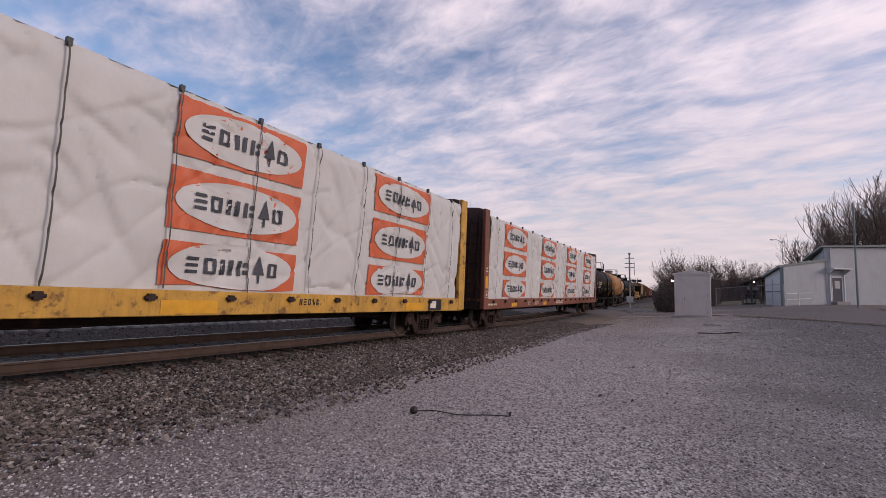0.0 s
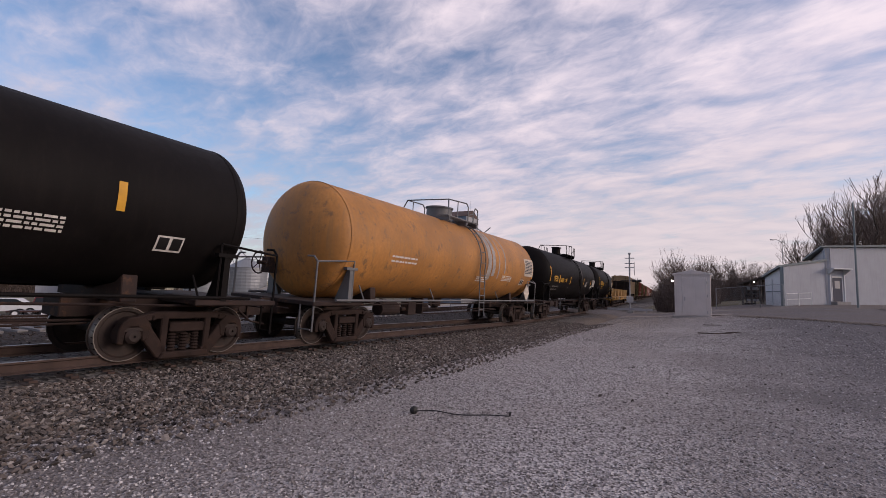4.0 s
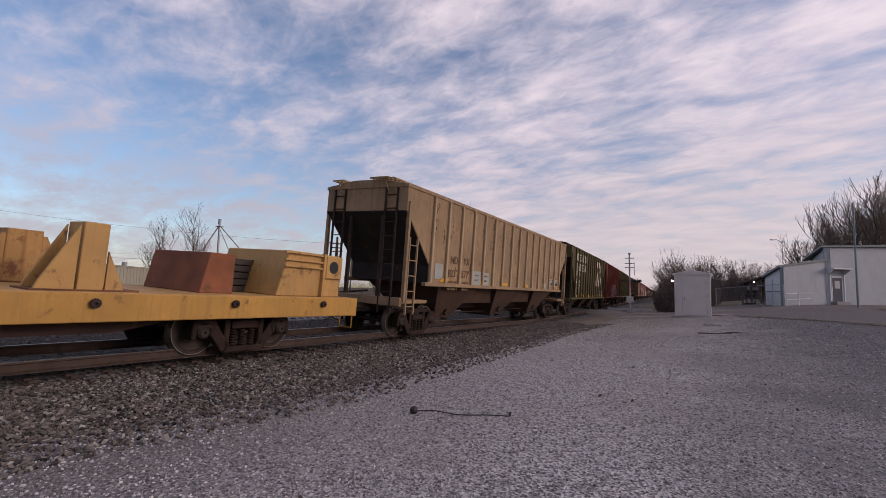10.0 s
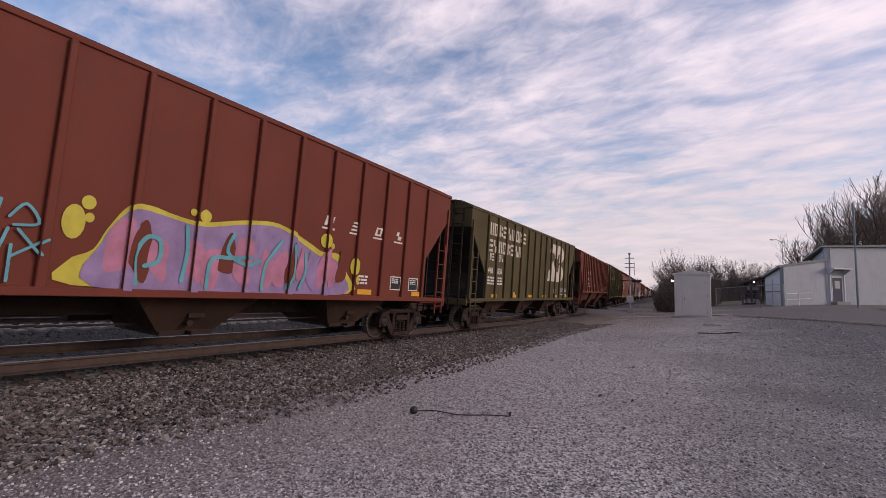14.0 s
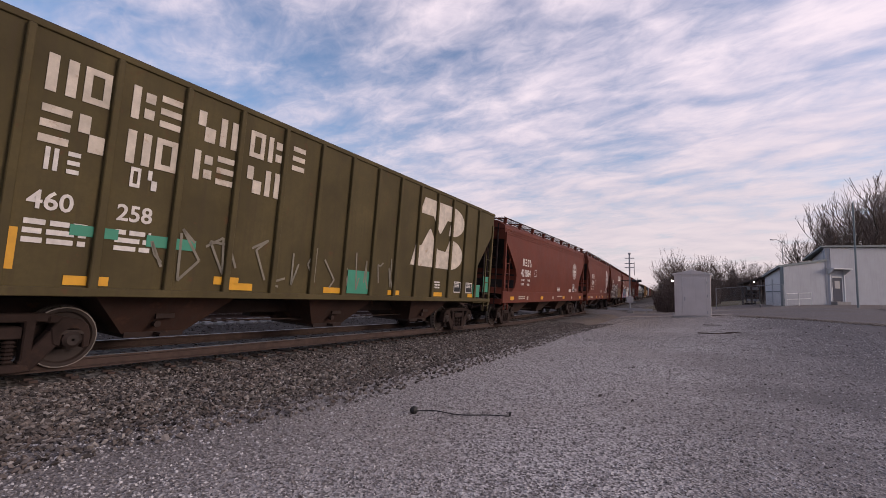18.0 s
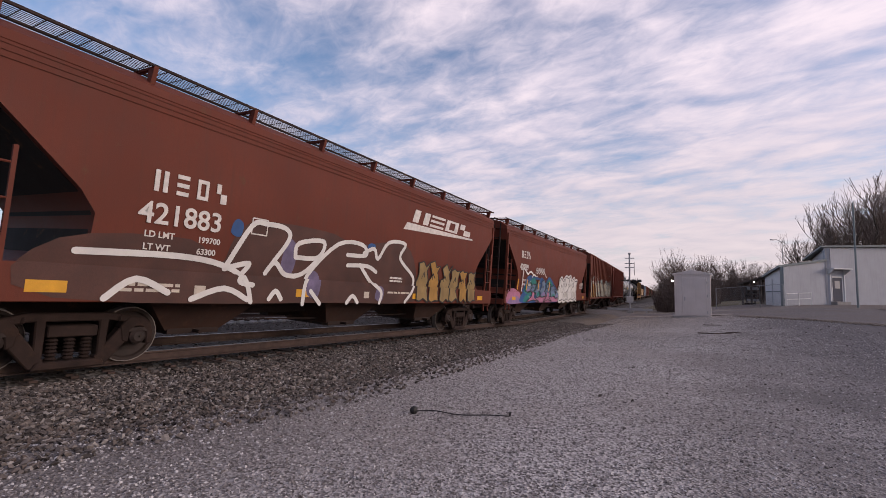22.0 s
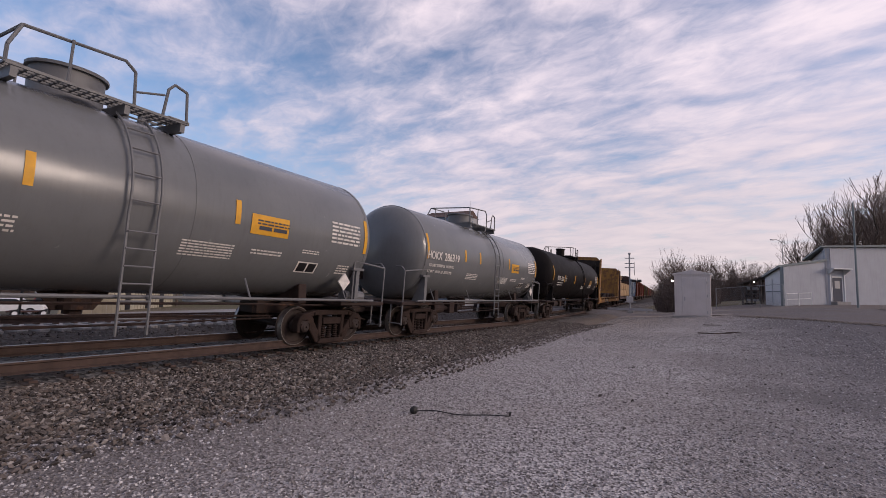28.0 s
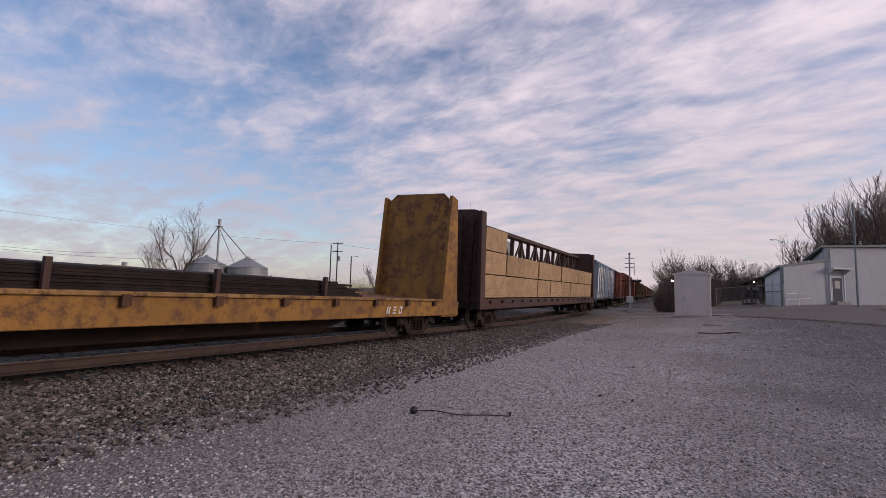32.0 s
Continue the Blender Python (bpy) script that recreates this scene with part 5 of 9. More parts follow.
def long_flat(u0, u1):
    half, uc = (u1 - u0) / 2, (u0 + u1) / 2
    car = thing("flat_car", "long yellow flat car with steel stands and crates on its deck", "railway car")
    CARS.append((car, uc))
    part("deck", G().box(-1.42, 1.42, -half, half, 1.08, 1.17), TANYEL, car, bevel=0.01)
    for s in (-1, 1):
        part("side_sill", G().prism([(-half, 0.74), (-half + 3.4, 0.74), (half - 3.4, 0.74), (half, 0.74), (half, 1.16), (-half, 1.16)], s * 1.44 - 0.05, s * 1.44 + 0.05), TTYEL, car, "yellow side sill with black lettering panels", bevel=0.012)
        for y in [-half + 1.2 + i * (2 * half - 2.4) / 11 for i in range(12)]:
            part("lashing_ring", G().rev([(s * 1.47, 0.05), (s * 1.53, 0.075), (s * 1.56, 0.07), (s * 1.57, 0.02)], 10, "x", Matrix.Translation((0, y, 1.02))), UNDER, car)
    part("fish_belly", G().prism([(-half + 3.6, 0.8), (-half + 5.2, 0.5), (half - 5.2, 0.5), (half - 3.6, 0.8)], -0.9, 0.9), DARKBROWN, car)
    for s in (-1, 1):
        part("end_sill", G().box(-1.4, 1.4, s * half - 0.1, s * half + 0.12, 0.72, 1.16), TTYEL, car)
        g = G()
        g.tube([(1.2, s * (half + 0.2), 0.4), (1.2, s * (half + 0.2), 1.1)], 0.02).tube([(0.8, s * (half + 0.2), 0.4), (1.2, s * (half + 0.2), 0.4)], 0.02).tube([(0.8, s * (half + 0.2), 0.4), (0.8, s * (half + 0.2), 1.1)], 0.02)
        part("end_step", g, TTYEL, car)
    brake_wheel(car, -half - 0.2, 1.5, -0.8, -1)
    for a, b in ((116.95 - uc, 119.32 - uc), (128.0 - uc, 130.15 - uc)):
        plate(car, BLACK, a, b, 0.745, 1.15, 1.496, "lettering_panel", "black lettering panel")
    lettering("970820", 0.42, WHITE, car, 117.93 - uc, 0.80, 1.504, slant=0.15, bold=0.008)
    lettering("MTTX", 0.36, WHITE, car, 116.99 - uc, 0.81, 1.504, slant=0.15, wide=0.82, bold=0.006)
    blocks(car, WHITE, 128.25 - uc, 0.84, 3, 0.28, 0.2, 1.504, 0.05, 0.42)
    bars(car, BLACK, 119.75 - uc, 1.08, 2, 0.09, 0.95, 1.497)
    plate(car, YELLOW, 119.7 - uc, 120.9 - uc, 0.76, 0.84, 1.497)
    bars(car, BLACK, 126.0 - uc, 0.95, 2, 0.07, 0.7, 1.497)
    plate(car, YELLOW, 112.0 - uc, 112.9 - uc, 0.78, 0.92, 1.497)
    running_gear(car, half + 0.2, 3.1, z0=0.7, z1=1.08)
    return car, uc, half


def stand(parent, y, x, h, near):
    """A gusseted upright on the deck: the near ones lean on one long gusset, the far ones taper on both sides."""
    if near:
        st = part("stand", G().box(x - 0.25, x + 0.25, y - 0.17, y + 0.17, 1.17, 1.17 + h), TANYEL, parent, "tan-yellow steel stand, rust streaked", bevel=0.012)
        outlines = [[(y - 0.2, 1.17), (y - 0.68, 1.17), (y - 0.63, 1.30), (y - 0.2, 1.17 + h * 0.96)], [(y + 0.2, 1.17), (y + 0.48, 1.17), (y + 0.2, 1.17 + h * 0.6)]]
    else:
        st = part("stand", G().box(x - 0.25, x + 0.25, y - 0.24, y + 0.24, 1.17, 1.17 + h), RUSTYEL, parent, "rust-stained tan steel stand", bevel=0.012)
        outlines = [[(y + k * 0.24, 1.17), (y + k * 0.64, 1.17), (y + k * 0.62, 1.27), (y + k * 0.30, 1.17 + h * 0.9), (y + k * 0.24, 1.17 + h * 0.9)] for k in (-1, 1)]
    for out in outlines:
        for a in (-0.235, 0.185):
            part("gusset", G().prism(out, x + a, x + a + 0.05), TANYEL if near else RUSTYEL, st, bevel=0.006)
    part("base_plate", G().box(x - 0.3, x + 0.3, y - 0.74, y + 0.66, 1.17, 1.195), RUSTY, st)


RUSTYEL = paint("rust_stained_tan", (0.40, 0.22, 0.075), 0.7, 0, 0.2, 1.5, streak=0.7, rust=0.6, rustcol=(0.16, 0.062, 0.025), grime=(0.17, 0.07, 0.028))
car, uc, hf = long_flat(109.5, 137.14)
for near, other in ((115.85, 115.6), (121.05, 120.75), (126.3, 126.2), (131.4, 131.2)):
    stand(car, near - uc, 0.95, 1.02, True)
    stand(car, other - uc, -0.95, 0.88, False)
cr = part("crate", G().prism([(109.67 - uc, 1.17), (111.67 - uc, 1.17), (111.38 - uc, 2.17), (109.77 - uc, 2.17)], -1.2, 1.2), TANYEL, car, "tan-painted steel crate", bevel=0.02)
for z in (2.13, 1.97, 1.81):
    part("crate_fin", G().box(1.2, 1.28, 110.56 - uc, 111.42 - uc, z - 0.02, z + 0.02), TANYEL, cr)
part("crate_rib", G().box(1.2, 1.29, 110.49 - uc, 110.56 - uc, 1.17, 2.18), TANYEL, cr)
part("crate_panel", G().box(1.2, 1.24, 109.84 - uc, 110.42 - uc, 1.62, 2.14), TANYEL, cr, bevel=0.01)
part("crate_ledge", G().box(1.2, 1.29, 109.77 - uc, 110.49 - uc, 1.56, 1.60), RUSTY, cr)
part("crate_end", G().box(-1.2, 1.2, 109.64 - uc, 109.68 - uc, 1.2, 2.0), RUSTYEL, cr)
REDRUST = paint("red_rusted_plate", (0.22, 0.075, 0.035), 0.8, 0, 0.3, 1.5, rust=0.3, bump=0.2)
for i in range(5):
    part("stacked_plank", G().box(-0.9, 0.15, 134.05 - uc, 135.3 - uc, 1.17 + i * 0.15, 1.30 + i * 0.15), DARKST, car, "dark stacked plank" if i == 0 else "", bevel=0.008)
part("slanted_plate", G().prism([(133.3 - uc, 1.17), (134.0 - uc, 1.17), (134.0 - uc, 1.95), (133.45 - uc, 1.95)], -1.0, 0.9), REDRUST, car, "rust-red slanted steel plate", bevel=0.012)
cr = part("crate", G().prism([(134.83 - uc, 1.17), (136.78 - uc, 1.17), (136.72 - uc, 2.17), (135.1 - uc, 2.17)], -0.9, 1.2), TANYEL, car, "tan-painted steel crate with a round hole", bevel=0.02)
for z in (2.13, 1.97, 1.83):
    part("crate_fin", G().box(1.2, 1.27, 134.95 - uc, 136.1 - uc, z - 0.02, z + 0.02), TANYEL, cr)
part("crate_rib", G().box(1.2, 1.29, 136.08 - uc, 136.15 - uc, 1.17, 2.18), TANYEL, cr)
part("hole_plate", G().box(1.2, 1.26, 136.2 - uc, 136.75 - uc, 1.6, 2.15), TANYEL, cr, bevel=0.02)
part("hole", G().cyl((1.262, 136.45 - uc, 1.88), (1.266, 136.45 - uc, 1.88), 0.15, 16), BLACK, cr)

# covered hopper cars
BEIGE = paint("dirty_cream_hopper", (0.295, 0.195, 0.108), 0.75, 0, 0.2, 1.0, streak=0.7, rust=0.32, rustcol=(0.17, 0.08, 0.038), grime=(0.145, 0.078, 0.04))
GREEN = paint("faded_olive_green_hopper", (0.082, 0.063, 0.027), 0.75, 0, 0.25, 0.8, streak=0.5, rust=0.12, grime=(0.055, 0.038, 0.022), spec=0.2)
REDBR = paint("oxide_red_hopper", (0.138, 0.032, 0.020), 0.68, 0, 0.1, 0.8, streak=0.3, grime=(0.085, 0.034, 0.024), spec=0.2)
REDBR2 = paint("brown_red_hopper", (0.128, 0.034, 0.020), 0.7, 0, 0.16, 0.8, streak=0.4, rust=0.1, grime=(0.065, 0.028, 0.020), spec=0.2)
REDSM = paint("mineral_red_hopper", (0.126, 0.031, 0.018), 0.66, 0, 0.12, 0.6, streak=0.4, rust=0.08, grime=(0.075, 0.030, 0.020), spec=0.2)
REDBAY = paint("dusty_oxide_bay", (0.090, 0.027, 0.019), 0.8, 0, 0.25, 1.2, streak=0.4, rust=0.2, rustcol=(0.06, 0.026, 0.018), grime=(0.045, 0.020, 0.015))
BAYBR = paint("dusty_brown_bay", (0.070, 0.036, 0.024), 0.85, 0, 0.25, 1.5, streak=0.3, rust=0.3)


def side_marks(car, half, x, number, brand, col, y, z, seed, size=0.42, split=False, first=1, zb=1.2, ribs=14, code=(), foot=(), low=True):
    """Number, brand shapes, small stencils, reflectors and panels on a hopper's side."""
    if split:
        step = (2 * half - 3.0) / (ribs - 1)
        y = -half + 1.5 + step * first + 0.2
        lettering(number[:3], size, col, car, y, z, x, bold=0.006)
        lettering(number[3:], size, col, car, y + step, z, x, bold=0.006)
        for i in range(2):
            if code:
                lettering(code[i], size, col, car, y + 0.12 + i * step, z + size + 0.1, x, bold=0.006)
            else:
                blocks(car, col, y + 0.12 + i * step, z + 0.52, 2, 0.2, 0.3, x, kind=i * 2)
    else:
        lettering(number, size, col, car, y, z, x, bold=0.006)
        blocks(car, col, y + 0.05, z + 0.5, brand, size * 0.62, size * 0.72, x)
    if foot:
        for i, (a, b) in enumerate(foot):
            lettering(a, 0.14, col, car, y, z - 0.2 - 0.19 * i, x, bold=0.004)
            lettering(b, 0.14, col, car, y + (step if split else 0.95), z - 0.2 - 0.19 * i, x, bold=0.004)
    else:
        bars(car, col, y, z - 0.14, 3, 0.07, 0.7, x, seed=seed)
        bars(car, col, y + 1.06, z - 0.14, 3, 0.07, 0.5, x, seed=seed + 1)
    if not low:
        return
    up = zb - 1.2
    for i in range(6):
        yy = -half + 2.2 + i * (2 * half - 4.2) / 5
        plate(car, YELLOW, yy, yy + 0.55, up + 1.27, up + 1.40, x, "reflector", "")
    for i, yy in enumerate((half - 3.1, half - 2.2)):
        plate(car, WHITE, yy, yy + 0.50, up + 1.42, up + 1.80, x, "data_panel")
        plate(car, BLACK, yy + 0.03, yy + 0.47, up + 1.45, up + 1.77, x + 0.003, "data_panel_field")
        bars(car, WHITE, yy + 0.06, up + 1.74, 3, 0.03, 0.3, x + 0.006, seed=seed + 3 + i)
    bars(car, col, half - 4.6, up + 1.75, 3, 0.05, 0.5, x, seed=seed + 6)


def big_emblem(car, x, y0, w, z0, h, col):
    """Large slanted white emblem: bands, wedges and two round bows."""
    def P(*q):
        part("emblem_piece", G().prism([(y0 + a * w, z0 + b * h) for a, b in q], x - 0.004, x + 0.003), col, car, "large white painted emblem shape")
    P((0.10, 0.76), (0.17, 1.0), (0.724, 1.0), (0.724, 0.76))
    P((0.34, 0.762), (0.62, 0.762), (0.50, 0.53), (0.48, 0.53))
    P((0.0, 0.0), (0.07, 0.30), (0.724, 0.26), (0.724, 0.0))
    P((0.16, 0.294), (0.46, 0.276), (0.31, 0.56), (0.29, 0.56))
    P((0.66, 0.53), (0.70, 0.758), (0.724, 0.758), (0.724, 0.53))
    P((0.62, 0.27), (0.70, 0.47), (0.724, 0.47), (0.724, 0.262))
    for cz in (0.765, 0.235):
        pts = [(y0 + w * (0.72 + 0.27 * math.sin(a)), z0 + h * (cz - 0.235 * math.cos(a))) for a in [math.pi * i / 12 for i in range(13)]]
        part("emblem_piece", G().prism(pts, x - 0.004, x + 0.004), col, car, "large white painted emblem shape")


BRNTEXT = paint("brown_stencil", (0.13, 0.07, 0.03), 0.7, 0, 0.2, 4)
BEIGEPOST = paint("pale_cream_post", (0.41, 0.295, 0.18), 0.75, 0, 0.15, 1.5, streak=0.3, rust=0.2, rustcol=(0.2, 0.11, 0.06), grime=(0.2, 0.14, 0.09))
car, hf, x = ribbed_hopper(138.95, 156.7, BEIGE, "dirty cream covered hopper car with rust stains", 16, baymat=BAYBR, zr=4.54, zb=1.68, runmat=BEIGE, postm=BEIGEPOST)
uc = (138.95 + 156.7) / 2
side_marks(car, hf, x, "823577", 4, BRNTEXT, 141.2 - uc, 1.95, 51, 0.36, True, 1, 1.68, 16, ("ND", "YX"))
rnd = random.Random(52)
RUSTRUN = paint("rust_run", (0.12, 0.052, 0.022), 0.85, 0, 0.35, 2, rust=0.5)
spots = [(145.3, 3.9, 0.14, 0.45, 26), (145.25, 3.3, 0.08, 0.5, 14), (147.2, 3.6, 0.1, 0.45, 26), (147.3, 3.1, 0.16, 0.16, 20), (147.4, 2.5, 0.12, 0.4, 20), (147.9, 3.15, 0.1, 0.3, 12), (146.5, 2.2, 0.14, 0.35, 26), (146.2, 3.7, 0.08, 0.3, 10)]
spots += [(140.6 + 14.4 * rnd.random(), rnd.uniform(1.9, 4.2), rnd.uniform(0.05, 0.15), rnd.uniform(0.1, 0.5), rnd.randint(5, 16)) for _ in range(34)]
for i, (u, z, ry, rz, n) in enumerate(spots):
    g = G()
    for k in range(n):
        cy, cz, q = u - uc + rnd.gauss(0, 0.5) * ry, z + rnd.gauss(0, 0.5) * rz, rnd.uniform(0.006, 0.034)
        tall = rnd.uniform(0.8, 2.4)
        ring = [(cy + q * rnd.uniform(0.6, 1.2) * math.cos(a), max(1.72, min(4.4, cz + q * tall * rnd.uniform(0.6, 1.2) * math.sin(a)))) for a in [0.785 * w_ for w_ in range(8)]]
        g.add([(x - 0.0065 + 0.0001 * k, a, b) for a, b in ring], [tuple(range(8))])
    tagged(part("rust_stain", g, RUSTRUN, car, "brown speckled rust stain"), kind="stuff")
MURK = paint("grey_patch_paint", (0.30, 0.31, 0.29), 0.7, 0, 0.1, 3)
plate(car, MURK, 143.46 - uc, 144.26 - uc, 1.73, 2.24, x + 0.001, "patch")
plate(car, MURK, 144.36 - uc, 145.06 - uc, 1.73, 2.22, x + 0.001, "patch")
plate(car, MURK, 140.75 - uc, 141.25 - uc, 1.85, 2.35, x, "patch")
lettering("LD LMT", 0.1, BRNTEXT, car, 143.72 - uc, 2.05, x + 0.006)
lettering("LT WT", 0.1, BRNTEXT, car, 143.72 - uc, 1.87, x + 0.006)
lettering("207300", 0.1, BRNTEXT, car, 144.58 - uc, 2.05, x + 0.006)
lettering("60000", 0.1, BRNTEXT, car, 144.58 - uc, 1.87, x + 0.006)
plate(car, MURK, 152.0 - uc, 152.8 - uc, 1.74, 2.0, x, "patch")


def burl_text(car, x, y, z, col, STEP_):
    """Two rows of letter-sized plain shapes between the side posts."""
    for row, n in ((0, 9), (1, 8)):
        for i in range(n):
            blocks(car, col, y + 0.10 + (i // 2) * STEP_ + (i % 2) * 0.42, z - row * 0.68, 1, 0.46, 0.5, x, name="letter_block", kind=i * 2 + row)


for a, b, num, seed in ((158.05, 174.6, "462150", 61), (194.4, 210.2, "448036", 71), (231.1, 247.61, "460258", 81)):
    uc = (a + b) / 2
    car, hf, x = ribbed_hopper(a, b, GREEN, "faded olive green covered hopper car with white lettering shapes and emblem", 14)
    burl_text(car, x, -hf + 1.62, 3.80, CREAM, (2 * hf - 3.0) / 13)
    side_marks(car, hf, x, num, 2, WHITE, -hf + 1.95, 2.25, seed, 0.34, True, 0, foot=(("CAPY", "196000 LB"), ("LD LMT", "199100"), ("LT WT", "64900"), ("NEW", "5-81")) if seed == 61 else ())
    big_emblem(car, x, hf - 5.93, 3.32, 2.18, 2.12, CREAM)
    plate(car, YELLOW, -hf + 1.47, -hf + 1.66, 1.45, 1.98, x, "reflector")
    plate(car, YELLOW, -hf + 4.4, -hf + 4.9, 1.36, 1.50, x, "reflector")
    if seed == 81:
        TEAL = paint("teal_patch", (0.03, 0.22, 0.14), 0.6, 0, 0.1, 3)
        for p, q, r0, r1 in ((239.0, 239.9, 1.28, 1.85), (233.3, 233.9, 1.95, 2.1), (234.3, 235.1, 1.9, 2.08), (246.0, 246.6, 1.28, 1.75), (246.9, 247.4, 1.5, 2.1)):
            plate(car, TEAL, p - uc, q - uc, r0, r1, x + 0.004, "paint_patch", "teal paint patch")
        CHALK = paint("faint_white_spray", (0.20, 0.18, 0.14), 0.8, 0, 0.2, 4)
        strokes(car, CHALK, scribble(random.Random(9), 234.3 - uc, 241 - uc, 1.35, 2.3, 14), x, 0.045)
PINK = paint("spray_pink", (0.40, 0.15, 0.24), 0.6, 0, 0.2, 3)
LILAC = paint("spray_lilac", (0.24, 0.16, 0.31), 0.6, 0, 0.2, 3)
LEMON = paint("spray_yellow", (0.47, 0.40, 0.04), 0.6, 0, 0.15, 3)
CYAN = paint("spray_cyan", (0.08, 0.30, 0.36), 0.6, 0, 0.2, 3)
BLUE = paint("spray_blue", (0.018, 0.08, 0.23), 0.6, 0, 0.2, 3)
SILVER = paint("spray_silver", (0.44, 0.42, 0.38), 0.55, 0, 0.12, 3)
SPWHITE = paint("spray_white", (0.62, 0.60, 0.57), 0.6, 0, 0.1, 3)
SPBLACK = paint("spray_black", (0.02, 0.02, 0.022), 0.6, 0, 0.2, 3)
OCHRE = paint("spray_ochre", (0.34, 0.18, 0.04), 0.6, 0, 0.2, 3)
car, hf, x = ribbed_hopper(176.2, 192.67, REDBR, "oxide red covered hopper car with sprayed graffiti", 14)
uc = (176.2 + 192.67) / 2
side_marks(car, hf, x, "435108", 2, WHITE, 178.6 - uc, 2.05, 91, 0.40, True)



def post_rows(hf, cut_=1.45, n=14):
    span = hf - cut_ - 0.05
    return [-span + 2 * span * i / (n - 1) for i in range(n)]


rnd = random.Random(5)
w = Wall(car, uc, x, post_rows(hf))
w.field([(182.2, 1.27), (182.12, 1.6), (182.4, 1.78), (182.55, 2.1), (182.8, 2.48), (183.1, 2.54), (183.5, 2.46), (184.0, 2.42), (184.8, 2.58), (185.6, 2.64), (186.4, 2.38), (186.9, 2.2), (187.4, 2.2), (187.65, 1.9), (187.88, 1.28), (185, 1.26)], LEMON, label="yellow sprayed cloud")
for q in ((182.13, 2.14, 0.14, 0.24), (182.28, 2.43, 0.09, 0.10), (182.31, 2.22, 0.06, 0.07), (184.0, 2.52, 0.13, 0.12), (183.8, 2.56, 0.06, 0.06), (186.94, 2.46, 0.15, 0.16), (187.2, 2.36, 0.06, 0.07), (188.0, 1.95, 0.14, 0.2), (188.12, 1.62, 0.1, 0.12)):
    w.spot(*q, LEMON)
w.field([(182.45, 1.26), (182.5, 1.9), (182.72, 2.3), (182.95, 2.46), (183.5, 2.39), (184.0, 2.34), (184.8, 2.5), (185.6, 2.56), (186.3, 2.3), (186.8, 2.1), (187.3, 2.06), (187.55, 1.8), (187.72, 1.27), (185, 1.24)], LILAC, label="lilac sprayed field")
for i in range(17):
    u = 182.7 + i * 0.30
    w.field([(u - 0.12, 1.3 + rnd.uniform(0, 0.3)), (u + 0.12, 1.32 + rnd.uniform(0, 0.3)), (u + 0.2, 1.8), (u + 0.1 + rnd.uniform(-0.1, 0.1), 2.15 + rnd.uniform(-0.25, 0.18)), (u - 0.1, 2.1 + rnd.uniform(-0.25, 0.12)), (u - 0.16, 1.7)], (PINK, REDBR, PINK, LILAC, PINK)[i % 5])
for pts in ([(183.0, 1.32), (182.95, 1.75), (183.1, 2.05), (183.3, 2.0), (183.3, 1.7), (183.1, 1.6)], [(183.7, 2.3), (183.75, 1.9), (183.7, 1.4)], [(184.15, 1.3), (184.2, 1.8), (184.6, 1.85), (184.95, 1.9)], [(184.6, 2.3), (184.5, 1.95), (184.9, 1.75), (185.2, 1.85)], [(185.3, 1.3), (185.35, 1.8), (185.7, 2.3)], [(186.0, 2.25), (186.05, 1.7), (185.9, 1.35)], [(186.25, 1.35), (186.4, 1.75), (186.35, 2.1)]):
    w.line(pts, 0.07, CYAN)
for pts in ([(181.2, 2.25), (181.3, 2.05), (181.35, 2.3)], [(181.45, 2.1), (181.6, 2.28), (181.75, 2.05), (181.5, 2.0)], [(181.2, 1.95), (181.35, 1.65), (181.45, 1.95)], [(181.5, 1.6), (181.85, 1.85)], [(181.55, 1.95), (181.8, 1.65)], [(181.5, 1.3), (181.5, 1.75)]):
    w.line(pts, 0.035, CYAN, "graffiti_tag")
blocks(car, WHITE, 186.85 - uc, 2.82, 4, 0.36, 0.22, x, 0.08, 0.93)
for i in range(4):
    plate(car, WHITE, 186.80 - uc + i * 0.93, 187.2 - uc + i * 0.93, 2.73, 2.77, x, "logo_bar")
car, hf, x = ribbed_hopper(212.0, 229.57, REDBR2, "brown covered hopper car, ribbed sides", 17, zb=1.66, zr=4.56, baymat=REDBAY)
side_marks(car, hf, x, "429860", 2, WHITE, -hf + 2.6, 2.5, 95, 0.38, True, 2, 1.66, 17, low=False)
uc = (212.0 + 229.57) / 2
for i in range(4):
    blocks(car, WHITE, hf - 4.98 + i * 0.905, 3.27, 1, 0.52, 0.24, x, 0.12, kind=i)
    part("logo_bar", G().prism([(hf - 5.05 + i * 0.905, 3.17), (hf - 4.52 + i * 0.905, 3.17), (hf - 4.50 + i * 0.905, 3.23), (hf - 5.02 + i * 0.905, 3.23)], x - 0.004, x + 0.003), WHITE, car)
for y0, y1 in ((213.6, 214.2), (215.7, 216.3), (217.9, 218.5), (220.28, 220.85), (222.12, 222.64), (223.97, 224.5), (225.82, 226.42), (227.5, 228.0)):
    plate(car, YELLOW, y0 - uc, y1 - uc, 1.71, 1.82, x, "reflector")
bars(car, YTEXT, 222.02 - uc, 2.26, 5, 0.045, 0.66, x, seed=305, gap=1.4)
for y, z, n, w_ in ((223.02, 1.96, 3, 0.55), (225.0, 1.95, 2, 0.45), (219.2, 2.3, 4, 0.6)):
    bars(car, WHITE, y - uc, z, n, 0.03, w_, x, seed=int(y * 3))
plate(car, WHITE, 226.68 - uc, 227.3 - uc, 1.84, 2.2, x, "data_panel")
plate(car, BLACK, 226.72 - uc, 227.26 - uc, 1.87, 2.17, x + 0.003, "data_panel_field")
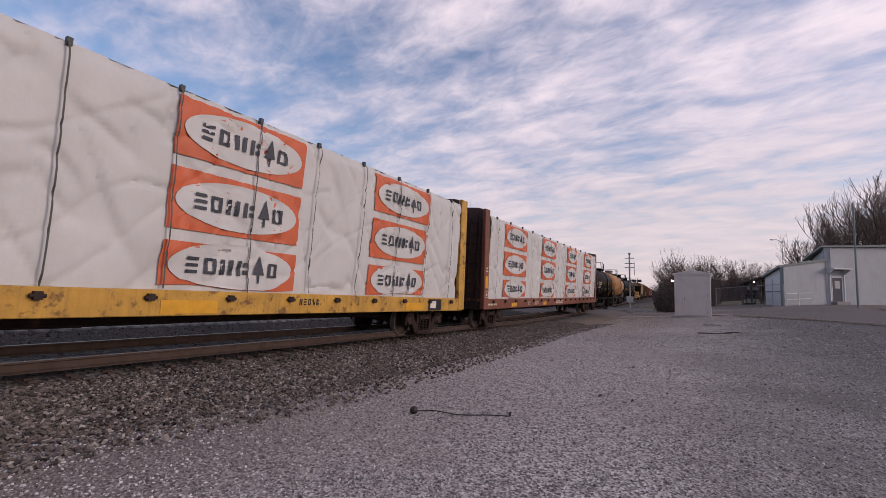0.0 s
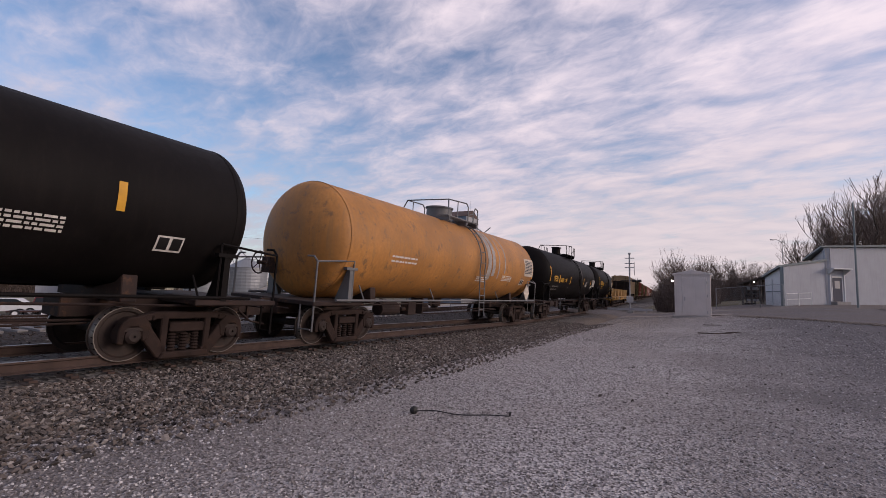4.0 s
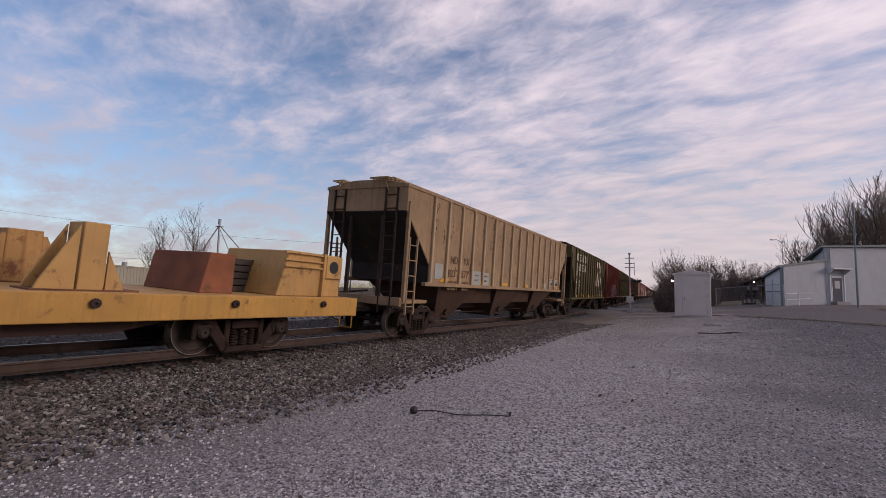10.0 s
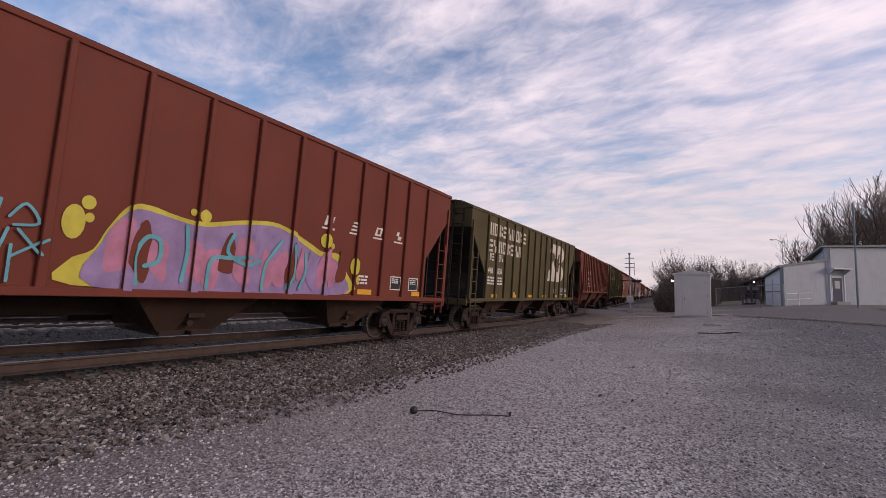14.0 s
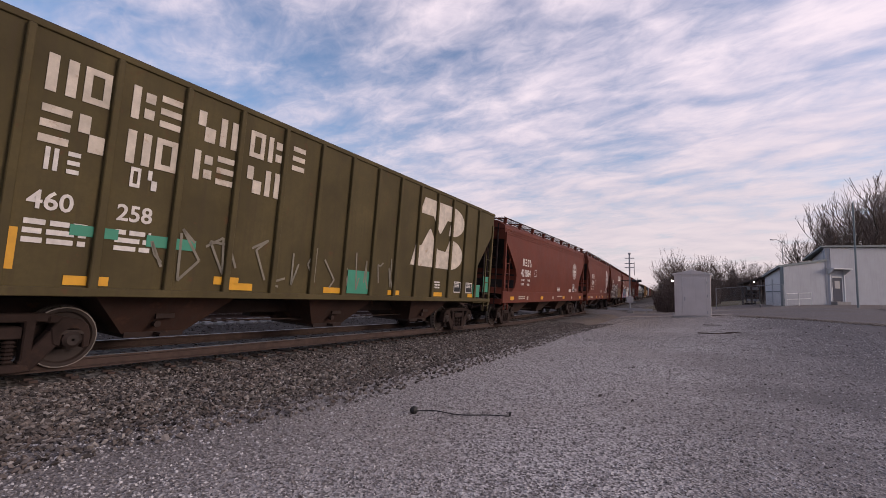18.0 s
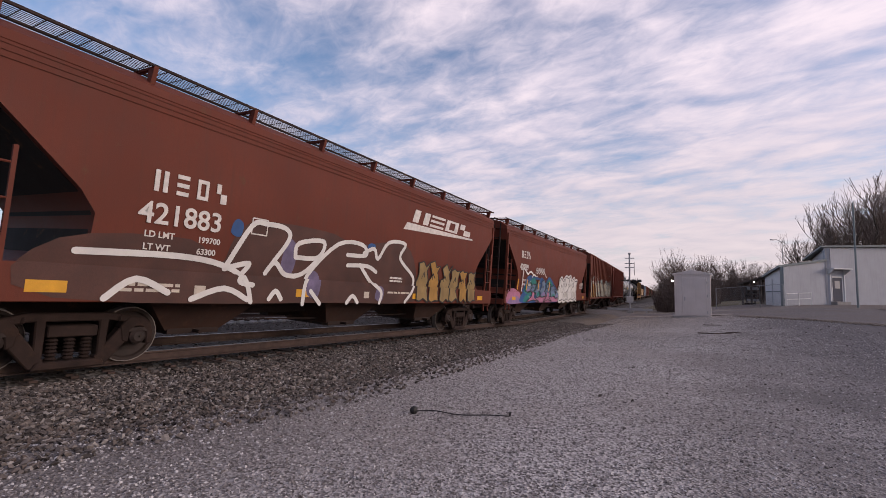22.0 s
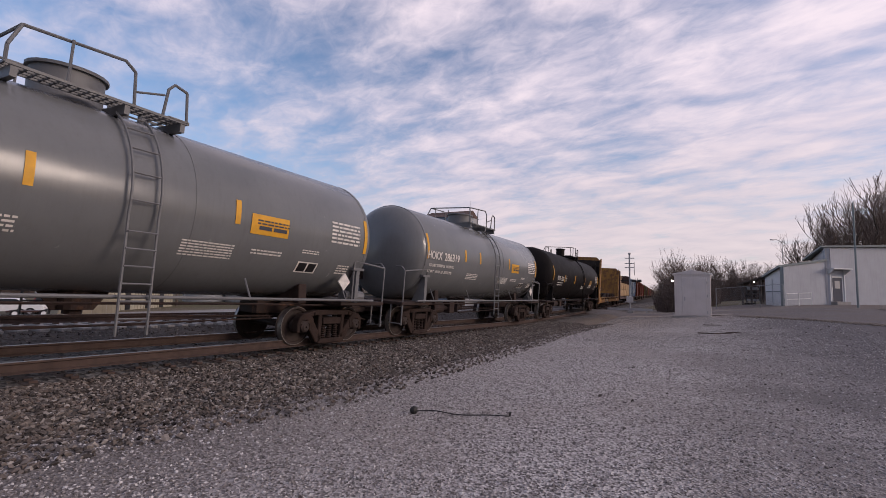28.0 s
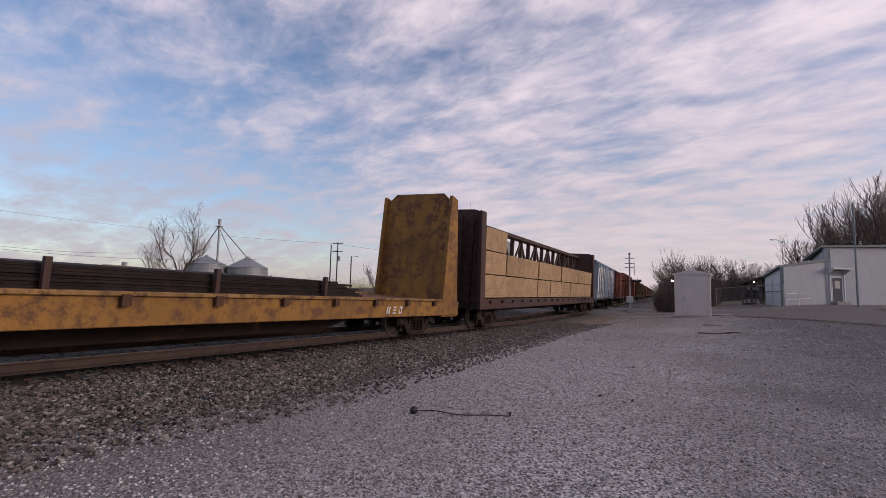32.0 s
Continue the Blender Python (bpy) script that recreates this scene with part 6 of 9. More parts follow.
bars(car, WHITE, 226.76 - uc, 2.14, 4, 0.03, 0.45, x + 0.006, seed=311)
bars(car, YTEXT, 227.5 - uc, 2.34, 4, 0.05, 0.55, x, seed=312, gap=1.8)
ring = [(226.1 - uc + 0.17 * math.cos(k * math.pi / 8), 2.0 + 0.17 * math.sin(k * math.pi / 8)) for k in range(17)]
strokes(car, WHITE, [ring], x, 0.035, "stencil_ring")
bars(car, WHITE, 226.02 - uc, 2.04, 2, 0.03, 0.18, x, seed=313)


def rail_disc(car, y, z, r, fx, col, dark):
    """Round white emblem: ring, cross and middle band."""
    g = G()
    for i in range(32):
        a, b = 2 * math.pi * i / 32, 2 * math.pi * (i + 1) / 32
        q = [(y + k * math.cos(t), z + k * math.sin(t)) for k, t in ((r, a), (r, b), (r * 0.62, b), (r * 0.62, a))]
        g.add([(fx(zz) + 0.008, yy, zz) for yy, zz in q], [(0, 1, 2, 3)])
    for p, q, s, t in ((-0.6, 0.6, -0.12, 0.12), (-0.15, 0.15, -0.6, -0.18), (-0.15, 0.15, 0.18, 0.6)):
        g.add([(fx(z + zz * r) + 0.008, y + yy * r, z + zz * r) for yy, zz in ((p, s), (q, s), (q, t), (p, t))], [(0, 1, 2, 3)])
    part("round_emblem", g, col, car, "round white painted emblem")
    g = G()
    for i in range(18):
        a = 2 * math.pi * i / 18
        cy, cz = y + r * 0.81 * math.cos(a), z + r * 0.81 * math.sin(a)
        g.add([(fx(cz) + 0.013, cy + dy, cz + dz) for dy, dz in ((-0.05, -0.06), (0.05, -0.06), (0.05, 0.06), (-0.05, 0.06))], [(0, 1, 2, 3)])
    tagged(part("emblem_print", g, dark, car), kind="stuff")


M = {}
for key, a, b, num, seed in (("a", 248.95, 264.9, "421884", 101), ("b", 266.4, 281.86, "422698", 111), ("c", 283.2, 298.92, "421883", 121), ("d", 300.35, 317.13, "428299", 131)):
    lab = {"a": "mineral red covered hopper car with smooth sides", "b": "mineral red covered hopper car with a round white emblem", "c": "mineral red covered hopper car with black and white graffiti", "d": "mineral red covered hopper car with blue, teal and white graffiti"}[key]
    car, hf, bow = smooth_hopper(a, b, REDSM, lab)
    x = bow(2.6) + 0.012
    shift, lift = (-0.4, 0.32) if key == "d" else (0.0, 0.0)
    lettering(num, 0.47 if key != "d" else 0.4, WHITE, car, -hf + 2.12 + shift, 2.28 + lift, bow(2.45 + lift) + 0.012, bold=0.008)
    blocks(car, WHITE, -hf + 2.3 + shift, 2.78 + lift * 1.2, 4, 0.28, 0.34, bow(2.9 + lift) + 0.012)
    for i, (one, two) in enumerate((("LD LMT", "199700"), ("LT WT", "63300"))):
        lettering(one, 0.14, WHITE, car, -hf + 2.25, 2.06 - 0.2 * i, bow(2.0) + 0.014, bold=0.003)
        lettering(two, 0.14, WHITE, car, -hf + 3.12, 2.06 - 0.2 * i, bow(2.0) + 0.014, bold=0.003)
    strokes(car, WHITE, [[(-hf + 4.15, 2.35), (-hf + 4.5, 2.35), (-hf + 4.5, 2.65), (-hf + 4.15, 2.65), (-hf + 4.15, 2.35)]], lambda z, bow=bow: bow(z) + 0.006, 0.025, "stencil_box")
    for i in range(7):
        yy = -hf + 0.9 + i * (2 * hf - 2.2) / 6
        plate(car, YELLOW if i % 2 == 0 else CREAM, yy, yy + (0.45 if i % 2 == 0 else 0.2), 1.17, 1.33, 1.595, "reflector")
    bars(car, CREAM, -hf + 2.0, 1.34, 2, 0.05, 0.9, 1.594, seed=seed + 2)
    bars(car, CREAM, 0.8, 1.36, 1, 0.05, 1.2, 1.594, seed=seed + 3)
    bars(car, WHITE, 0.9, 1.85, 3, 0.05, 0.6, bow(1.7) + 0.012, seed=seed + 4)
    if key in "ab":
        rail_disc(car, hf - (3.1 if key == "a" else 2.7), 2.98, 0.53 if key == "a" else 0.85, bow, WHITE, REDSM)
        plate(car, WHITE, hf - 3.38, hf - 2.88, 1.64, 2.12, bow(2.1) + 0.01, "data_panel")
        plate(car, BLACK, hf - 3.34, hf - 2.92, 1.68, 2.08, bow(2.1) + 0.014, "data_panel_field")
        bars(car, WHITE, hf - 3.3, 2.04, 3, 0.05, 0.3, bow(2.1) + 0.018, seed=seed + 7)
        bars(car, WHITE, hf - 4.3, 1.8, 3, 0.04, 0.6, bow(1.8) + 0.012, seed=seed + 8)
        bars(car, WHITE, hf - 2.6, 1.85, 3, 0.04, 0.5, bow(1.8) + 0.012, seed=seed + 9)
    else:
        if key == "c":
            blocks(car, WHITE, hf - 6.1, 3.44, 4, 1.18, 0.38, bow(3.6) + 0.01, 0.14, 0.98)
            part("logo_bar", G().prism([(hf - 6.55, 3.16), (hf - 6.38, 3.38), (hf - 2.1, 3.40), (hf - 2.05, 3.35)], bow(3.2) - 0.006, bow(3.2) + 0.006), WHITE, car)
    M[key] = (car, hf, bow)
def side_of(bow):
    return lambda z: 1.592 if z < 1.552 else bow(z) + 0.004


PALEBL = paint("spray_grey_blue", (0.13, 0.19, 0.28), 0.6, 0, 0.15, 3)
DULLLILAC = paint("spray_dull_lilac", (0.14, 0.11, 0.19), 0.6, 0, 0.3, 3)
FADEBR = paint("faded_dark_spray", (0.075, 0.03, 0.022), 0.7, 0, 0.3, 1.5)
OCHRE2 = paint("spray_olive_ochre", (0.26, 0.17, 0.065), 0.6, 0, 0.25, 2)
car, hf, bow = M["c"]
uc = (283.2 + 298.92) / 2
rnd = random.Random(7)
w = Wall(car, uc, surf=side_of(bow))
w.field([(284.4, 1.9), (286.2, 2.1), (286.8, 1.7), (287.3, 2.55), (289.3, 2.66), (290.4, 2.5), (292.5, 2.72), (293.3, 1.8), (293.2, 1.1), (290, 1.05), (284.4, 1.1)], FADEBR, label="faded black sprayed field")
for u, z, a, b in ((287.05, 2.42, 0.12, 0.16), (288.35, 2.0, 0.18, 0.36), (289.1, 1.45, 0.2, 0.3), (291.0, 2.5, 0.16, 0.08), (291.5, 1.3, 0.18, 0.2)):
    w.field([(u - a, z - b * 0.7), (u + a * 0.6, z - b), (u + a, z + b * 0.4), (u, z + b), (u - a * 0.8, z + b * 0.5)], DULLLILAC if z < 2.2 else BLUE)
for pts in ([(286.9, 1.65), (287.35, 2.5), (287.7, 2.58), (288.15, 2.56), (288.28, 2.36), (287.95, 1.85), (287.8, 1.62)], [(287.8, 1.62), (288.0, 1.85), (288.3, 1.62), (288.75, 1.66), (289.2, 2.05)], [(286.9, 1.65), (287.4, 1.78), (287.2, 1.45), (287.5, 1.38)], [(288.5, 2.0), (288.55, 2.3), (289.27, 2.42), (289.15, 2.05), (288.5, 2.0)], [(288.8, 1.02), (288.92, 1.65), (289.75, 2.42), (290.6, 2.5), (290.8, 2.25), (290.1, 2.2)], [(290.15, 1.95), (290.9, 1.98), (291.3, 1.85)], [(290.7, 2.3), (291.1, 2.45), (291.3, 2.2), (291.7, 2.68), (292.5, 2.72), (292.3, 2.3), (293.1, 1.8), (293.05, 1.4), (292.7, 1.08)], [(290.6, 2.0), (291.1, 1.6), (291.55, 1.35), (291.5, 1.05)], [(284.6, 1.75), (286.0, 1.8), (286.8, 1.72), (287.3, 1.5), (287.48, 1.06)], [(286.3, 1.1), (286.9, 1.3), (287.4, 1.1)], [(287.9, 1.12), (288.05, 1.28), (288.2, 1.12)], [(289.0, 1.3), (289.3, 1.03)], [(290.2, 1.05), (290.4, 1.22), (290.6, 1.06)], [(285.0, 1.1), (285.4, 1.4), (285.9, 1.2)]):
    w.line(pts, 0.10, SPWHITE)
for i in range(6):
    w.shape(293.3 + i * 0.68, 1.12, 0.62, 1.22 - 0.03 * i, rnd, (OCHRE2, OCHRE, OCHRE2)[i % 3], SPBLACK, 0.04)
car, hf, bow = M["d"]
uc = (300.35 + 317.13) / 2
w = Wall(car, uc, surf=side_of(bow))
w.field([(300.6, 1.05), (300.8, 1.6), (301.5, 1.7), (302.1, 1.56), (302.6, 1.2), (302.6, 1.03)], PINK)
w.field([(300.7, 1.03), (301.2, 1.3), (301.9, 1.35), (302.6, 1.1), (302.4, 1.03)], LILAC)
w.field([(302.3, 1.3), (302.75, 1.62), (303.2, 2.25), (303.9, 2.38), (304.5, 2.24), (304.95, 1.95), (305.6, 2.34), (306.4, 2.12), (307.1, 2.42), (308.2, 2.0), (309.2, 1.6), (309.2, 1.03), (305, 1.03), (302.5, 1.04)], BLUE, label="blue sprayed field")
TEALSP = paint("spray_teal", (0.008, 0.17, 0.15), 0.6, 0, 0.2, 3)
w.field([(303.0, 1.5), (303.2, 1.95), (303.7, 2.1), (304.4, 2.28), (304.9, 1.95), (305.2, 1.5), (304.2, 1.4)], TEALSP)
w.field([(302.8, 1.1), (303.0, 1.35), (303.6, 1.4), (303.5, 1.1)], TEALSP)
w.field([(306.6, 1.8), (306.9, 2.25), (307.5, 2.15), (308.2, 1.8), (308.4, 1.35), (307.2, 1.5)], TEALSP)
w.field([(304.8, 1.04), (305.4, 1.4), (306.6, 1.45), (308.0, 1.4), (309.0, 1.2), (309.1, 1.04)], PINK)
for i, (u, z, a, b) in enumerate(((303.25, 1.55, 0.75, 0.5), (304.0, 1.45, 0.62, 0.5), (304.75, 1.3, 0.75, 0.75), (305.55, 1.3, 0.8, 0.85), (306.5, 1.3, 0.85, 0.75), (307.45, 1.3, 0.9, 0.65), (308.3, 1.25, 0.7, 0.5))):
    w.shape(u, z, a, b, rnd, PALEBL, SPBLACK, 0.055, (LILAC, PALEBL, TEALSP)[i % 3])
for a, b in (((303.1, 1.05), (305.2, 1.06)), ((306.0, 1.04), (307.6, 1.05))):
    m_ = (a[0] + b[0]) / 2
    w.paint([[a, (m_ - 0.15, 1.38), (m_ - 0.1, 1.62), (m_ + 0.25, 1.5), (m_ + 0.2, 1.28), b, (m_ + 0.1, 1.16)]], PINK, "spray_arrow")
    w.paint(thick_line([a, (m_ - 0.15, 1.38), (m_ - 0.1, 1.62), (m_ + 0.25, 1.5), (m_ + 0.2, 1.28), b, (m_ + 0.1, 1.16), a], 0.045), SPBLACK, "spray_outline")
for i in range(4):
    w.shape(309.1 + i * 1.08, 1.12 + 0.03 * (i % 2), 1.14, 1.42 - 0.09 * abs(i - 1.5), rnd, SPWHITE, SPBLACK, 0.06, SILVER if i % 2 else None, False, SPWHITE)
w.line([(302.44, 1.62), (302.42, 2.6), (302.7, 2.58), (303.1, 2.42), (303.3, 2.5), (303.6, 2.55), (304.0, 2.4)], 0.09, SPWHITE)
w.line([(303.8, 2.3), (304.05, 2.42), (304.4, 2.36)], 0.08, SPWHITE)
for i in range(4):
    u = 304.4 + 0.38 * i
    w.line([(u, 2.78), (u + 0.08, 2.5), (u + 0.3, 2.62), (u + 0.2, 2.8), (u + 0.06, 2.7), (u + 0.36, 2.58)], 0.045, SPWHITE, "graffiti_tag")
w.line([(305.8, 2.62), (306.25, 2.35)], 0.045, SPWHITE, "graffiti_tag")
for i in range(3):
    u = 314.5 + 0.36 * i
    w.line([(u, 2.2), (u + 0.1, 1.9), (u + 0.3, 2.1), (u + 0.12, 2.25), (u + 0.3, 1.85)], 0.04, SPWHITE, "graffiti_tag")
for u in (301.8, 303.08, 304.97, 306.96):
    w.paint([[(u - 0.06, 1.66), (u + 0.06, 1.66), (u + 0.06, 2.15), (u - 0.06, 2.15)]], YELLOW, "reflective_stripe")
car, hf, x = ribbed_hopper(318.6, 335.56, REDBR2, "brown covered hopper car with cream and ochre graffiti", 14)
uc = (318.6 + 335.56) / 2
for k_ in (320.8, 321.66):
    blocks(car, CREAM, k_ - uc, 2.46, 2, 0.17, 0.24, x)
blocks(car, WHITE, 329.9 - uc, 3.3, 4, 0.4, 0.2, x, 0.1, 0.95)
rnd = random.Random(17)
PALETEAL = paint("spray_pale_teal", (0.26, 0.35, 0.34), 0.65, 0, 0.3, 1.5, streak=0.2)
w = Wall(car, uc, x, post_rows(hf))
w.field([(319.5, 1.27), (319.5, 2.0), (319.7, 2.75), (320.1, 2.5), (321.0, 2.42), (322.1, 2.42), (322.4, 2.25), (323.0, 2.62), (323.8, 2.72), (324.8, 2.6), (325.6, 2.8), (326.8, 2.82), (327.8, 2.3), (329.0, 2.7), (330.6, 2.85), (332.4, 2.7), (334.2, 2.85), (334.3, 1.27), (327, 1.25)], PALETEAL, label="pale teal sprayed field")
for u0_, z0_, u1_, z1_ in ((320.65, 2.74, 321.2, 2.98), (322.45, 2.8, 322.85, 3.1), (323.46, 2.86, 323.7, 3.12)):
    w.paint([[(u0_, z0_), (u1_, z0_ - 0.03), (u1_ - 0.05, z1_), (u0_ + 0.04, z1_ - 0.05)]], PALETEAL, "paint_patch")
w.field([(319.85, 1.27), (319.78, 1.9), (319.95, 2.42), (320.6, 2.34), (321.4, 2.34), (322.05, 2.28), (322.2, 1.8), (322.25, 1.27), (321, 1.25)], OCHRE, label="ochre sprayed field")
w.line([(319.62, 1.3), (319.66, 2.0), (319.9, 2.5), (320.6, 2.41), (321.4, 2.4), (322.08, 2.36), (322.28, 1.9), (322.3, 1.3)], 0.07, SPWHITE)
w.field([(319.95, 1.3), (319.95, 1.7), (320.3, 1.75), (320.5, 1.3)], OCHRE2)
for pts in ([(319.95, 2.1), (320.15, 2.0), (320.05, 1.7)], [(320.55, 2.3), (320.6, 1.9), (320.5, 1.3)], [(320.75, 1.35), (320.8, 1.9), (321.0, 2.2)], [(321.1, 1.35), (321.15, 1.8), (321.4, 1.75)], [(321.45, 2.3), (321.4, 1.9), (321.45, 1.3)]):
    w.line(pts, 0.09, FADEBR)
for pts in ([(321.5, 2.2), (321.75, 2.25), (321.9, 2.0), (321.7, 1.9), (321.6, 2.1)], [(321.6, 1.75), (321.85, 1.6), (321.95, 1.75)], [(321.9, 2.1), (322.05, 2.0)]):
    w.line(pts, 0.04, SPWHITE)
CREAMSP = paint("spray_cream", (0.50, 0.44, 0.34), 0.6, 0, 0.15, 3)
AQUA = paint("spray_grey_aqua", (0.30, 0.36, 0.34), 0.6, 0, 0.15, 3)
for i in range(5):
    w.shape(322.5 + i * 0.98, 1.3, 0.98, 1.2 + rnd.uniform(-0.05, 0.12), rnd, CREAMSP, SPBLACK, 0.045, AQUA)
for i in range(5):
    w.shape(327.6 + i * 1.22, 1.3, 1.2, 1.3 - 0.06 * i, rnd, CREAMSP, SPBLACK, 0.05, AQUA if i % 2 else None, False)
for i in range(5):
    u = 319.9 + i * 1.35
    w.line([(u, 2.85 + rnd.uniform(-0.1, 0.2)), (u + rnd.uniform(-0.15, 0.3), 2.6 + rnd.uniform(0, 0.1))], 0.03, SPWHITE, "graffiti_tag")
car, hf, x = ribbed_hopper(337.1, 353.39, REDBR, "oxide red covered hopper car, clean ribbed sides", 14, baymat=REDBR2)
side_marks(car, hf, x, "436071", 2, WHITE, -hf + 2.2, 2.1, 97, 0.36, True)

# grey and black tank cars
for a, b, o, num, seed in ((355.9, 368.3, -0.12, "161415", 141), (370.05, 382.1, -0.25, "286319", 151)):
    car, hf, sk = tank_car(a, b, TANKGRY, "clean grey tank car with white stencils and yellow stripes", manway="tall", railm=RAILGRY, rung=0.1, crown=-0.35)
    for y, z0, z1 in ((-hf + 0.7, 2.45, 3.25), (-2.45 + o, 2.52, 2.95), (-1.18 + o, 2.52, 2.97), (1.9 + o, 2.5, 2.95), (hf - 0.68, 2.3, 3.15)):
        on_shell(car, YELLOW, y - 0.055, y + 0.055, z0, z1, sk, "reflective_stripe", "yellow reflective stripe")
    shell_text(num, 0.36, WHITE, car, -4.05 + o, 2.46, sk, bold=0.006)
    shell_text("TILX" if num == "161415" else "HOKX", 0.36, WHITE, car, -5.12 + o, 2.46, sk, 0.86, 0.006)
    for i, line in enumerate(("LD LMT 220000 LB  99750 KG", "LT WT   66000 LB  29950 KG")):
        shell_text(line, 0.13, WHITE, car, -4.95 + o, 2.22 - 0.2 * i, sk, 1.0, 0.002)
    on_shell(car, YELLOW, 2.2 + o, 3.12 + o, 2.37, 2.76, sk, "warning_plate", "yellow warning plate with small print")
    shell_bars(car, INK, 2.33 + o, 2.66, 2, 0.03, 0.8, lambda q: sk(q) + 0.008, seed + 9, 2.0)
    shell_bars(car, INK, 2.38 + o, 2.54, 1, 0.075, 0.7, lambda q: sk(q) + 0.008, seed + 10, 1.5)
    for y, z, n, h, w_ in ((-2.15, 2.12, 4, 0.03, 0.95), (0.95, 2.1, 6, 0.024, 1.0), (2.33, 2.08, 2, 0.03, 0.75), (3.6, 2.2, 2, 0.025, 0.5), (4.4, 2.95, 6, 0.045, 1.0), (4.85, 1.95, 4, 0.03, 0.4)):
        shell_bars(car, WHITE, y + o, z, n, h, w_, sk, seed + int(y * 7), 2.0)
    on_shell(car, WHITE, 3.6 + o, 4.2 + o, 1.70, 1.94, sk, "placard")
    on_shell(car, BLACK, 3.64 + o, 3.88 + o, 1.725, 1.915, sk, "placard_mark", off=0.008)
    on_shell(car, BLACK, 3.92 + o, 4.16 + o, 1.725, 1.915, sk, "placard_mark", off=0.008)
    part("placard", G().box(-0.015, 0.015, -0.15, 0.15, -0.15, 0.15), WHITE, car, "diamond hazard placard", at=Matrix.Translation((1.46, 4.92, 1.56)) @ pose(0, 0, 0, 45, 0, 0))
    part("outlet_box", G().cyl((1.2, hf - 1.0, 1.2), (1.2, hf - 0.3, 1.2), 0.14, 12), RAILGRY, car)
car, hf, sk = tank_car(384.05, 400.95, TANKBRN, "dusty black tank car with white stencils", manway="low")
uc = (383.8 + 400.7) / 2
tank_marks(car, hf, sk, "", WHITE, 161, [(-hf + 0.6, 2.3, 3.1), (-5.0, 2.18, 2.64), (-1.82, 2.17, 2.7), (1.8, 2.2, 2.66), (hf - 0.8, 2.1, 2.95)], (-6.6, 2.3), "", 0.38, True)
shell_text("33218", 0.38, WHITE, car, -5.98, 2.28, sk, 0.72, 0.008)
for q in ((-4.82, -4.5, 2.28, 2.31), (-4.82, -4.5, 2.6, 2.63), (-4.82, -4.79, 2.28, 2.63), (-4.53, -4.5, 2.28, 2.63)):
    on_shell(car, WHITE, *q, sk, "stencil_line")
shell_text("C", 0.2, WHITE, car, -4.73, 2.34, sk)
blocks(car, WHITE, -6.9, 2.3, 4, 0.16, 0.26, sk(2.4) + 0.012)
on_shell(car, YELLOW, 3.9, 4.75, 2.12, 2.5, sk, "warning_plate", "yellow warning plate with small print")
shell_bars(car, INK, 3.96, 2.45, 5, 0.03, 0.7, lambda q: sk(q) + 0.008, 77)

# bulkhead flat car with steel plates
DARKRUST = paint("dark_rusted_steel", (0.085, 0.040, 0.024), 0.85, 0, 0.35, 2, rust=0.4, bump=0.3)
WORNY = paint("rusting_yellow_steel", (0.29, 0.14, 0.03), 0.75, 0, 0.3, 0.6, streak=0.8, rust=0.8, rustcol=(0.13, 0.058, 0.026), grime=(0.12, 0.052, 0.024), stretch=2.2)
a, b = 402.35, 424.31
hf, uc = (b - a) / 2, (a + b) / 2
PLATES = paint("dull_black_steel_plate", (0.024, 0.018, 0.017), 0.8, 0, 0.3, 2, rust=0.2, rustcol=(0.045, 0.025, 0.018), spec=0.15)
DECKEDGE = paint("worn_deck_edge", (0.30, 0.165, 0.06), 0.85, 0, 0.3, 1.2, streak=0.5, rust=0.75, rustcol=(0.075, 0.034, 0.02), grime=(0.08, 0.04, 0.022), stretch=2.5)
car = thing("bulkhead_flat_car", "rusting yellow bulkhead flat car loaded with dark steel plates", "railway car")
CARS.append((car, uc))
part("deck", G().box(-1.42, 1.42, -hf, hf, 1.06, 1.15), RUSTY, car, bevel=0.01)
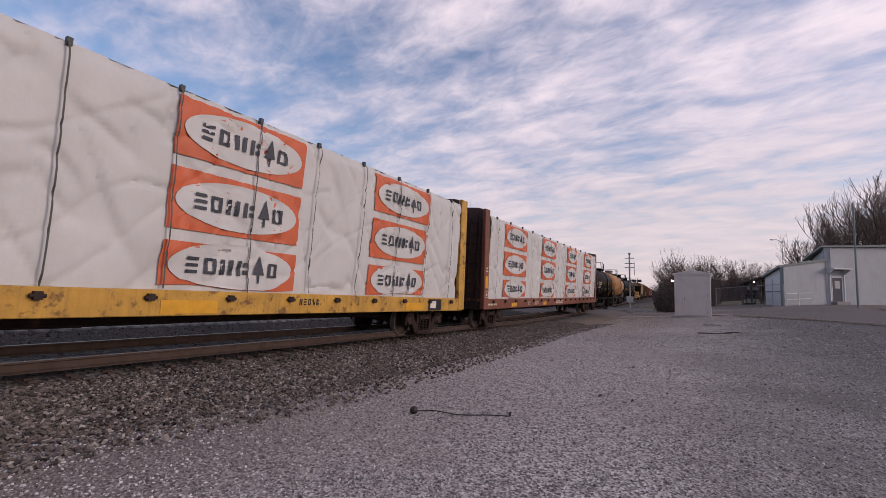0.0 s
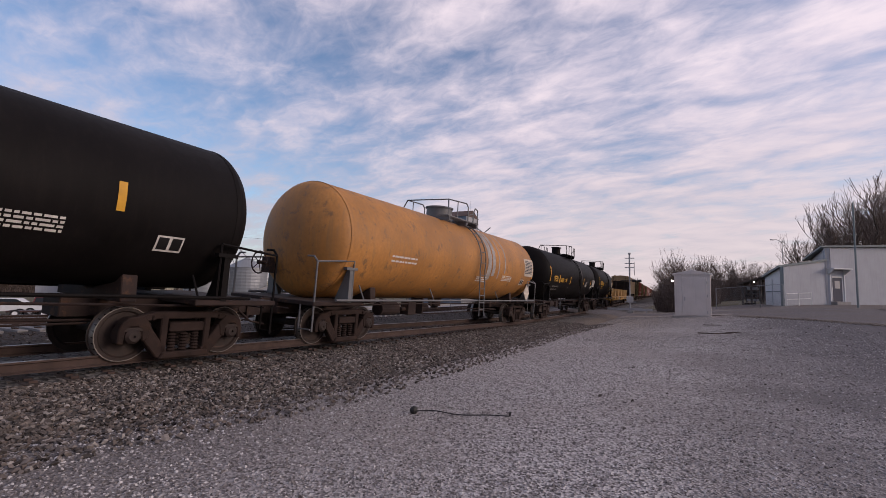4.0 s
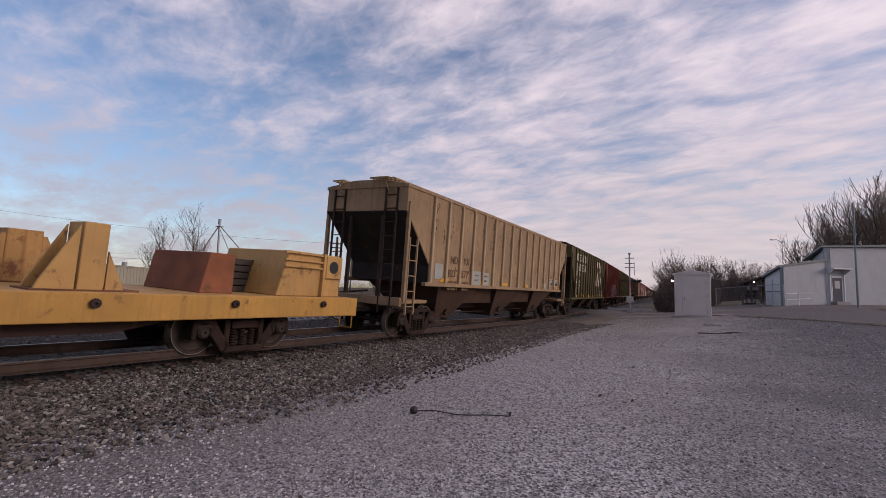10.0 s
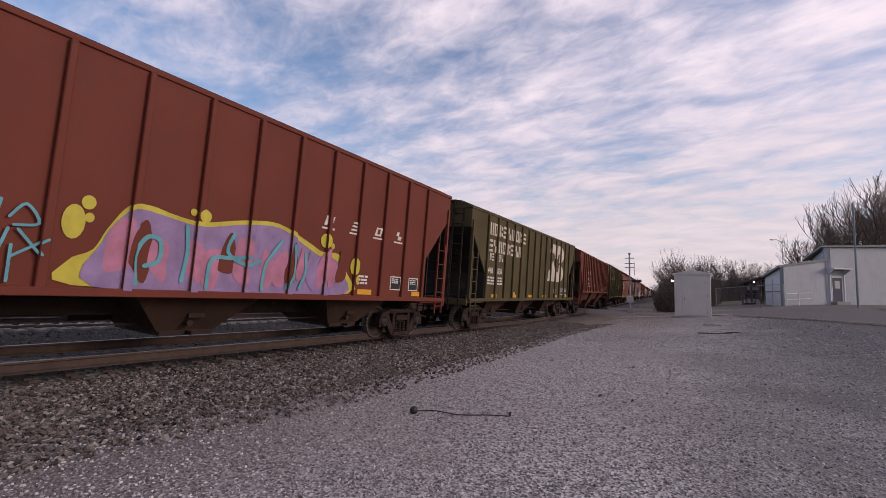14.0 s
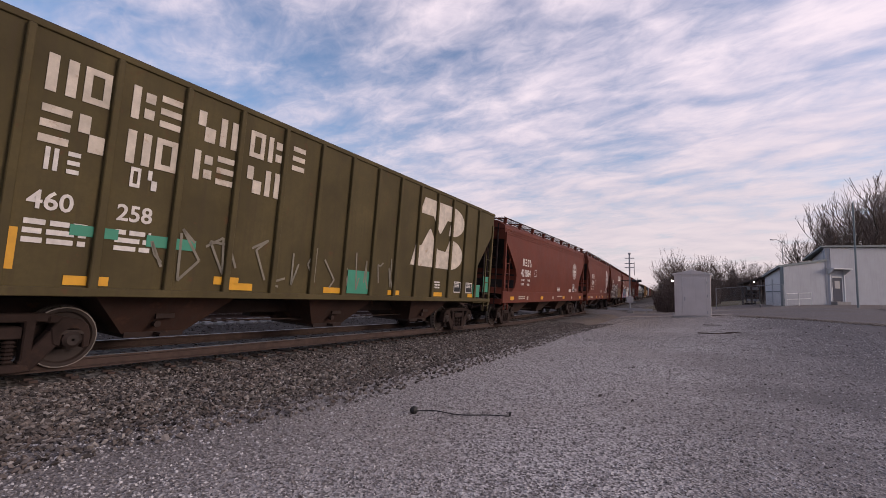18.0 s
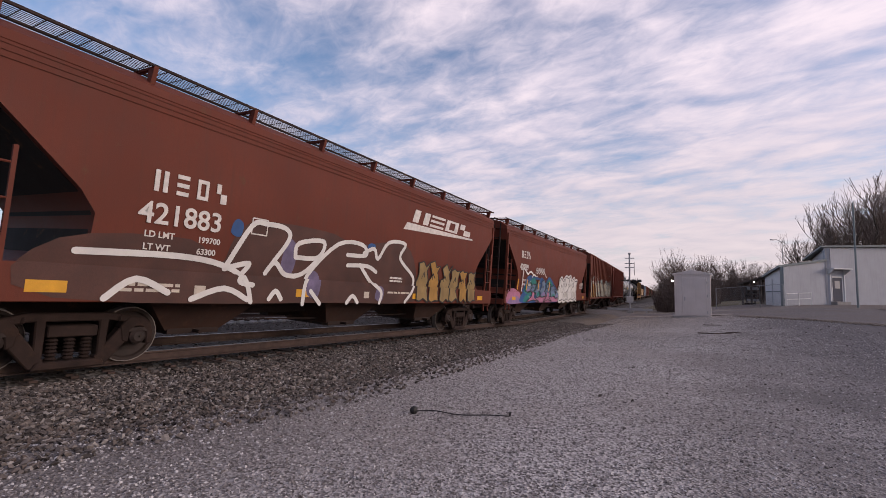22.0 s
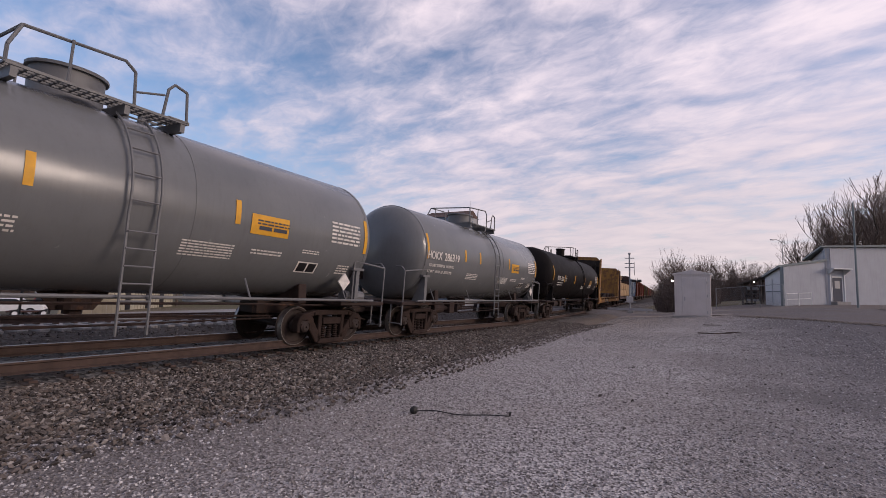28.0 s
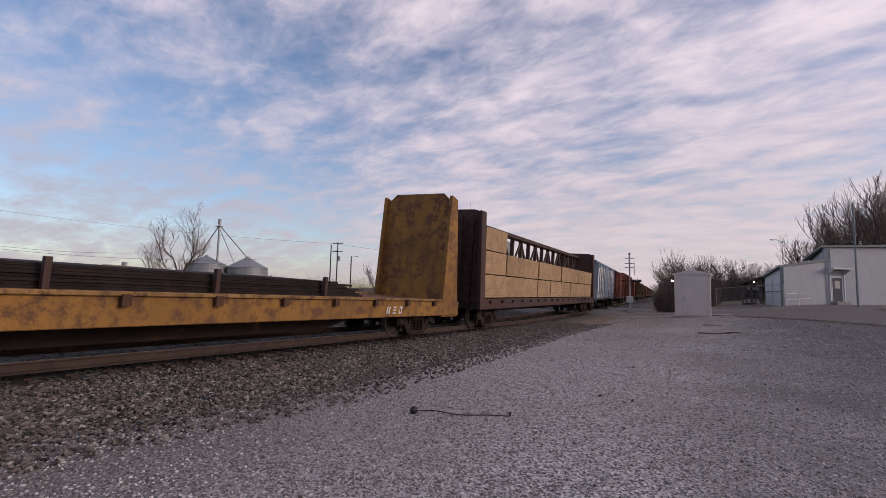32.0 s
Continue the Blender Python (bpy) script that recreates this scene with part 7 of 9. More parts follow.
for s in (-1, 1):
    part("side_sill", G().box(s * 1.45 - 0.05, s * 1.45 + 0.05, -hf, hf, 0.66, 1.13), WORNY, car, "rust-streaked yellow side sill", bevel=0.012)
    part("top_rail", G().box(s * 1.47 - 0.09, s * 1.47 + 0.09, -hf + 1.3, hf - 1.3, 1.13, 1.2), DECKEDGE, car, "worn tan and brown deck edge", bevel=0.012)
    for i in range(13):
        y = -hf + 1.8 + (2 * hf - 3.6) * i / 12
        part("stake_pocket", G().box(s * 1.5, s * 1.5 + s * 0.1, y - 0.07, y + 0.07, 0.98, 1.16), DARKRUST, car)
    y = s * (hf - 0.45)
    part("bulkhead", G().prism([(-1.4, 1.1), (1.4, 1.1), (1.32, 4.62), (1.0, 4.9), (-1.0, 4.9), (-1.32, 4.62)], y - s * 0.36, y - s * 0.26, "y"), WORNY, car, "rust-streaked yellow end bulkhead", bevel=0.012)
    for sx in (-1, 1):
        part("bulkhead_side", G().prism([(y - s * 0.66, 0.60), (y + s * 0.46, 0.60), (y - s * 0.08, 4.7), (y - s * 0.5, 4.78)], sx * 1.34, sx * 1.46), WORNY, car, bevel=0.012)
    for x in (-0.9, -0.3, 0.3, 0.9):
        part("bulkhead_rib", G().prism([(y - s * 0.28, 0.9), (y + s * 0.40, 0.9), (y - s * 0.10, 4.4), (y - s * 0.28, 4.4)], x - 0.05, x + 0.05), ENDBLACK, car)
    # Thin near-black sheet laid over the bulkhead's outer face.
    part("end_sheet", G().box(-1.3, 1.3, y - s * 0.255 - 0.006, y - s * 0.255 + 0.006, 1.12, 4.6), ENDBLACK, car, "black outer end sheet")
    for z in (1.7, 2.5, 3.3, 4.1):
        part("bulkhead_rib", G().box(-1.34, 1.34, min(y - s * 0.28, y), max(y - s * 0.28, y), z - 0.05, z + 0.05), ENDBLACK, car)
plate(car, DARKBROWN, 407.2 - uc, 410.6 - uc, 0.68, 1.1, 1.505, "lettering_panel")
lettering("8 852", 0.3, CREAM, car, 409.1 - uc, 0.76, 1.512)
lettering("TTPX", 0.3, CREAM, car, 407.75 - uc, 0.76, 1.512, slant=0.15, bold=0.004)
plate(car, YELLOW, 408.72 - uc, 408.94 - uc, 0.77, 1.0, 1.507, "marking")
blocks(car, WHITE, 420.0 - uc, 0.76, 3, 0.2, 0.2, 1.505, 0.04, 0.3)
strokes(car, SPWHITE, [[(402.5 - uc, 1.95), (402.5 - uc, 1.65), (402.4 - uc, 1.6)], [(402.75 - uc, 1.62), (402.75 - uc, 1.95)], [(403.0 - uc, 1.62), (403.0 - uc, 1.95), (403.12 - uc, 1.78), (403.0 - uc, 1.62)]], 1.46, 0.04)
for i, (p, q, z, w_) in enumerate(((406.2, 419.1, 1.2, 1.35), (406.5, 419.0, 1.25, 1.33), (406.4, 418.8, 1.30, 1.36), (407.0, 419.0, 1.35, 1.3), (407.2, 418.5, 1.40, 1.34), (407.6, 418.7, 1.45, 1.32), (409.4, 418.2, 1.50, 1.28))):
    part("steel_plate", G().box(-w_ + 0.1, w_, p - uc, q - uc, z, z + 0.045), PLATES, car, "dark steel plate" if i == 0 else "", at=pose(0, 0, 0, 0, 0, (i % 3 - 1) * 0.12))
for u in (409.4, 412.35, 414.85, 417.6):
    part("stake", G().box(1.40, 1.50, u - uc - 0.04, u - uc + 0.04, 1.15, 1.64), DARKBROWN, car)
part("centre_sill", G().prism([(-hf, 0.62), (-hf + 4.3, 0.62), (-hf + 5.6, 0.26), (hf - 5.6, 0.26), (hf - 4.3, 0.62), (hf, 0.62), (hf, 1.08), (-hf, 1.08)], -0.45, 0.45), UNDER, car, "deep black fish-belly centre sill")
running_gear(car, hf + 0.25, 2.3, sill=False)

# open center beam car with lumber
PINE = paint("pine_lumber", (0.38, 0.245, 0.13), 0.8, 0, 0.22, 2.2, streak=0.35, grime=(0.20, 0.115, 0.06), bump=0.3, vary=0.14)
car, hf = center_beam(425.9, 448.6, DARKBROWN, "dark brown center beam flat car stacked with bare lumber bundles", wrapped=False, ztop=4.5)
rnd = random.Random(6)
n = 9
for i in range(n):
    for j in range(3):
        if j == 2 and i > 0:
            continue
        y0 = -hf + 0.5 + (2 * hf - 1.0) * i / n
        y1 = y0 + (2 * hf - 1.0) / n - 0.05
        z0 = 1.25 + j * 0.965
        for s in (-1, 1):
            x0, x1 = (0.22, 1.42 + rnd.uniform(-0.04, 0.03)) if s > 0 else (-1.4, -0.22)
            lb = part("lumber_pack", G().box(x0, x1, y0 + rnd.uniform(0, 0.05), y1, z0 + 0.03, z0 + 0.95), PINE, car, "pack of pale pine lumber", bevel=0.01)
            if s > 0:
                g = G()
                for q in range(1, 10):
                    zq = z0 + 0.03 + q * 0.092 + rnd.uniform(-0.01, 0.01)
                    g.box(x1 - 0.01, x1 + 0.002, y0 + 0.07 + rnd.random() * 0.6, y1 - 0.01 - rnd.random() * 0.5, zq - 0.002, zq + 0.002)
                tagged(part("board_joint", g, TIEWOOD, lb), kind="stuff")
                for k_ in (0.25, 0.75):
                    yb = y0 + (y1 - y0) * k_
                    part("bearer", G().box(x0, x1 - 0.04, yb - 0.045, yb + 0.045, z0 - 0.012, z0 + 0.03), TIEWOOD, lb)
# boxcars and the rest of the train
BOXBL = paint("pale_blue_boxcar", (0.17, 0.23, 0.30), 0.6, 0, 0.12, 1, streak=0.3)


def box_car(u0, u1, m, label):
    half = (u1 - u0) / 2
    car = thing("box_car", label, "railway car", "box cars in the train")
    CARS.append((car, (u0 + u1) / 2))
    part("body", G().box(-1.5, 1.5, -half, half, 1.1, 4.3), m, car, bevel=0.02)
    part("roof", G().prism([(-1.55, 4.28), (1.55, 4.28), (1.5, 4.4), (0, 4.62), (-1.5, 4.4)], -half - 0.02, half + 0.02, "y"), m, car)
    rib = G().box(0, 0.06, -0.05, 0.05, 1.1, 4.28).mesh("side_post", m)
    for i in range(13):
        y = -half + 0.1 + (2 * half - 0.2) * i / 12
        for s in (-1, 1):
            part("side_post", rib, m, car, at=(1.5 if s > 0 else -1.56, y, 0))
    part("sliding_door", G().box(1.5, 1.58, -1.6, 1.6, 1.15, 4.15), m, car, bevel=0.015)
    part("side_sill", G().box(-1.52, 1.52, -half, half, 0.95, 1.12), UNDER, car)
    for y in (-half + 0.35, half - 0.35):
        g = G()
        ladder(g, 1.58, y, 0.8, 4.2, 0.4)
        part("side_ladder", g, m, car)
    running_gear(car, half + 0.3, 2.0)
    return car, half


car, hf = box_car(450.1, 467.0, BOXBL, "pale blue box car with white graffiti")
rnd = random.Random(44)
w = Wall(car, 0, 1.505, [-8.45 + 0.1 + (16.9 - 0.2) * i / 12 for i in range(13)])
w.field([(-6.6, 1.2), (-6.9, 2.4), (-6.4, 3.7), (-4.0, 4.0), (0.0, 3.9), (4.0, 4.05), (7.2, 3.8), (8.0, 2.6), (7.9, 1.2), (0.0, 1.15)], SPWHITE, label="white sprayed field")
for i in range(4):
    w.shape(-6.2 + i * 1.5, 1.25, 1.4, 2.2, rnd, (SPWHITE, SILVER)[i % 2], BLUE, 0.08, PALEBL, False)
for i in range(4):
    w.shape(1.8 + i * 1.5, 1.25, 1.4, 1.9, rnd, (SILVER, SPWHITE)[i % 2], BLUE, 0.08, PALEBL, False)
box_car(468.5, 485.5, REDBR2, "plain brown box car behind the blue one")
ribbed_hopper(487.1, 503.5, REDBR2, "brown covered hopper car far back in the train", 12)
box_car(505.0, 521.8, REDBR, "red box car far back in the train")
ribbed_hopper(523.4, 539.9, GREEN, "olive green covered hopper car far back in the train", 12)
for i in range(12):
    a = 541.4 + 18.3 * i
    if i % 3 == 1:
        ribbed_hopper(a, a + 16.5, (REDBR2, GREEN)[i % 2], "covered hopper car at the far end of the train", 12)
    else:
        box_car(a, a + 16.8, (DARKBROWN, REDBR2, REDBR)[i % 3], "dull box car at the far end of the train")

# ---------------------------------------------------------------- buildings, poles and trees
SHEETW = paint("white_sheet_metal", (0.35, 0.36, 0.395), 0.6, 0.0, 0.06, 1.0, streak=0.15)
SHEDSKIN = paint("silver_shed_skin", (0.54, 0.485, 0.465), 0.5, 0.1, 0.06, 1.2, streak=0.12)
CASE = paint("silver_grey_case", (0.44, 0.42, 0.42), 0.5, 0.1, 0.06, 1.2, streak=0.08)
GREYBLUE = paint("blue_grey_siding", (0.155, 0.195, 0.25), 0.7, 0, 0.08, 0.3, streak=0.15)
GREYSIDE = paint("grey_siding", (0.33, 0.33, 0.34), 0.7, 0, 0.08, 0.3, streak=0.15)
ROOFBR = paint("brown_roof", (0.10, 0.060, 0.050), 0.8, 0, 0.2, 0.6)
ROOFST = paint("weathered_roof", (0.16, 0.14, 0.14), 0.7, 0.2, 0.3, 0.8, streak=0.9, grime=(0.42, 0.40, 0.40), stretch=1.2)
EDGEGR = paint("grey_green_trim", (0.16, 0.19, 0.20), 0.6, 0, 0.1, 1)
GALV = paint("galvanised_bin", (0.25, 0.26, 0.27), 0.5, 0.3, 0.08, 0.5, streak=0.15)
TAN = paint("tan_siding", (0.34, 0.31, 0.24), 0.7, 0, 0.08, 0.5, streak=0.2)
POLE = paint("pole_wood", (0.10, 0.08, 0.07), 0.9, 0, 0.2, 1)
DARKGLASS = paint("dark_window", (0.02, 0.025, 0.03), 0.15, 0, 0.05, 1, bump=0)
BARK = paint("bare_bark", (0.12, 0.095, 0.08), 0.95, 0, 0.25, 2)
TWIG = paint("bare_twigs", (0.135, 0.098, 0.083), 0.95, 0, 0.2, 2)
BRUSH = paint("brown_brush", (0.135, 0.098, 0.083), 0.95, 0, 0.25, 1)
FENCE = paint("galvanised_fence", (0.30, 0.30, 0.31), 0.5, 0.4, 0.1, 2)


def siding(g, p, q, z0, z1, step, d, out):
    """Upright seams on a wall from p to q (plan points)."""
    p, q = Vector(p), Vector(q)
    n = max(1, int((q - p).length / step))
    t = (q - p).normalized()
    o = Vector((-t.y, t.x)) * out
    for i in range(n + 1):
        c = p + (q - p) * i / n
        a, b = c - t * 0.02, c + t * 0.02
        g.add([(a.x, a.y, z0), (b.x, b.y, z0), (b.x + o.x * d, b.y + o.y * d, z0), (a.x + o.x * d, a.y + o.y * d, z0),
               (a.x, a.y, z1), (b.x, b.y, z1), (b.x + o.x * d, b.y + o.y * d, z1), (a.x + o.x * d, a.y + o.y * d, z1)],
              [(0, 1, 2, 3), (4, 7, 6, 5), (0, 4, 5, 1), (1, 5, 6, 2), (2, 6, 7, 3), (3, 7, 4, 0)])


# railway equipment case on the lot
sh = thing("equipment_shed", "silver-grey sheet metal equipment shed on the gravel lot", "shed", m=pose(8.45, 37.0, ground_z(8.45, 37.0) - 0.02, 0, 0, 2))
part("slab", G().box(-1.25, 1.2, -1.05, 1.1, -0.1, 0.10), TIEGREY, sh, bevel=0.02)
part("body", G().box(-1.10, 1.10, -0.95, 0.95, 0.10, 2.95), SHEDSKIN, sh, bevel=0.02)
part("roof", G().prism([(-1.24, 2.93), (1.24, 2.93), (1.24, 3.0), (0, 3.28), (-1.24, 3.0)], -1.02, 1.02, "y"), SHEDSKIN, sh, bevel=0.01)
dr = part("door", G().box(-0.62, 0.86, -0.985, -0.95, 0.16, 2.72), SHEDSKIN, sh, bevel=0.012)
part("handle", G().box(-0.5, -0.44, -1.03, -0.985, 1.15, 1.42), FENCE, dr)
for z in (0.4, 1.5, 2.4):
    part("hinge", G().cyl((0.88, -0.99, z - 0.09), (0.88, -0.99, z + 0.09), 0.025, 6), FENCE, dr)
part("vent", G().cyl((0.0, 0, 3.2), (0.0, 0, 3.4), 0.07, 8), SHEDSKIN, sh)
LAMP = bpy.data.materials.new("lit_lamp")
LAMP.use_nodes = True
LAMP.node_tree.nodes["Principled BSDF"].inputs["Emission Color"].default_value = (1, 0.93, 0.82, 1)
LAMP.node_tree.nodes["Principled BSDF"].inputs["Emission Strength"].default_value = 4.0
part("wall_lamp", G().cyl((-1.16, -0.9, 2.5), (-1.3, -0.9, 2.5), 0.07, 8), LAMP, sh, "small lit lamp")


def crossing_mast(x, y, z, h, label, faces, rz):
    m = thing("crossing_signal", label, "crossing signal", "crossing signals", m=pose(x, y, z, 0, 0, rz))
    part("mast", G().cyl((0, 0, 0), (0, 0, h), 0.07, 10), FENCE, m)
    part("base", G().box(-0.3, 0.3, -0.3, 0.3, -0.1, 0.25), TIEGREY, m, bevel=0.03)
    zl = h * 0.55
    part("light_bar", G().box(-0.8, 0.75, -0.04, 0.04, zl - 0.04, zl + 0.04), BLACK, m)
    for s in faces:
        for f in (-1, 1):
            part("light_head", G().cyl((s + f * 0.05, 0, zl), (s + f * 0.1, 0, zl), 0.24, 14).cyl((s + f * 0.1, 0, zl), (s + f * 0.42, 0, zl + 0.02), 0.12, 12), BLACK, m, "black crossing light with hood")
    return m


CROSSW = paint("white_cross_board", (0.62, 0.62, 0.62), 0.6, 0, 0.05, 3)
ym, xm = 47.0, 3.05
m = crossing_mast(xm, ym, ground_z(xm, ym), 5.6, "grey mast with crossarms and black crossing lights", (0.62, ), 6)
for z in (5.2, 4.7, 4.3):
    part("crossarm", G().box(-0.42, 0.42, -0.04, 0.04, z, z + 0.07), FENCE, m)
part("bell", G().cyl((0, 0, 5.6), (0, 0, 5.75), 0.12, 8), FENCE, m)
part("control_box", G().box(-0.30, 0.30, -0.15, 0.15, 1.0, 1.6), CASE, m, bevel=0.02)
part("box_bracket", G().box(-0.45, 0.5, -0.2, 0.2, 1.05, 1.12), FENCE, m)
part("side_rod", G().cyl((0.42, 0.05, 3.6), (0.42, 0.05, 4.9), 0.03, 6), FENCE, m)
part("guard_rail", G().box(-2.0, 2.0, -0.06, 0.06, 0.3, 0.5).box(-1.5, -1.4, -0.05, 0.05, -0.2, 0.3).box(1.4, 1.5, -0.05, 0.05, -0.2, 0.3), GREYSIDE, m, "low grey guard rail round the mast")


def parked_car(x, y, rz, m, label, pickup):
    """A parked vehicle: body, cabin, glass, wheels, lamps."""
    c = thing("pickup_truck" if pickup else "parked_car", label, "vehicle", "parked vehicles", m=pose(x, y, ground_z(x, y), 0, 0, rz))
    part("body", G().prism([(-2.4, 0.35), (2.4, 0.35), (2.45, 0.75), (2.3, 0.95), (0.9, 1.0), (-2.35, 0.98), (-2.45, 0.7)], -0.9, 0.9, "y"), m, c, bevel=0.06)
    cab = [(0.9, 0.98), (0.35, 1.62), (-0.75, 1.62), (-0.95, 0.98)] if pickup else [(1.2, 0.98), (0.45, 1.48), (-1.2, 1.48), (-1.9, 0.98)]
    part("cabin", G().prism(cab, -0.78, 0.78, "y"), m, c, bevel=0.05)
    part("side_window", G().prism([(a * 0.86, 1.05 + (b - 0.98) * 0.8) for a, b in cab], -0.80, -0.78, "y"), DARKGLASS, c)
    part("side_window", G().prism([(a * 0.86, 1.05 + (b - 0.98) * 0.8) for a, b in cab], 0.78, 0.80, "y"), DARKGLASS, c)
    for a in (-1.5, 1.5):
        for s in (-0.86, 0.86):
            wh = part("wheel", G().cyl((a, s - 0.11, 0.34), (a, s + 0.11, 0.34), 0.34, 16), BLACK, c)
            part("rim", G().cyl((a, s - 0.12, 0.34), (a, s + 0.12, 0.34), 0.19, 12), FENCE, wh)
    for s in (-0.65, 0.65):
        part("headlight", G().box(2.40, 2.46, s - 0.14, s + 0.14, 0.6, 0.74), CROSSW, c)
        part("bumper", G().box(2.40, 2.52, s - 0.24, s + 0.24, 0.36, 0.5), FENCE, c)


CARRED = paint("red_car_paint", (0.15, 0.018, 0.016), 0.35, 0, 0.1, 2)
parked_car(-44.9, 20.0, 55, CARRED, "old red pickup truck parked before the warehouse", True)
parked_car(-45.2, 17.6, 55, CROSSW, "white car parked by the sheds", False)
parked_car(-61.0, 14.0, 40, CASE, "silver car parked by the sheds", False)
m = crossing_mast(-14.6, 44.0, ground_z(-14.6, 44), 6.1, "white mast with crossed boards and black crossing lights", (-0.6, 0.6), 20)
for a in (48, -48):
    part("cross_board", G().box(-0.55, 0.55, -0.1, -0.06, -0.09, 0.09), CROSSW, m, "white crossed board", at=pose(0, 0, 5.0, 0, a, 0))
part("bracket_arm", G().tube([(0, 0, 5.4), (1.5, 0, 5.2)], 0.05), CROSSW, m)
part("control_box", G().box(-0.5, 0.2, -0.2, 0.2, 1.4, 2.1), CASE, m)

# grain elevator
el = thing("grain_elevator", "tall blue-grey sided grain elevator with a brown roof", "grain elevator", m=pose(-37.6, 84.0, 0.0, 0, 0, 1.5))
W, D_ = 5.9, 4.6
part("lower_wall", G().prism([(-W, -3), (W, -3), (W, 10.6), (W - 0.9, 12.6), (-W + 0.9, 12.6), (-W, 10.6)], -D_, D_, "y"), GREYBLUE, el)
part("end_wall", G().prism([(-D_, -3), (D_, -3), (D_, 10.6), (D_ - 1.7, 12.6), (D_ - 1.7, 16.0), (0, 17.3), (-D_ + 1.7, 16.0), (-D_ + 1.7, 12.6), (-D_, 10.6)], W + 0.01, W + 0.08), GREYSIDE, el)
part("lower_roof", G().add([(-W - 0.1, -D_ - 0.25, 10.3), (W + 0.1, -D_ - 0.25, 10.3), (W + 0.1, -D_ + 1.9, 12.9), (-W + 0.7, -D_ + 1.9, 12.9), (-W - 0.1, -D_ - 0.25, 10.45), (W + 0.1, -D_ - 0.25, 10.45), (W + 0.1, -D_ + 1.9, 13.05), (-W + 0.7, -D_ + 1.9, 13.05)], [(0, 1, 2, 3), (4, 7, 6, 5), (0, 4, 5, 1), (1, 5, 6, 2), (2, 6, 7, 3), (3, 7, 4, 0)]), ROOFST, el, "weathered metal roof with light streaks")
part("head_house", G().box(-W + 1.1, W, -D_ + 1.7, D_ - 1.7, 12.4, 16.0), GREYBLUE, el)
part("upper_roof", G().add([(-W + 0.9, -D_ + 1.5, 15.9), (W + 0.15, -D_ + 1.5, 15.9), (W + 0.15, 0, 17.4), (-W + 2.2, 0, 17.4), (-W + 0.9, D_ - 1.5, 15.9), (W + 0.15, D_ - 1.5, 15.9)], [(0, 1, 2, 3), (4, 3, 2, 5), (0, 3, 4), (1, 5, 2), (0, 4, 5, 1)]), ROOFBR, el, "brown roof")
for x in (-0.6, 3.0):
    part("window", G().box(x - 0.3, x + 0.3, -D_ + 1.64, -D_ + 1.7, 14.1, 14.9), DARKGLASS, el)
for z in (15.6, 13.6):
    part("window", G().box(W + 0.08, W + 0.12, -0.35, 0.35, z, z + (0.7 if z > 15 else 1.6)), GREYBLUE, el)
g = G()
for i in range(20):
    x = -W + 0.3 + i * (2 * W - 0.5) / 19
    g.box(x - 0.02, x + 0.02, -D_ - 0.04, -D_, -1, 10.4)
tagged(part("siding_seam", g, GREYBLUE, el), kind="stuff")
part("dark_opening", G().box(-W + 0.1, -W + 1.4, -D_ - 0.05, -D_, 0, 2.2), BLACK, el)
part("vent", G().cyl((0.4, 0, 17.2), (0.4, 0, 17.8), 0.15, 8).cyl((W - 0.5, 0, 17), (W - 0.5, 0, 19.4), 0.03, 5), FENCE, el)
g = G()
for p in (((W + 0.1, 0, 14.5), (W + 5.6, 1, 10.2)), ((W + 0.1, 0, 13.8), (W + 4.2, 0, 4.0)), ((W + 0.1, 0.4, 11), (W + 3.2, 2, 16 - 2)), ((W + 5.6, 1, 10.2), (W + 6.4, 1, 5.0)), ((W, -2.5, 8.2), (W + 2.6, -3.5, 5.4))):
    g.tube(p, 0.13, 6)
part("grain_spout", g, FENCE, el)
g = G()
ladder(g, W + 0.25, 1.6, 0, 12, 0.5, "y")
part("ladder", g, FENCE, el)


def grain_bin(x, y, r, h, roof, label, z=-1.5):
    b = thing("grain_bin", label, "grain bin", "grain bins", m=pose(x, y, z))
    prof = []
    k = int(h / 0.55)
    for i in range(k):
        prof += [(i * h / k, r), (i * h / k + h / k * 0.5, r + 0.03)]
    part("wall", G().rev(prof + [(h, r)], 28, "z"), GALV, b, smooth=False)
    part("roof", G().rev([(h - 0.05, r + 0.12), (h + roof, 0.35), (h + roof + 0.2, 0.3), (h + roof + 0.25, 0.01)], 28, "z"), GALV, b)
    g = G()
    ladder(g, 0, -r - 0.12, 0.2, h, 0.45, "x")
    part("ladder", g, FENCE, b)
    return b


grain_bin(-27.6, 88.5, 2.3, 12.7, 0.8, "tall galvanised grain bin beside the elevator")
grain_bin(-24.2, 94.0, 2.0, 9.3, 0.9, "galvanised grain bin beside the tall one")
grain_bin(-29.5, 96.0, 2.0, 12.5, 0.8, "tall galvanised grain bin behind")
grain_bin(-70.1, 52.3, 3.4, 6.8, 1.4, "low galvanised grain bin with a cone roof", -2.0)
grain_bin(-66.1, 58.0, 3.7, 6.4, 1.9, "low galvanised grain bin with a cone roof", -2.0)
lg = thing("grain_conveyor_tower", "tall grain conveyor mast with spouts beside the bins", "grain conveyor", m=pose(-67.5, 52.7, 0.9))
part("leg_mast", G().box(-0.14, 0.14, -0.12, 0.12, -2.9, 11.2), FENCE, lg)
part("leg_head", G().box(-0.24, 0.24, -0.2, 0.2, 11.2, 12.1).box(-0.55, 0.55, -0.45, 0.45, 10.7, 10.82), FENCE, lg, bevel=0.03)
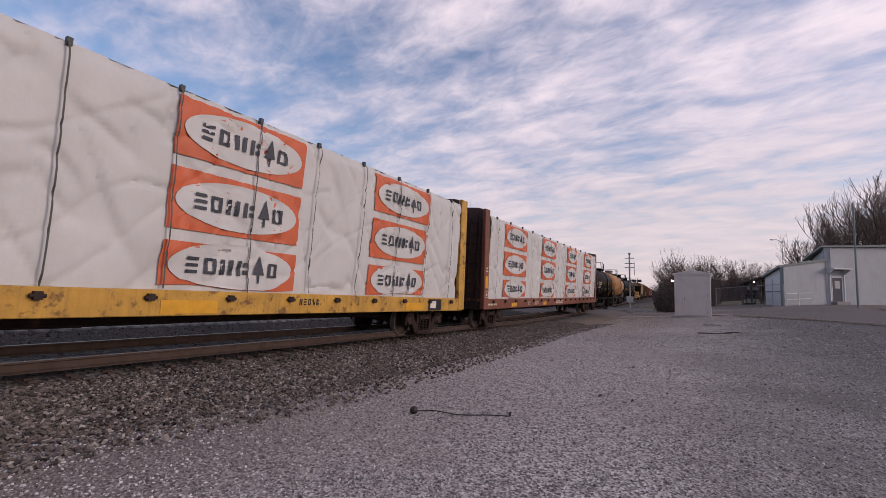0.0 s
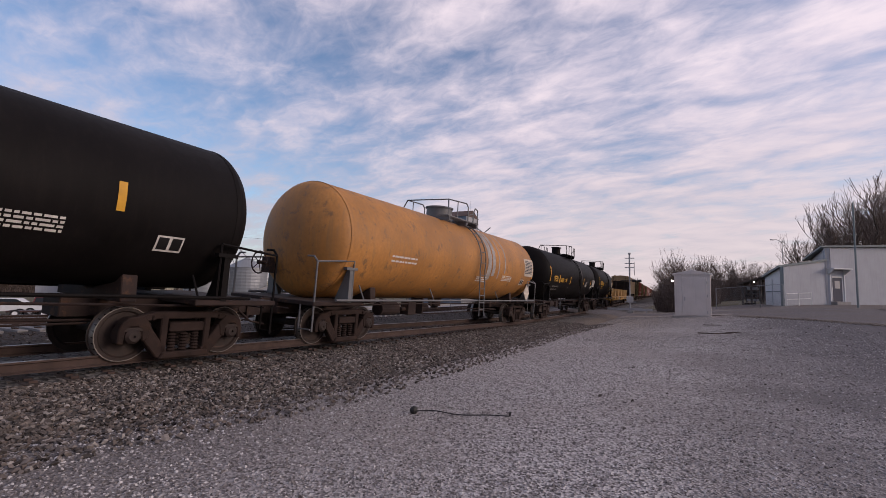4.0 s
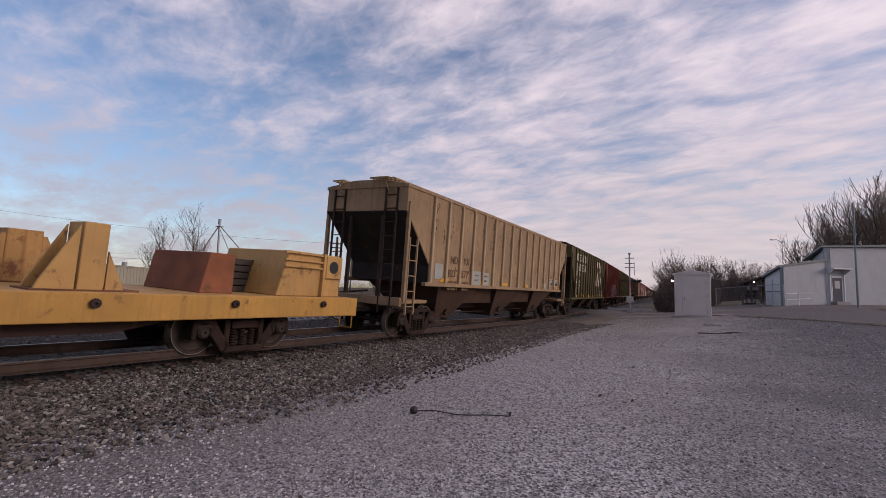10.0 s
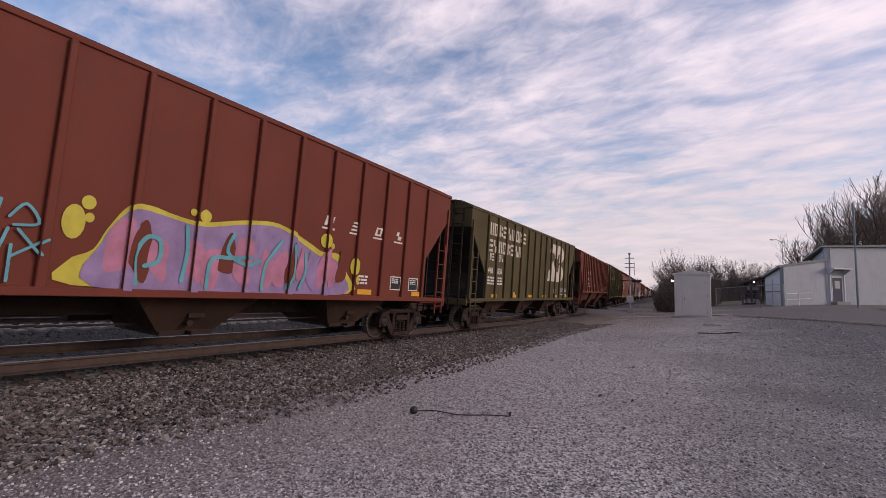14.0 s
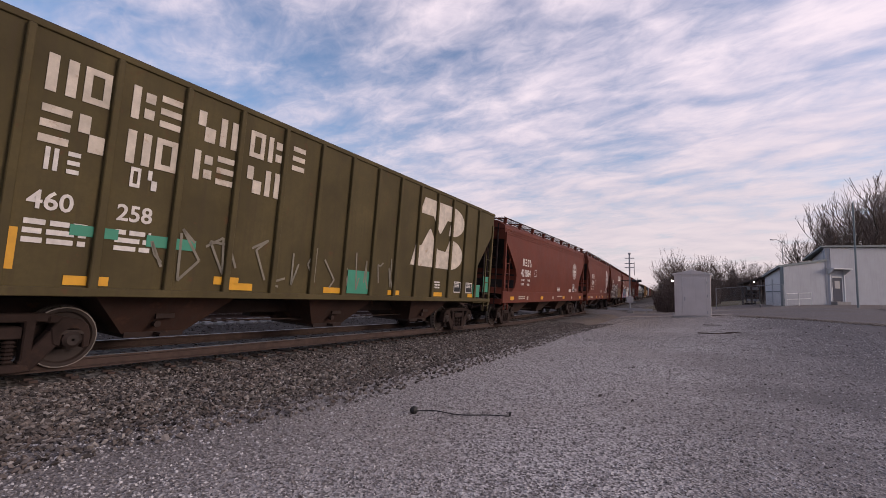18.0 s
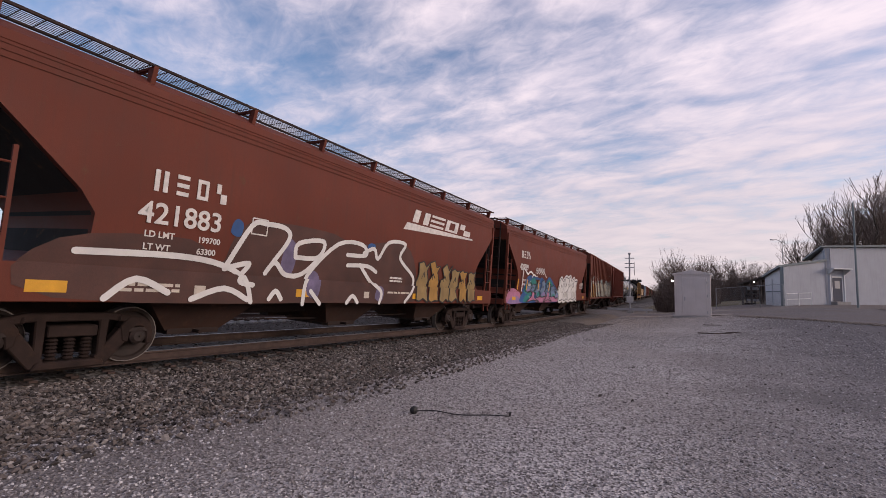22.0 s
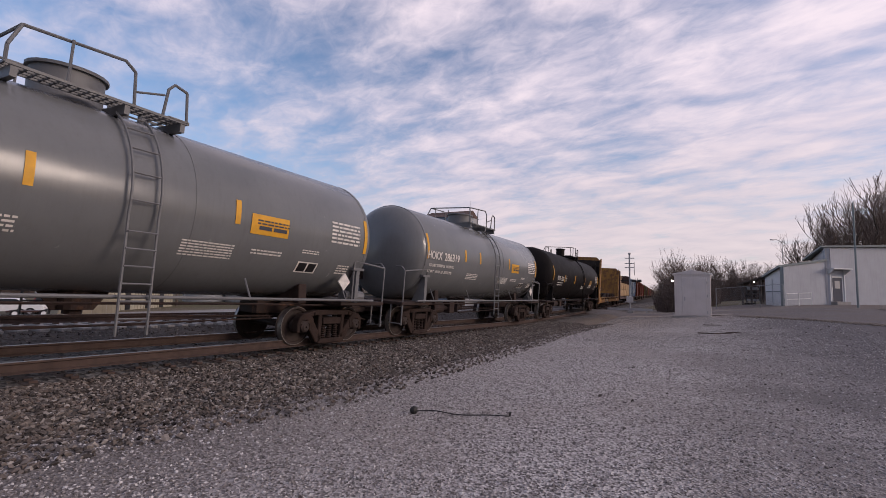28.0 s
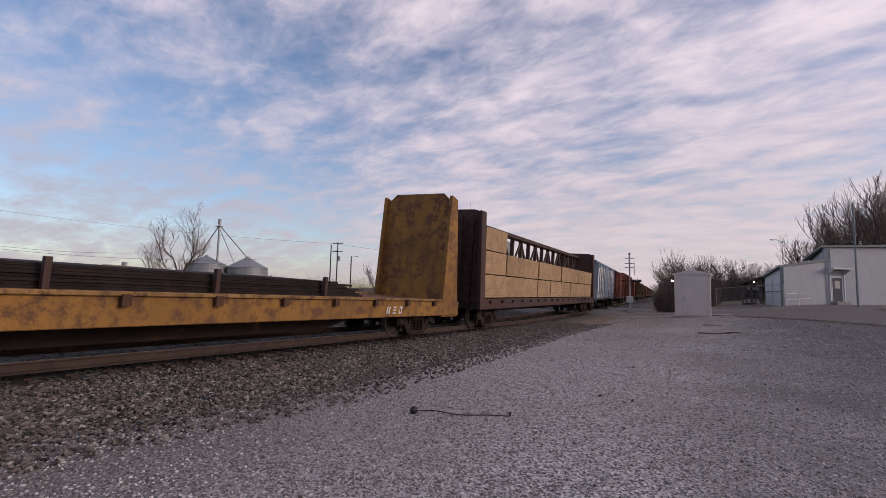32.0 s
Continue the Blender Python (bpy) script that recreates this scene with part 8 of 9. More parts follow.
part("spout", G().tube([(0, 0, 11), (2.1, 4.6, 5.4)], 0.10).tube([(0, 0, 11), (-2.4, -1.5, 6.2)], 0.10).tube([(0, 0, 10.5), (1.2, 3.0, 3.6)], 0.06), FENCE, lg)

# low buildings beyond the tracks


def long_shed(name, p, q, depth, h, roofh, wallm, roofm, label, seams=1.2, z=0.3, skew=0.0):
    p, q = Vector(p), Vector(q)
    t = (q - p)
    L_ = t.length
    b = thing(name, label, "building", "low buildings beyond the tracks", m=Matrix.Translation((p.x, p.y, z)) @ pose(0, 0, 0, 0, 0, math.degrees(math.atan2(t.y, t.x))))
    part("wall", G().prism([(0, 0), (L_, 0), (L_ + skew, depth), (skew, depth)], -3.2, h, "z"), wallm, b)
    if roofh > 0:
        part("roof", G().prism([(-0.3, h - 0.05), (depth + 0.3, h - 0.05), (depth / 2, h + roofh)], -0.3, L_ + 0.3), roofm, b)
    else:
        part("roof", G().prism([(-0.1, -0.1), (L_ + 0.1, -0.1), (L_ + skew + 0.1, depth + 0.1), (skew - 0.1, depth + 0.1)], h, h + 0.12, "z"), roofm, b)
    g = G()
    for i in range(int(L_ / seams)):
        g.box(i * seams - 0.03, i * seams + 0.03, -0.05, 0.0, -3.0, h - 0.05)
    tagged(part("siding_seam", g, wallm, b), kind="stuff")
    return b


b = long_shed("tan_warehouse", (-45.6, 24.5), (-55.5, 38.1), 5, 2.3, 0, TAN, TAN, "long tan corrugated warehouse", 0.7, 0.6, 9.0)
part("vent_stack", G().cyl((8.0, 2, 2.3), (8.0, 2, 3.0), 0.3, 10), GALV, b)
part("wall_box", G().box(14.0, 14.7, -0.3, 0, 0.3, 1.3), TANYEL, b, "rusty wall-mounted box")
for q in (5.0, 9.5, 13.0):
    part("doorway", G().box(q, q + 1.0, -0.06, 0, -2.6, -0.2), BLACK, b, "dark open doorway")
long_shed("tan_shed", (-51.9, 25.0), (-51.0, 27.2), 3, 2.1, 0, TAN, TAN, "small tan corrugated shed", 0.7, 0.62)
b = long_shed("white_shed", (-56.9, 23.2), (-55.5, 26.6), 3, 1.35, 0.3, SHEETW, SHEETW, "white sheet metal shed with a dark sign", 0.6, 0.62)
part("sign", G().box(2.2, 3.35, -0.1, -0.02, 0.25, 1.0), INK, b, "dark blue sign with small print")
part("sign_bar", G().box(2.3, 3.2, -0.115, -0.1, 0.68, 0.80), CROSSW, b)
part("sign_bar", G().box(2.4, 3.1, -0.115, -0.1, 0.42, 0.54), CROSSW, b)
gh = thing("gable_house", "low pale building with a shallow gable end", "building", "low buildings beyond the tracks", m=pose(-50.4, 53.3, -0.2, 0, 0, 48))
part("wall", G().prism([(-4.3, -2.6), (4.3, -2.6), (4.3, 0.5), (0, 2.0), (-4.3, 0.5)], 0, 12, "y"), SHEETW, gh)
part("roof", G().prism([(-4.7, 0.38), (0, 2.05), (4.7, 0.38), (4.7, 0.52), (0, 2.2), (-4.7, 0.52)], -0.3, 12.2, "y"), CASE, gh, "pale metal roof")
part("window", G().box(-3.6, -1.4, -0.06, 0, -0.5, 0.35), DARKGLASS, gh)
part("window", G().box(-1.0, -0.2, -0.06, 0, 0.6, 1.3), DARKGLASS, gh)
long_shed("low_roof_building", (-46.0, 78.0), (-36.0, 84.0), 10, 0.9, 1.0, TAN, CASE, "low building with a pale metal roof", 1.5, 0.1)
b = long_shed("quonset_store", (-29.0, 110.0), (-18.0, 116.0), 8, 3.4, 1.6, CASE, SHEETW, "pale sheet metal store behind the bins", 1.5, 0.3)


def utility_pole(x, y, h, arms, label, lamp=False, z=0.45, r=0.16, material=POLE, turn=25):
    p = thing("utility_pole", label, "utility pole", "utility poles", m=pose(x, y, z, 0, 0, turn))
    part("pole", G().cyl((0, 0, -2.6 if x < 0 else -0.6), (0, 0, h), r, 8, r * 0.7), material, p)
    for zz in arms:
        part("crossarm", G().box(-1.1, 1.1, -0.06, 0.06, zz - 0.07, zz + 0.07), POLE, p)
        for x_ in (-0.95, -0.45, 0.45, 0.95):
            part("insulator", G().cyl((x_, 0, zz + 0.07), (x_, 0, zz + 0.22), 0.05, 6), FENCE, p)
    if lamp:
        part("lamp_arm", G().tube([(0, 0, h - 0.3), (0.7, 0, h), (1.1, 0, h)], 0.03), FENCE, p)
        part("lamp_head", G().box(1.0, 1.5, -0.11, 0.11, h - 0.1, h), FENCE, p, bevel=0.03)
    return p


utility_pole(-59.2, 73.0, 9.6, (), "bare wooden utility pole")
up = utility_pole(-58.2, 73.9, 10.2, (9.9, 8.2), "wooden utility pole with crossarms and transformer")
part("transformer", G().cyl((0.35, 0, 6.2), (0.35, 0, 7.2), 0.28, 10), FENCE, up)
utility_pole(-56.0, 75.8, 7.3, (), "pole with a street light", True)
for a, b_ in (((-58.2, 73.9, 10.3), (-110, 20, 15)), ((-58.2, 73.9, 10.2), (-20, 118, 9.0)), ((-75, 14, 7.2), (-52, 33, 5.0)), ((-75, 14, 6.2), (-46, 44, 4.8))):
    a, b_ = Vector(a), Vector(b_)
    pts = [a.lerp(b_, i / 16) - Vector((0, 0, 2.2 * 4 * (i / 16) * (1 - i / 16) * 0.5)) for i in range(17)]
    single("power_line", G().tube(pts, 0.016, 4), BLACK, "thin dark sagging power line", "power line", "power lines")

# white building beside the lot
wb = thing("white_building", "white sheet metal building with a flat-sloped roof", "building", m=pose(19.15, 55.0, 0.0, 0, 0, 0))


def wall_on(parent, name, p, q, z0, z1, material, thick=0.2, z2=None, seams=None):
    p, q = Vector(p), Vector(q)
    t = (q - p).normalized()
    o = Vector((-t.y, t.x)) * thick
    z2 = z1 if z2 is None else z2
    vs = [(p.x, p.y, z0), (q.x, q.y, z0), (q.x + o.x, q.y + o.y, z0), (p.x + o.x, p.y + o.y, z0), (p.x, p.y, z1), (q.x, q.y, z2), (q.x + o.x, q.y + o.y, z2), (p.x + o.x, p.y + o.y, z1)]
    w_ = part(name, G().add(vs, [(0, 1, 2, 3), (4, 7, 6, 5), (0, 4, 5, 1), (1, 5, 6, 2), (2, 6, 7, 3), (3, 7, 4, 0)]), material, parent)
    if seams:
        g = G()
        siding(g, p, q, z0, min(z1, z2) - 0.1, seams, 0.008, -1)
        tagged(part("siding_seam", g, material, parent), kind="stuff")
    return w_


A0, A1 = (0.0, 0.0), (11.6, 8.2)
wall_on(wb, "front_wall", A0, A1, 0.2, 5.95, SHEETW, 0.25, 6.4)
wall_on(wb, "side_wall", (1.0, 14.0), A0, 0.2, 5.5, SHEETW, 0.25, 5.95)
part("roof", G().add([(-0.4, -0.5, 5.95), (11.9, 7.8, 6.5), (9.0, 22.0, 6.6), (0.3, 14.0, 5.6), (-0.4, -0.5, 6.10), (11.9, 7.8, 6.65), (9.0, 22.0, 6.8), (0.3, 14.0, 5.8)], [(0, 1, 2, 3), (4, 7, 6, 5), (0, 4, 5, 1), (1, 5, 6, 2), (2, 6, 7, 3), (3, 7, 4, 0)]), EDGEGR, wb, "dark grey metal roof edge with an overhang")
tv = (Vector(A1) - Vector(A0)).normalized()
mdoor = Matrix.Translation((tv.x * 0.95, tv.y * 0.95, 0.95)) @ pose(0, 0, 0, 0, 0, math.degrees(math.atan2(tv.y, tv.x)))
NAVY = paint("navy_door", (0.025, 0.03, 0.06), 0.45, 0, 0.1, 2)
dd = part("door", G().box(-0.5, 0.5, -0.08, -0.01, 0, 2.2), NAVY, wb, "dark navy door with a round window", at=mdoor)
part("door_window", G().box(-0.25, 0.25, -0.1, -0.08, 1.2, 1.9), FENCE, dd)
part("door_frame", G().box(-0.62, -0.5, -0.1, 0, 0, 2.3).box(0.5, 0.62, -0.1, 0, 0, 2.3).box(-0.62, 0.62, -0.1, 0, 2.2, 2.32), CROSSW, wb, at=mdoor)
part("canopy", G().prism([(-0.8, 2.95), (0, 2.95), (0, 3.1), (-0.8, 3.05)], -0.95, 0.95), CROSSW, wb, "white canopy over the door", at=mdoor)
for k_ in (-0.9, 0.78):
    part("canopy_bracket", G().prism([(-0.7, 2.95), (-0.02, 2.95), (-0.02, 2.45), (-0.12, 2.45)], k_, k_ + 0.12), CROSSW, wb, at=mdoor)
    part("door_column", G().box(k_ * 0.86, k_ * 0.86 + 0.1, -0.16, -0.02, 0, 2.5), CROSSW, wb, at=mdoor)
part("door_step", G().box(-0.7, 0.7, -0.7, 0, -0.35, -0.02), TIEGREY, wb, "concrete door step", at=mdoor)
part("corner_trim", G().box(-0.06, 0.06, -0.08, 0.04, 0.3, 5.9), CASE, wb)
part("downpipe", G().tube([(0.35, 0.15, 5.9), (0.35, 0.15, 0.9)], 0.05), SHEETW, wb)
an = thing("building_annex", "low white annex with wide doors", "building", m=pose(15.4, 52.0, 0.0))
wall_on(an, "front_wall", (0.0, 0.0), (3.75, 3.0), 0.2, 3.95, SHEETW, 0.2, 4.65)
wall_on(an, "door_wall", (-0.72, 5.6), (0, 0), 0.2, 3.25, CROSSW, 0.2, 3.95, 1.2)
part("roof", G().add([(-0.25, -0.25, 3.93), (3.85, 2.9, 4.68), (2.6, 10, 4.5), (-1.0, 5.8, 3.2), (-0.25, -0.25, 4.13), (3.85, 2.9, 4.88), (2.6, 10, 4.7), (-1.0, 5.8, 3.4)], [(0, 1, 2, 3), (4, 7, 6, 5), (0, 4, 5, 1), (1, 5, 6, 2), (2, 6, 7, 3), (3, 7, 4, 0)]), EDGEGR, an, "grey metal roof edge")
part("corner_post", G().box(-0.12, 0.12, -0.15, 0.1, 0.0, 4.0), EDGEGR, an)
for a in (0.08, 0.55):
    p, q = Vector((-0.72, 5.6)).lerp(Vector((0, 0)), a), Vector((-0.72, 5.6)).lerp(Vector((0, 0)), a + 0.38)
    sd = wall_on(an, "shed_door", (p.x - 0.06, p.y), (q.x - 0.06, q.y), 0.3, 3.0, CROSSW, 0.05)
    wall_on(sd, "door_rail", (p.x - 0.09, p.y), (q.x - 0.09, q.y), 1.7, 1.8, EDGEGR, 0.03)
os_ = thing("open_shed", "open dark timber shed with a low lean-to roof", "shed", m=pose(14.1, 59.5, 0.2, 0, 0, -8))
for x, y in ((-1.3, 0), (-0.5, 0), (0.3, 0), (-1.3, 5), (-0.5, 5), (0.3, 5)):
    part("post", G().box(x - 0.09, x + 0.09, y - 0.09, y + 0.09, -0.3, 2.35 + 0.36 * (x + 1.3)), POLE, os_)
part("roof", G().add([(-1.7, -0.6, 2.25), (0.7, -0.6, 3.1), (0.7, 5.6, 3.1), (-1.7, 5.6, 2.25), (-1.7, -0.6, 2.38), (0.7, -0.6, 3.23), (0.7, 5.6, 3.23), (-1.7, 5.6, 2.38)], [(0, 1, 2, 3), (4, 7, 6, 5), (0, 4, 5, 1), (1, 5, 6, 2), (2, 6, 7, 3), (3, 7, 4, 0)]), POLE, os_)
part("wall_lamp", G().cyl((-0.2, -0.7, 2.55), (-0.2, -0.62, 2.55), 0.07, 8), LAMP, os_, "small lit lamp")
rnd = random.Random(3)
for i in range(5):
    x, z = rnd.uniform(-0.9, -0.2), i * 0.42
    part("stored_board", G().box(x - 0.45, x + 0.45, 0.3, 3.5, z + 0.1, z + 0.34), (TIEWOOD, GREYSIDE, TIEWOOD)[i % 3], os_)


def chain_fence(pts, h, label, zf):
    f = thing("chain_link_fence", label, "fence", "chain link fences")
    g = G()
    for a, b_ in zip(pts, pts[1:]):
        a, b_ = Vector(a), Vector(b_)
        n = max(1, int((b_ - a).length / 2.4))
        for i in range(n + 1):
            c = a.lerp(b_, i / n)
            z = zf(c.x, c.y)
            part("fence_post", G().cyl((c.x, c.y, z - 0.1), (c.x, c.y, z + h), 0.035, 6), FENCE, f)
        za, zb = zf(*a), zf(*b_)
        part("top_rail", G().cyl((a.x, a.y, za + h), (b_.x, b_.y, zb + h), 0.025, 6), FENCE, f)
        L_ = (b_ - a).length
        k = int(L_ / 0.14)
        for i in range(k):
            for d in (1, -1):
                s0, s1 = i / k, min(1, max(0, (i + d * h / 0.14) / k))
                hh = abs(s1 - s0) * k * 0.14
                p, q = a.lerp(b_, s0), a.lerp(b_, s1)
                g.cyl((p.x, p.y, za + (zb - za) * s0), (q.x, q.y, za + (zb - za) * s1 + hh), 0.0035, 3, caps=False)
    part("wire_mesh", g, FENCE, f)


chain_fence([(10.2, 52.5), (13.6, 51.0), (15.3, 50.6)], 2.0, "galvanised chain link fence beside the annex", lambda x, y: ground_z(x, y))
wf = thing("rail_fence", "low white pipe rail fence before the annex", "fence")
for i in range(3):
    x, y = 15.62 + 1.0 * i, 51.4 + 0.75 * i
    part("fence_post", G().cyl((x, y, ground_z(x, y) - 0.1), (x, y, ground_z(x, y) + 1.15), 0.035, 6), CROSSW, wf)
for h_ in (0.62, 1.13):
    part("fence_rail", G().cyl((15.62, 51.4, ground_z(15.62, 51.4) + h_), (17.62, 52.9, ground_z(17.62, 52.9) + h_), 0.03, 6), CROSSW, wf)
utility_pole(20.1, 49.6, 8.6, (), "slim grey steel pole beside the building", z=0.6, r=0.085, material=EDGEGR)
utility_pole(17.25, 66.0, 7.3, (), "slim pole with a street light", True, 0.6, 0.035, FENCE, 215)


# bare trees
def bare_tree(seed, spread, levels, fork, stem):
    """A ten metre tree: trunk, limbs and a crown of fine twigs that sweep upwards, as three meshes."""
    rnd = random.Random(seed)
    trunk, limbs, crown = G(), G(), G()

    def grow(p, d, ln, r, lvl):
        n = 6 if lvl == 0 else 4 if lvl == 1 else 3 if lvl < 4 else 2
        q = p
        for i in range(n):
            d = (d + Vector((rnd.uniform(-1, 1), rnd.uniform(-1, 1), rnd.uniform(-0.5, 0.7))) * (0.07 + 0.05 * lvl) + Vector((0, 0, 0.05 * lvl if lvl > 1 else 0))).normalized()
            nq = q + d * ln / n
            (trunk if lvl == 0 else limbs if lvl < 3 else crown).cyl(q, nq, r * (1 - 0.35 * i / n), 7 if lvl == 0 else 5 if lvl < 3 else 3, r * (1 - 0.35 * (i + 1) / n), caps=False)
            q = nq
            if lvl < levels and (i > 1 or (lvl and i > 0) or lvl > 1) and rnd.random() < (0.5 if lvl else fork):
                a = rnd.uniform(0, 6.283)
                side = (d + Vector((math.cos(a), math.sin(a), rnd.uniform(-0.15, 0.35))) * spread * rnd.uniform(0.7, 1.3)).normalized()
                grow(q, side, ln * rnd.uniform(0.5, 0.75), r * 0.52, lvl + 1)
        if lvl < levels:
            for _ in range(3 if lvl == 0 else 2):
                a = rnd.uniform(0, 6.283)
                side = (d + Vector((math.cos(a), math.sin(a), rnd.uniform(-0.1, 0.3))) * spread * 0.75).normalized()
                grow(q, side, ln * rnd.uniform(0.62, 0.85), r * 0.62, lvl + 1)
    grow(Vector((0, 0, -0.2)), Vector((0, 0, 1)), stem, 0.19, 0)
    top = max(v[2] for v in crown.v)
    for part_ in (trunk, limbs, crown):
        part_.v = [(x * 10 / top, y * 10 / top, z * 10 / top) for x, y, z in part_.v]
    return trunk.mesh("trunk", BARK), limbs.mesh("branch_work", BARK), crown.mesh("crown", TWIG)


KINDS = [bare_tree(*q) for q in ((1, 0.95, 5, 1.0, 4.4), (2, 0.8, 5, 0.9, 4.2), (5, 1.0, 5, 0.9, 4.0), (9, 0.9, 5, 1.0, 4.6), (14, 0.6, 5, 0.75, 3.6), (15, 0.66, 5, 0.8, 3.8))]


def plant(kind, x, y, h, z=None, rz=0.0, label="bare leafless tree", group="bare trees"):
    t = thing("bare_tree", label, "tree", group, m=Matrix.Translation((x, y, ground_z(x, y) if z is None else z)) @ pose(0, 0, 0, 0, 0, rz))
    k = h / 10.0
    for nm, me in zip(("trunk", "branch_work", "crown"), KINDS[kind]):
        o = part(nm, me, None, t)
        o.matrix_basis = Matrix.Diagonal((k, k, k, 1))
    return t


plant(0, -55.0, 38.4, 14.4, -2.0, 40, "bare broad tree beyond the tan warehouse")
plant(3, -57.9, 37.2, 10.0, -2.0, 200, "bare broad tree beyond the tan warehouse")
plant(2, -47.0, 82.7, 10.5, -1.6, 10, "small bare tree beyond the tracks")
plant(1, -58.0, 87.1, 9.0, -1.6, 70, "small bare tree beyond the tracks")
rnd = random.Random(12)
for i, (x, y, h) in enumerate(((22.0, 97.2, 8.9), (24.6, 98.7, 12.3), (26.5, 99.8, 15.5), (28.5, 100.9, 16.9), (30.3, 101.9, 18.1), (32.1, 102.9, 19.6), (34.0, 104.0, 20.8), (35.8, 105.0, 22.8), (25.9, 113.2, 11.5), (28.3, 114.6, 15.2), (30.6, 115.9, 16.9), (35.0, 118.4, 20.3), (39.3, 120.8, 23.7), (43.1, 123.0, 26.0), (48.9, 126.2, 27.3), (23.4, 90.0, 7.5))):
    plant((4, 5, 1)[i % 3], x, y, h * rnd.uniform(0.96, 1.02), 0.6, rnd.uniform(0, 360), "bare tree in the wood behind the white building", "bare trees behind the building")
for i, (x, y, h) in enumerate(((3.6, 112.0, 8.3), (5.5, 113.4, 9.1), (7.5, 114.4, 9.7), (9.3, 115.5, 11.0), (10.9, 116.4, 11.5), (13.4, 117.8, 11.6), (15.2, 118.8, 10.8), (17.3, 120.0, 10.7), (19.2, 121.0, 10.2), (21.1, 122.1, 10.0), (22.8, 123.1, 10.3), (8.4, 106.0, 8.6), (12.2, 109.0, 9.0), (16.2, 111.0, 9.2), (20.0, 113.0, 8.8))):
    plant(i % 4, x, y, h, -1.0, rnd.uniform(0, 360), "bare tree in the far wood", "bare trees of the far wood")
for i in range(9):
    x, y = 4.9 + 0.36 * i + rnd.uniform(-0.3, 0.3), 66 - 2.0 * i + rnd.uniform(-2, 2) * 0.5
    plant(rnd.randrange(4), x, max(46, y), rnd.uniform(4.8, 6.5), None, rnd.uniform(0, 360), "bare bush beside the track", "bushes beside the track")


def thicket(name, spots, label):
    """Dense brush: thousands of thin upright stems and twigs."""
    rs = random.Random(77)
    g = G()
    for x0, y0, r, h, n in spots:
        for _ in range(n):
            a, q = rs.uniform(0, 6.283), math.sqrt(rs.random()) * r
            x, y = x0 + math.cos(a) * q, y0 + math.sin(a) * q
            z = ground_z(x, y) - 0.2
            hh = h * rs.uniform(0.45, 1.0) * (1 - 0.35 * (q / r) ** 2)
            d = Vector((rs.uniform(-0.3, 0.3), rs.uniform(-0.3, 0.3), 1)).normalized()
            p = Vector((x, y, z))
            g.cyl(p, p + d * hh, 0.024, 3, 0.007, caps=False)
            for k in range(6):
                s = p + d * hh * rs.uniform(0.3, 0.9)
                g.cyl(s, s + Vector((rs.uniform(-1, 1), rs.uniform(-1, 1), rs.uniform(0.0, 0.8))) * hh * 0.2, 0.012, 3, 0.005, caps=False)
    me = bpy.data.meshes.new(name)
    me.from_pydata(g.v, [], g.f)
    me.materials.append(BRUSH)
    return tagged(new(name, me), label, "brush", kind="stuff")


thicket("track_brush", [(7.0 + 0.5 * i, 53.0 + 6.0 * i, 2.2, 4.2, 420) for i in range(5)] + [(5.6, 60, 1.4, 3.8, 420), (6.4, 55, 1.5, 4.4, 520), (6.9, 50, 1.3, 3.6, 420)], "dense bare brown brush beside the track")
thicket("far_brush", [(5.0 + i * 1.75, 100 + i * 0.9, 3.2, 6.0, 460) for i in range(11)], "bare brown brush under the far wood")
thicket("wood_brush", [(19 + i * 3.2, 84 + i * 1.5, 3.4, 5.5, 220) for i in range(8)], "bare brush behind the white building")
thicket("skyline_wood", [(-60 + i * 7.0, 330 + (i % 3) * 8, 9.0, 9.0 + (i % 4), 240) for i in range(13)], "low dark wood at the far end of the line")
thicket("left_wood", [(-150 + i * 9, 70 + i * 14, 9.0, 9.0, 260) for i in range(10)] + [(-136 + i * 2.0, 40 + i * 4.5, 6, 9.5 - 0.35 * i, 520) for i in range(7)], "low dark wood on the skyline")

# road across the lot, dirt verge, cable and debris
sheet_xs = steps((11.0, 34.0, 30))
g = G()
vs = []
edge = lambda x: 36.5 - (x - 11) * 1.62 if x < 20 else 21.9 - (x - 20) * 0.5
for x in sheet_xs:
    lo = edge(x) + 0.5 * noise.noise((x * 0.6, 2, 1))
    for j in range(13):
        y = lo + (46.5 - lo) * j / 12
        vs.append((x, y, ground_z(x, y) + 0.045))
g.add(vs, [(i * 13 + j, (i + 1) * 13 + j, (i + 1) * 13 + j + 1, i * 13 + j + 1) for i in range(len(sheet_xs) - 1) for j in range(12)])
single("road", g, ASPHALT, "worn grey asphalt road and apron beside the lot", "road", kind="structure", smooth=True)
g = G()
xs2 = steps((-30, 34, 48))
vs = []
for x in xs2:
    for y in (40.0, 41.4, 42.6, 44.2, 45.4, 46.8):
        zz = ground_z(x, y) + 0.05
        if -12 < x + bend(y) < 5.6:
            zz = max(zz, bed_z(x, y) + 0.21) if x + bend(y) > 1.5 else bed_z(x, y) + 0.21
        if y in (40.0, 46.8):
            zz = min(zz, bed_z(x, y) if -12 < x + bend(y) < 5.6 else zz) - 0.15
        vs.append((x, y, zz))
g.add(vs, [(i * 6 + j, (i + 1) * 6 + j, (i + 1) * 6 + j + 1, i * 6 + j + 1) for i in range(len(xs2) - 1) for j in range(5)])
single("crossing_road", g, ASPHALT, "grey asphalt road over the level crossing", "road", kind="structure", smooth=True)
g = G()
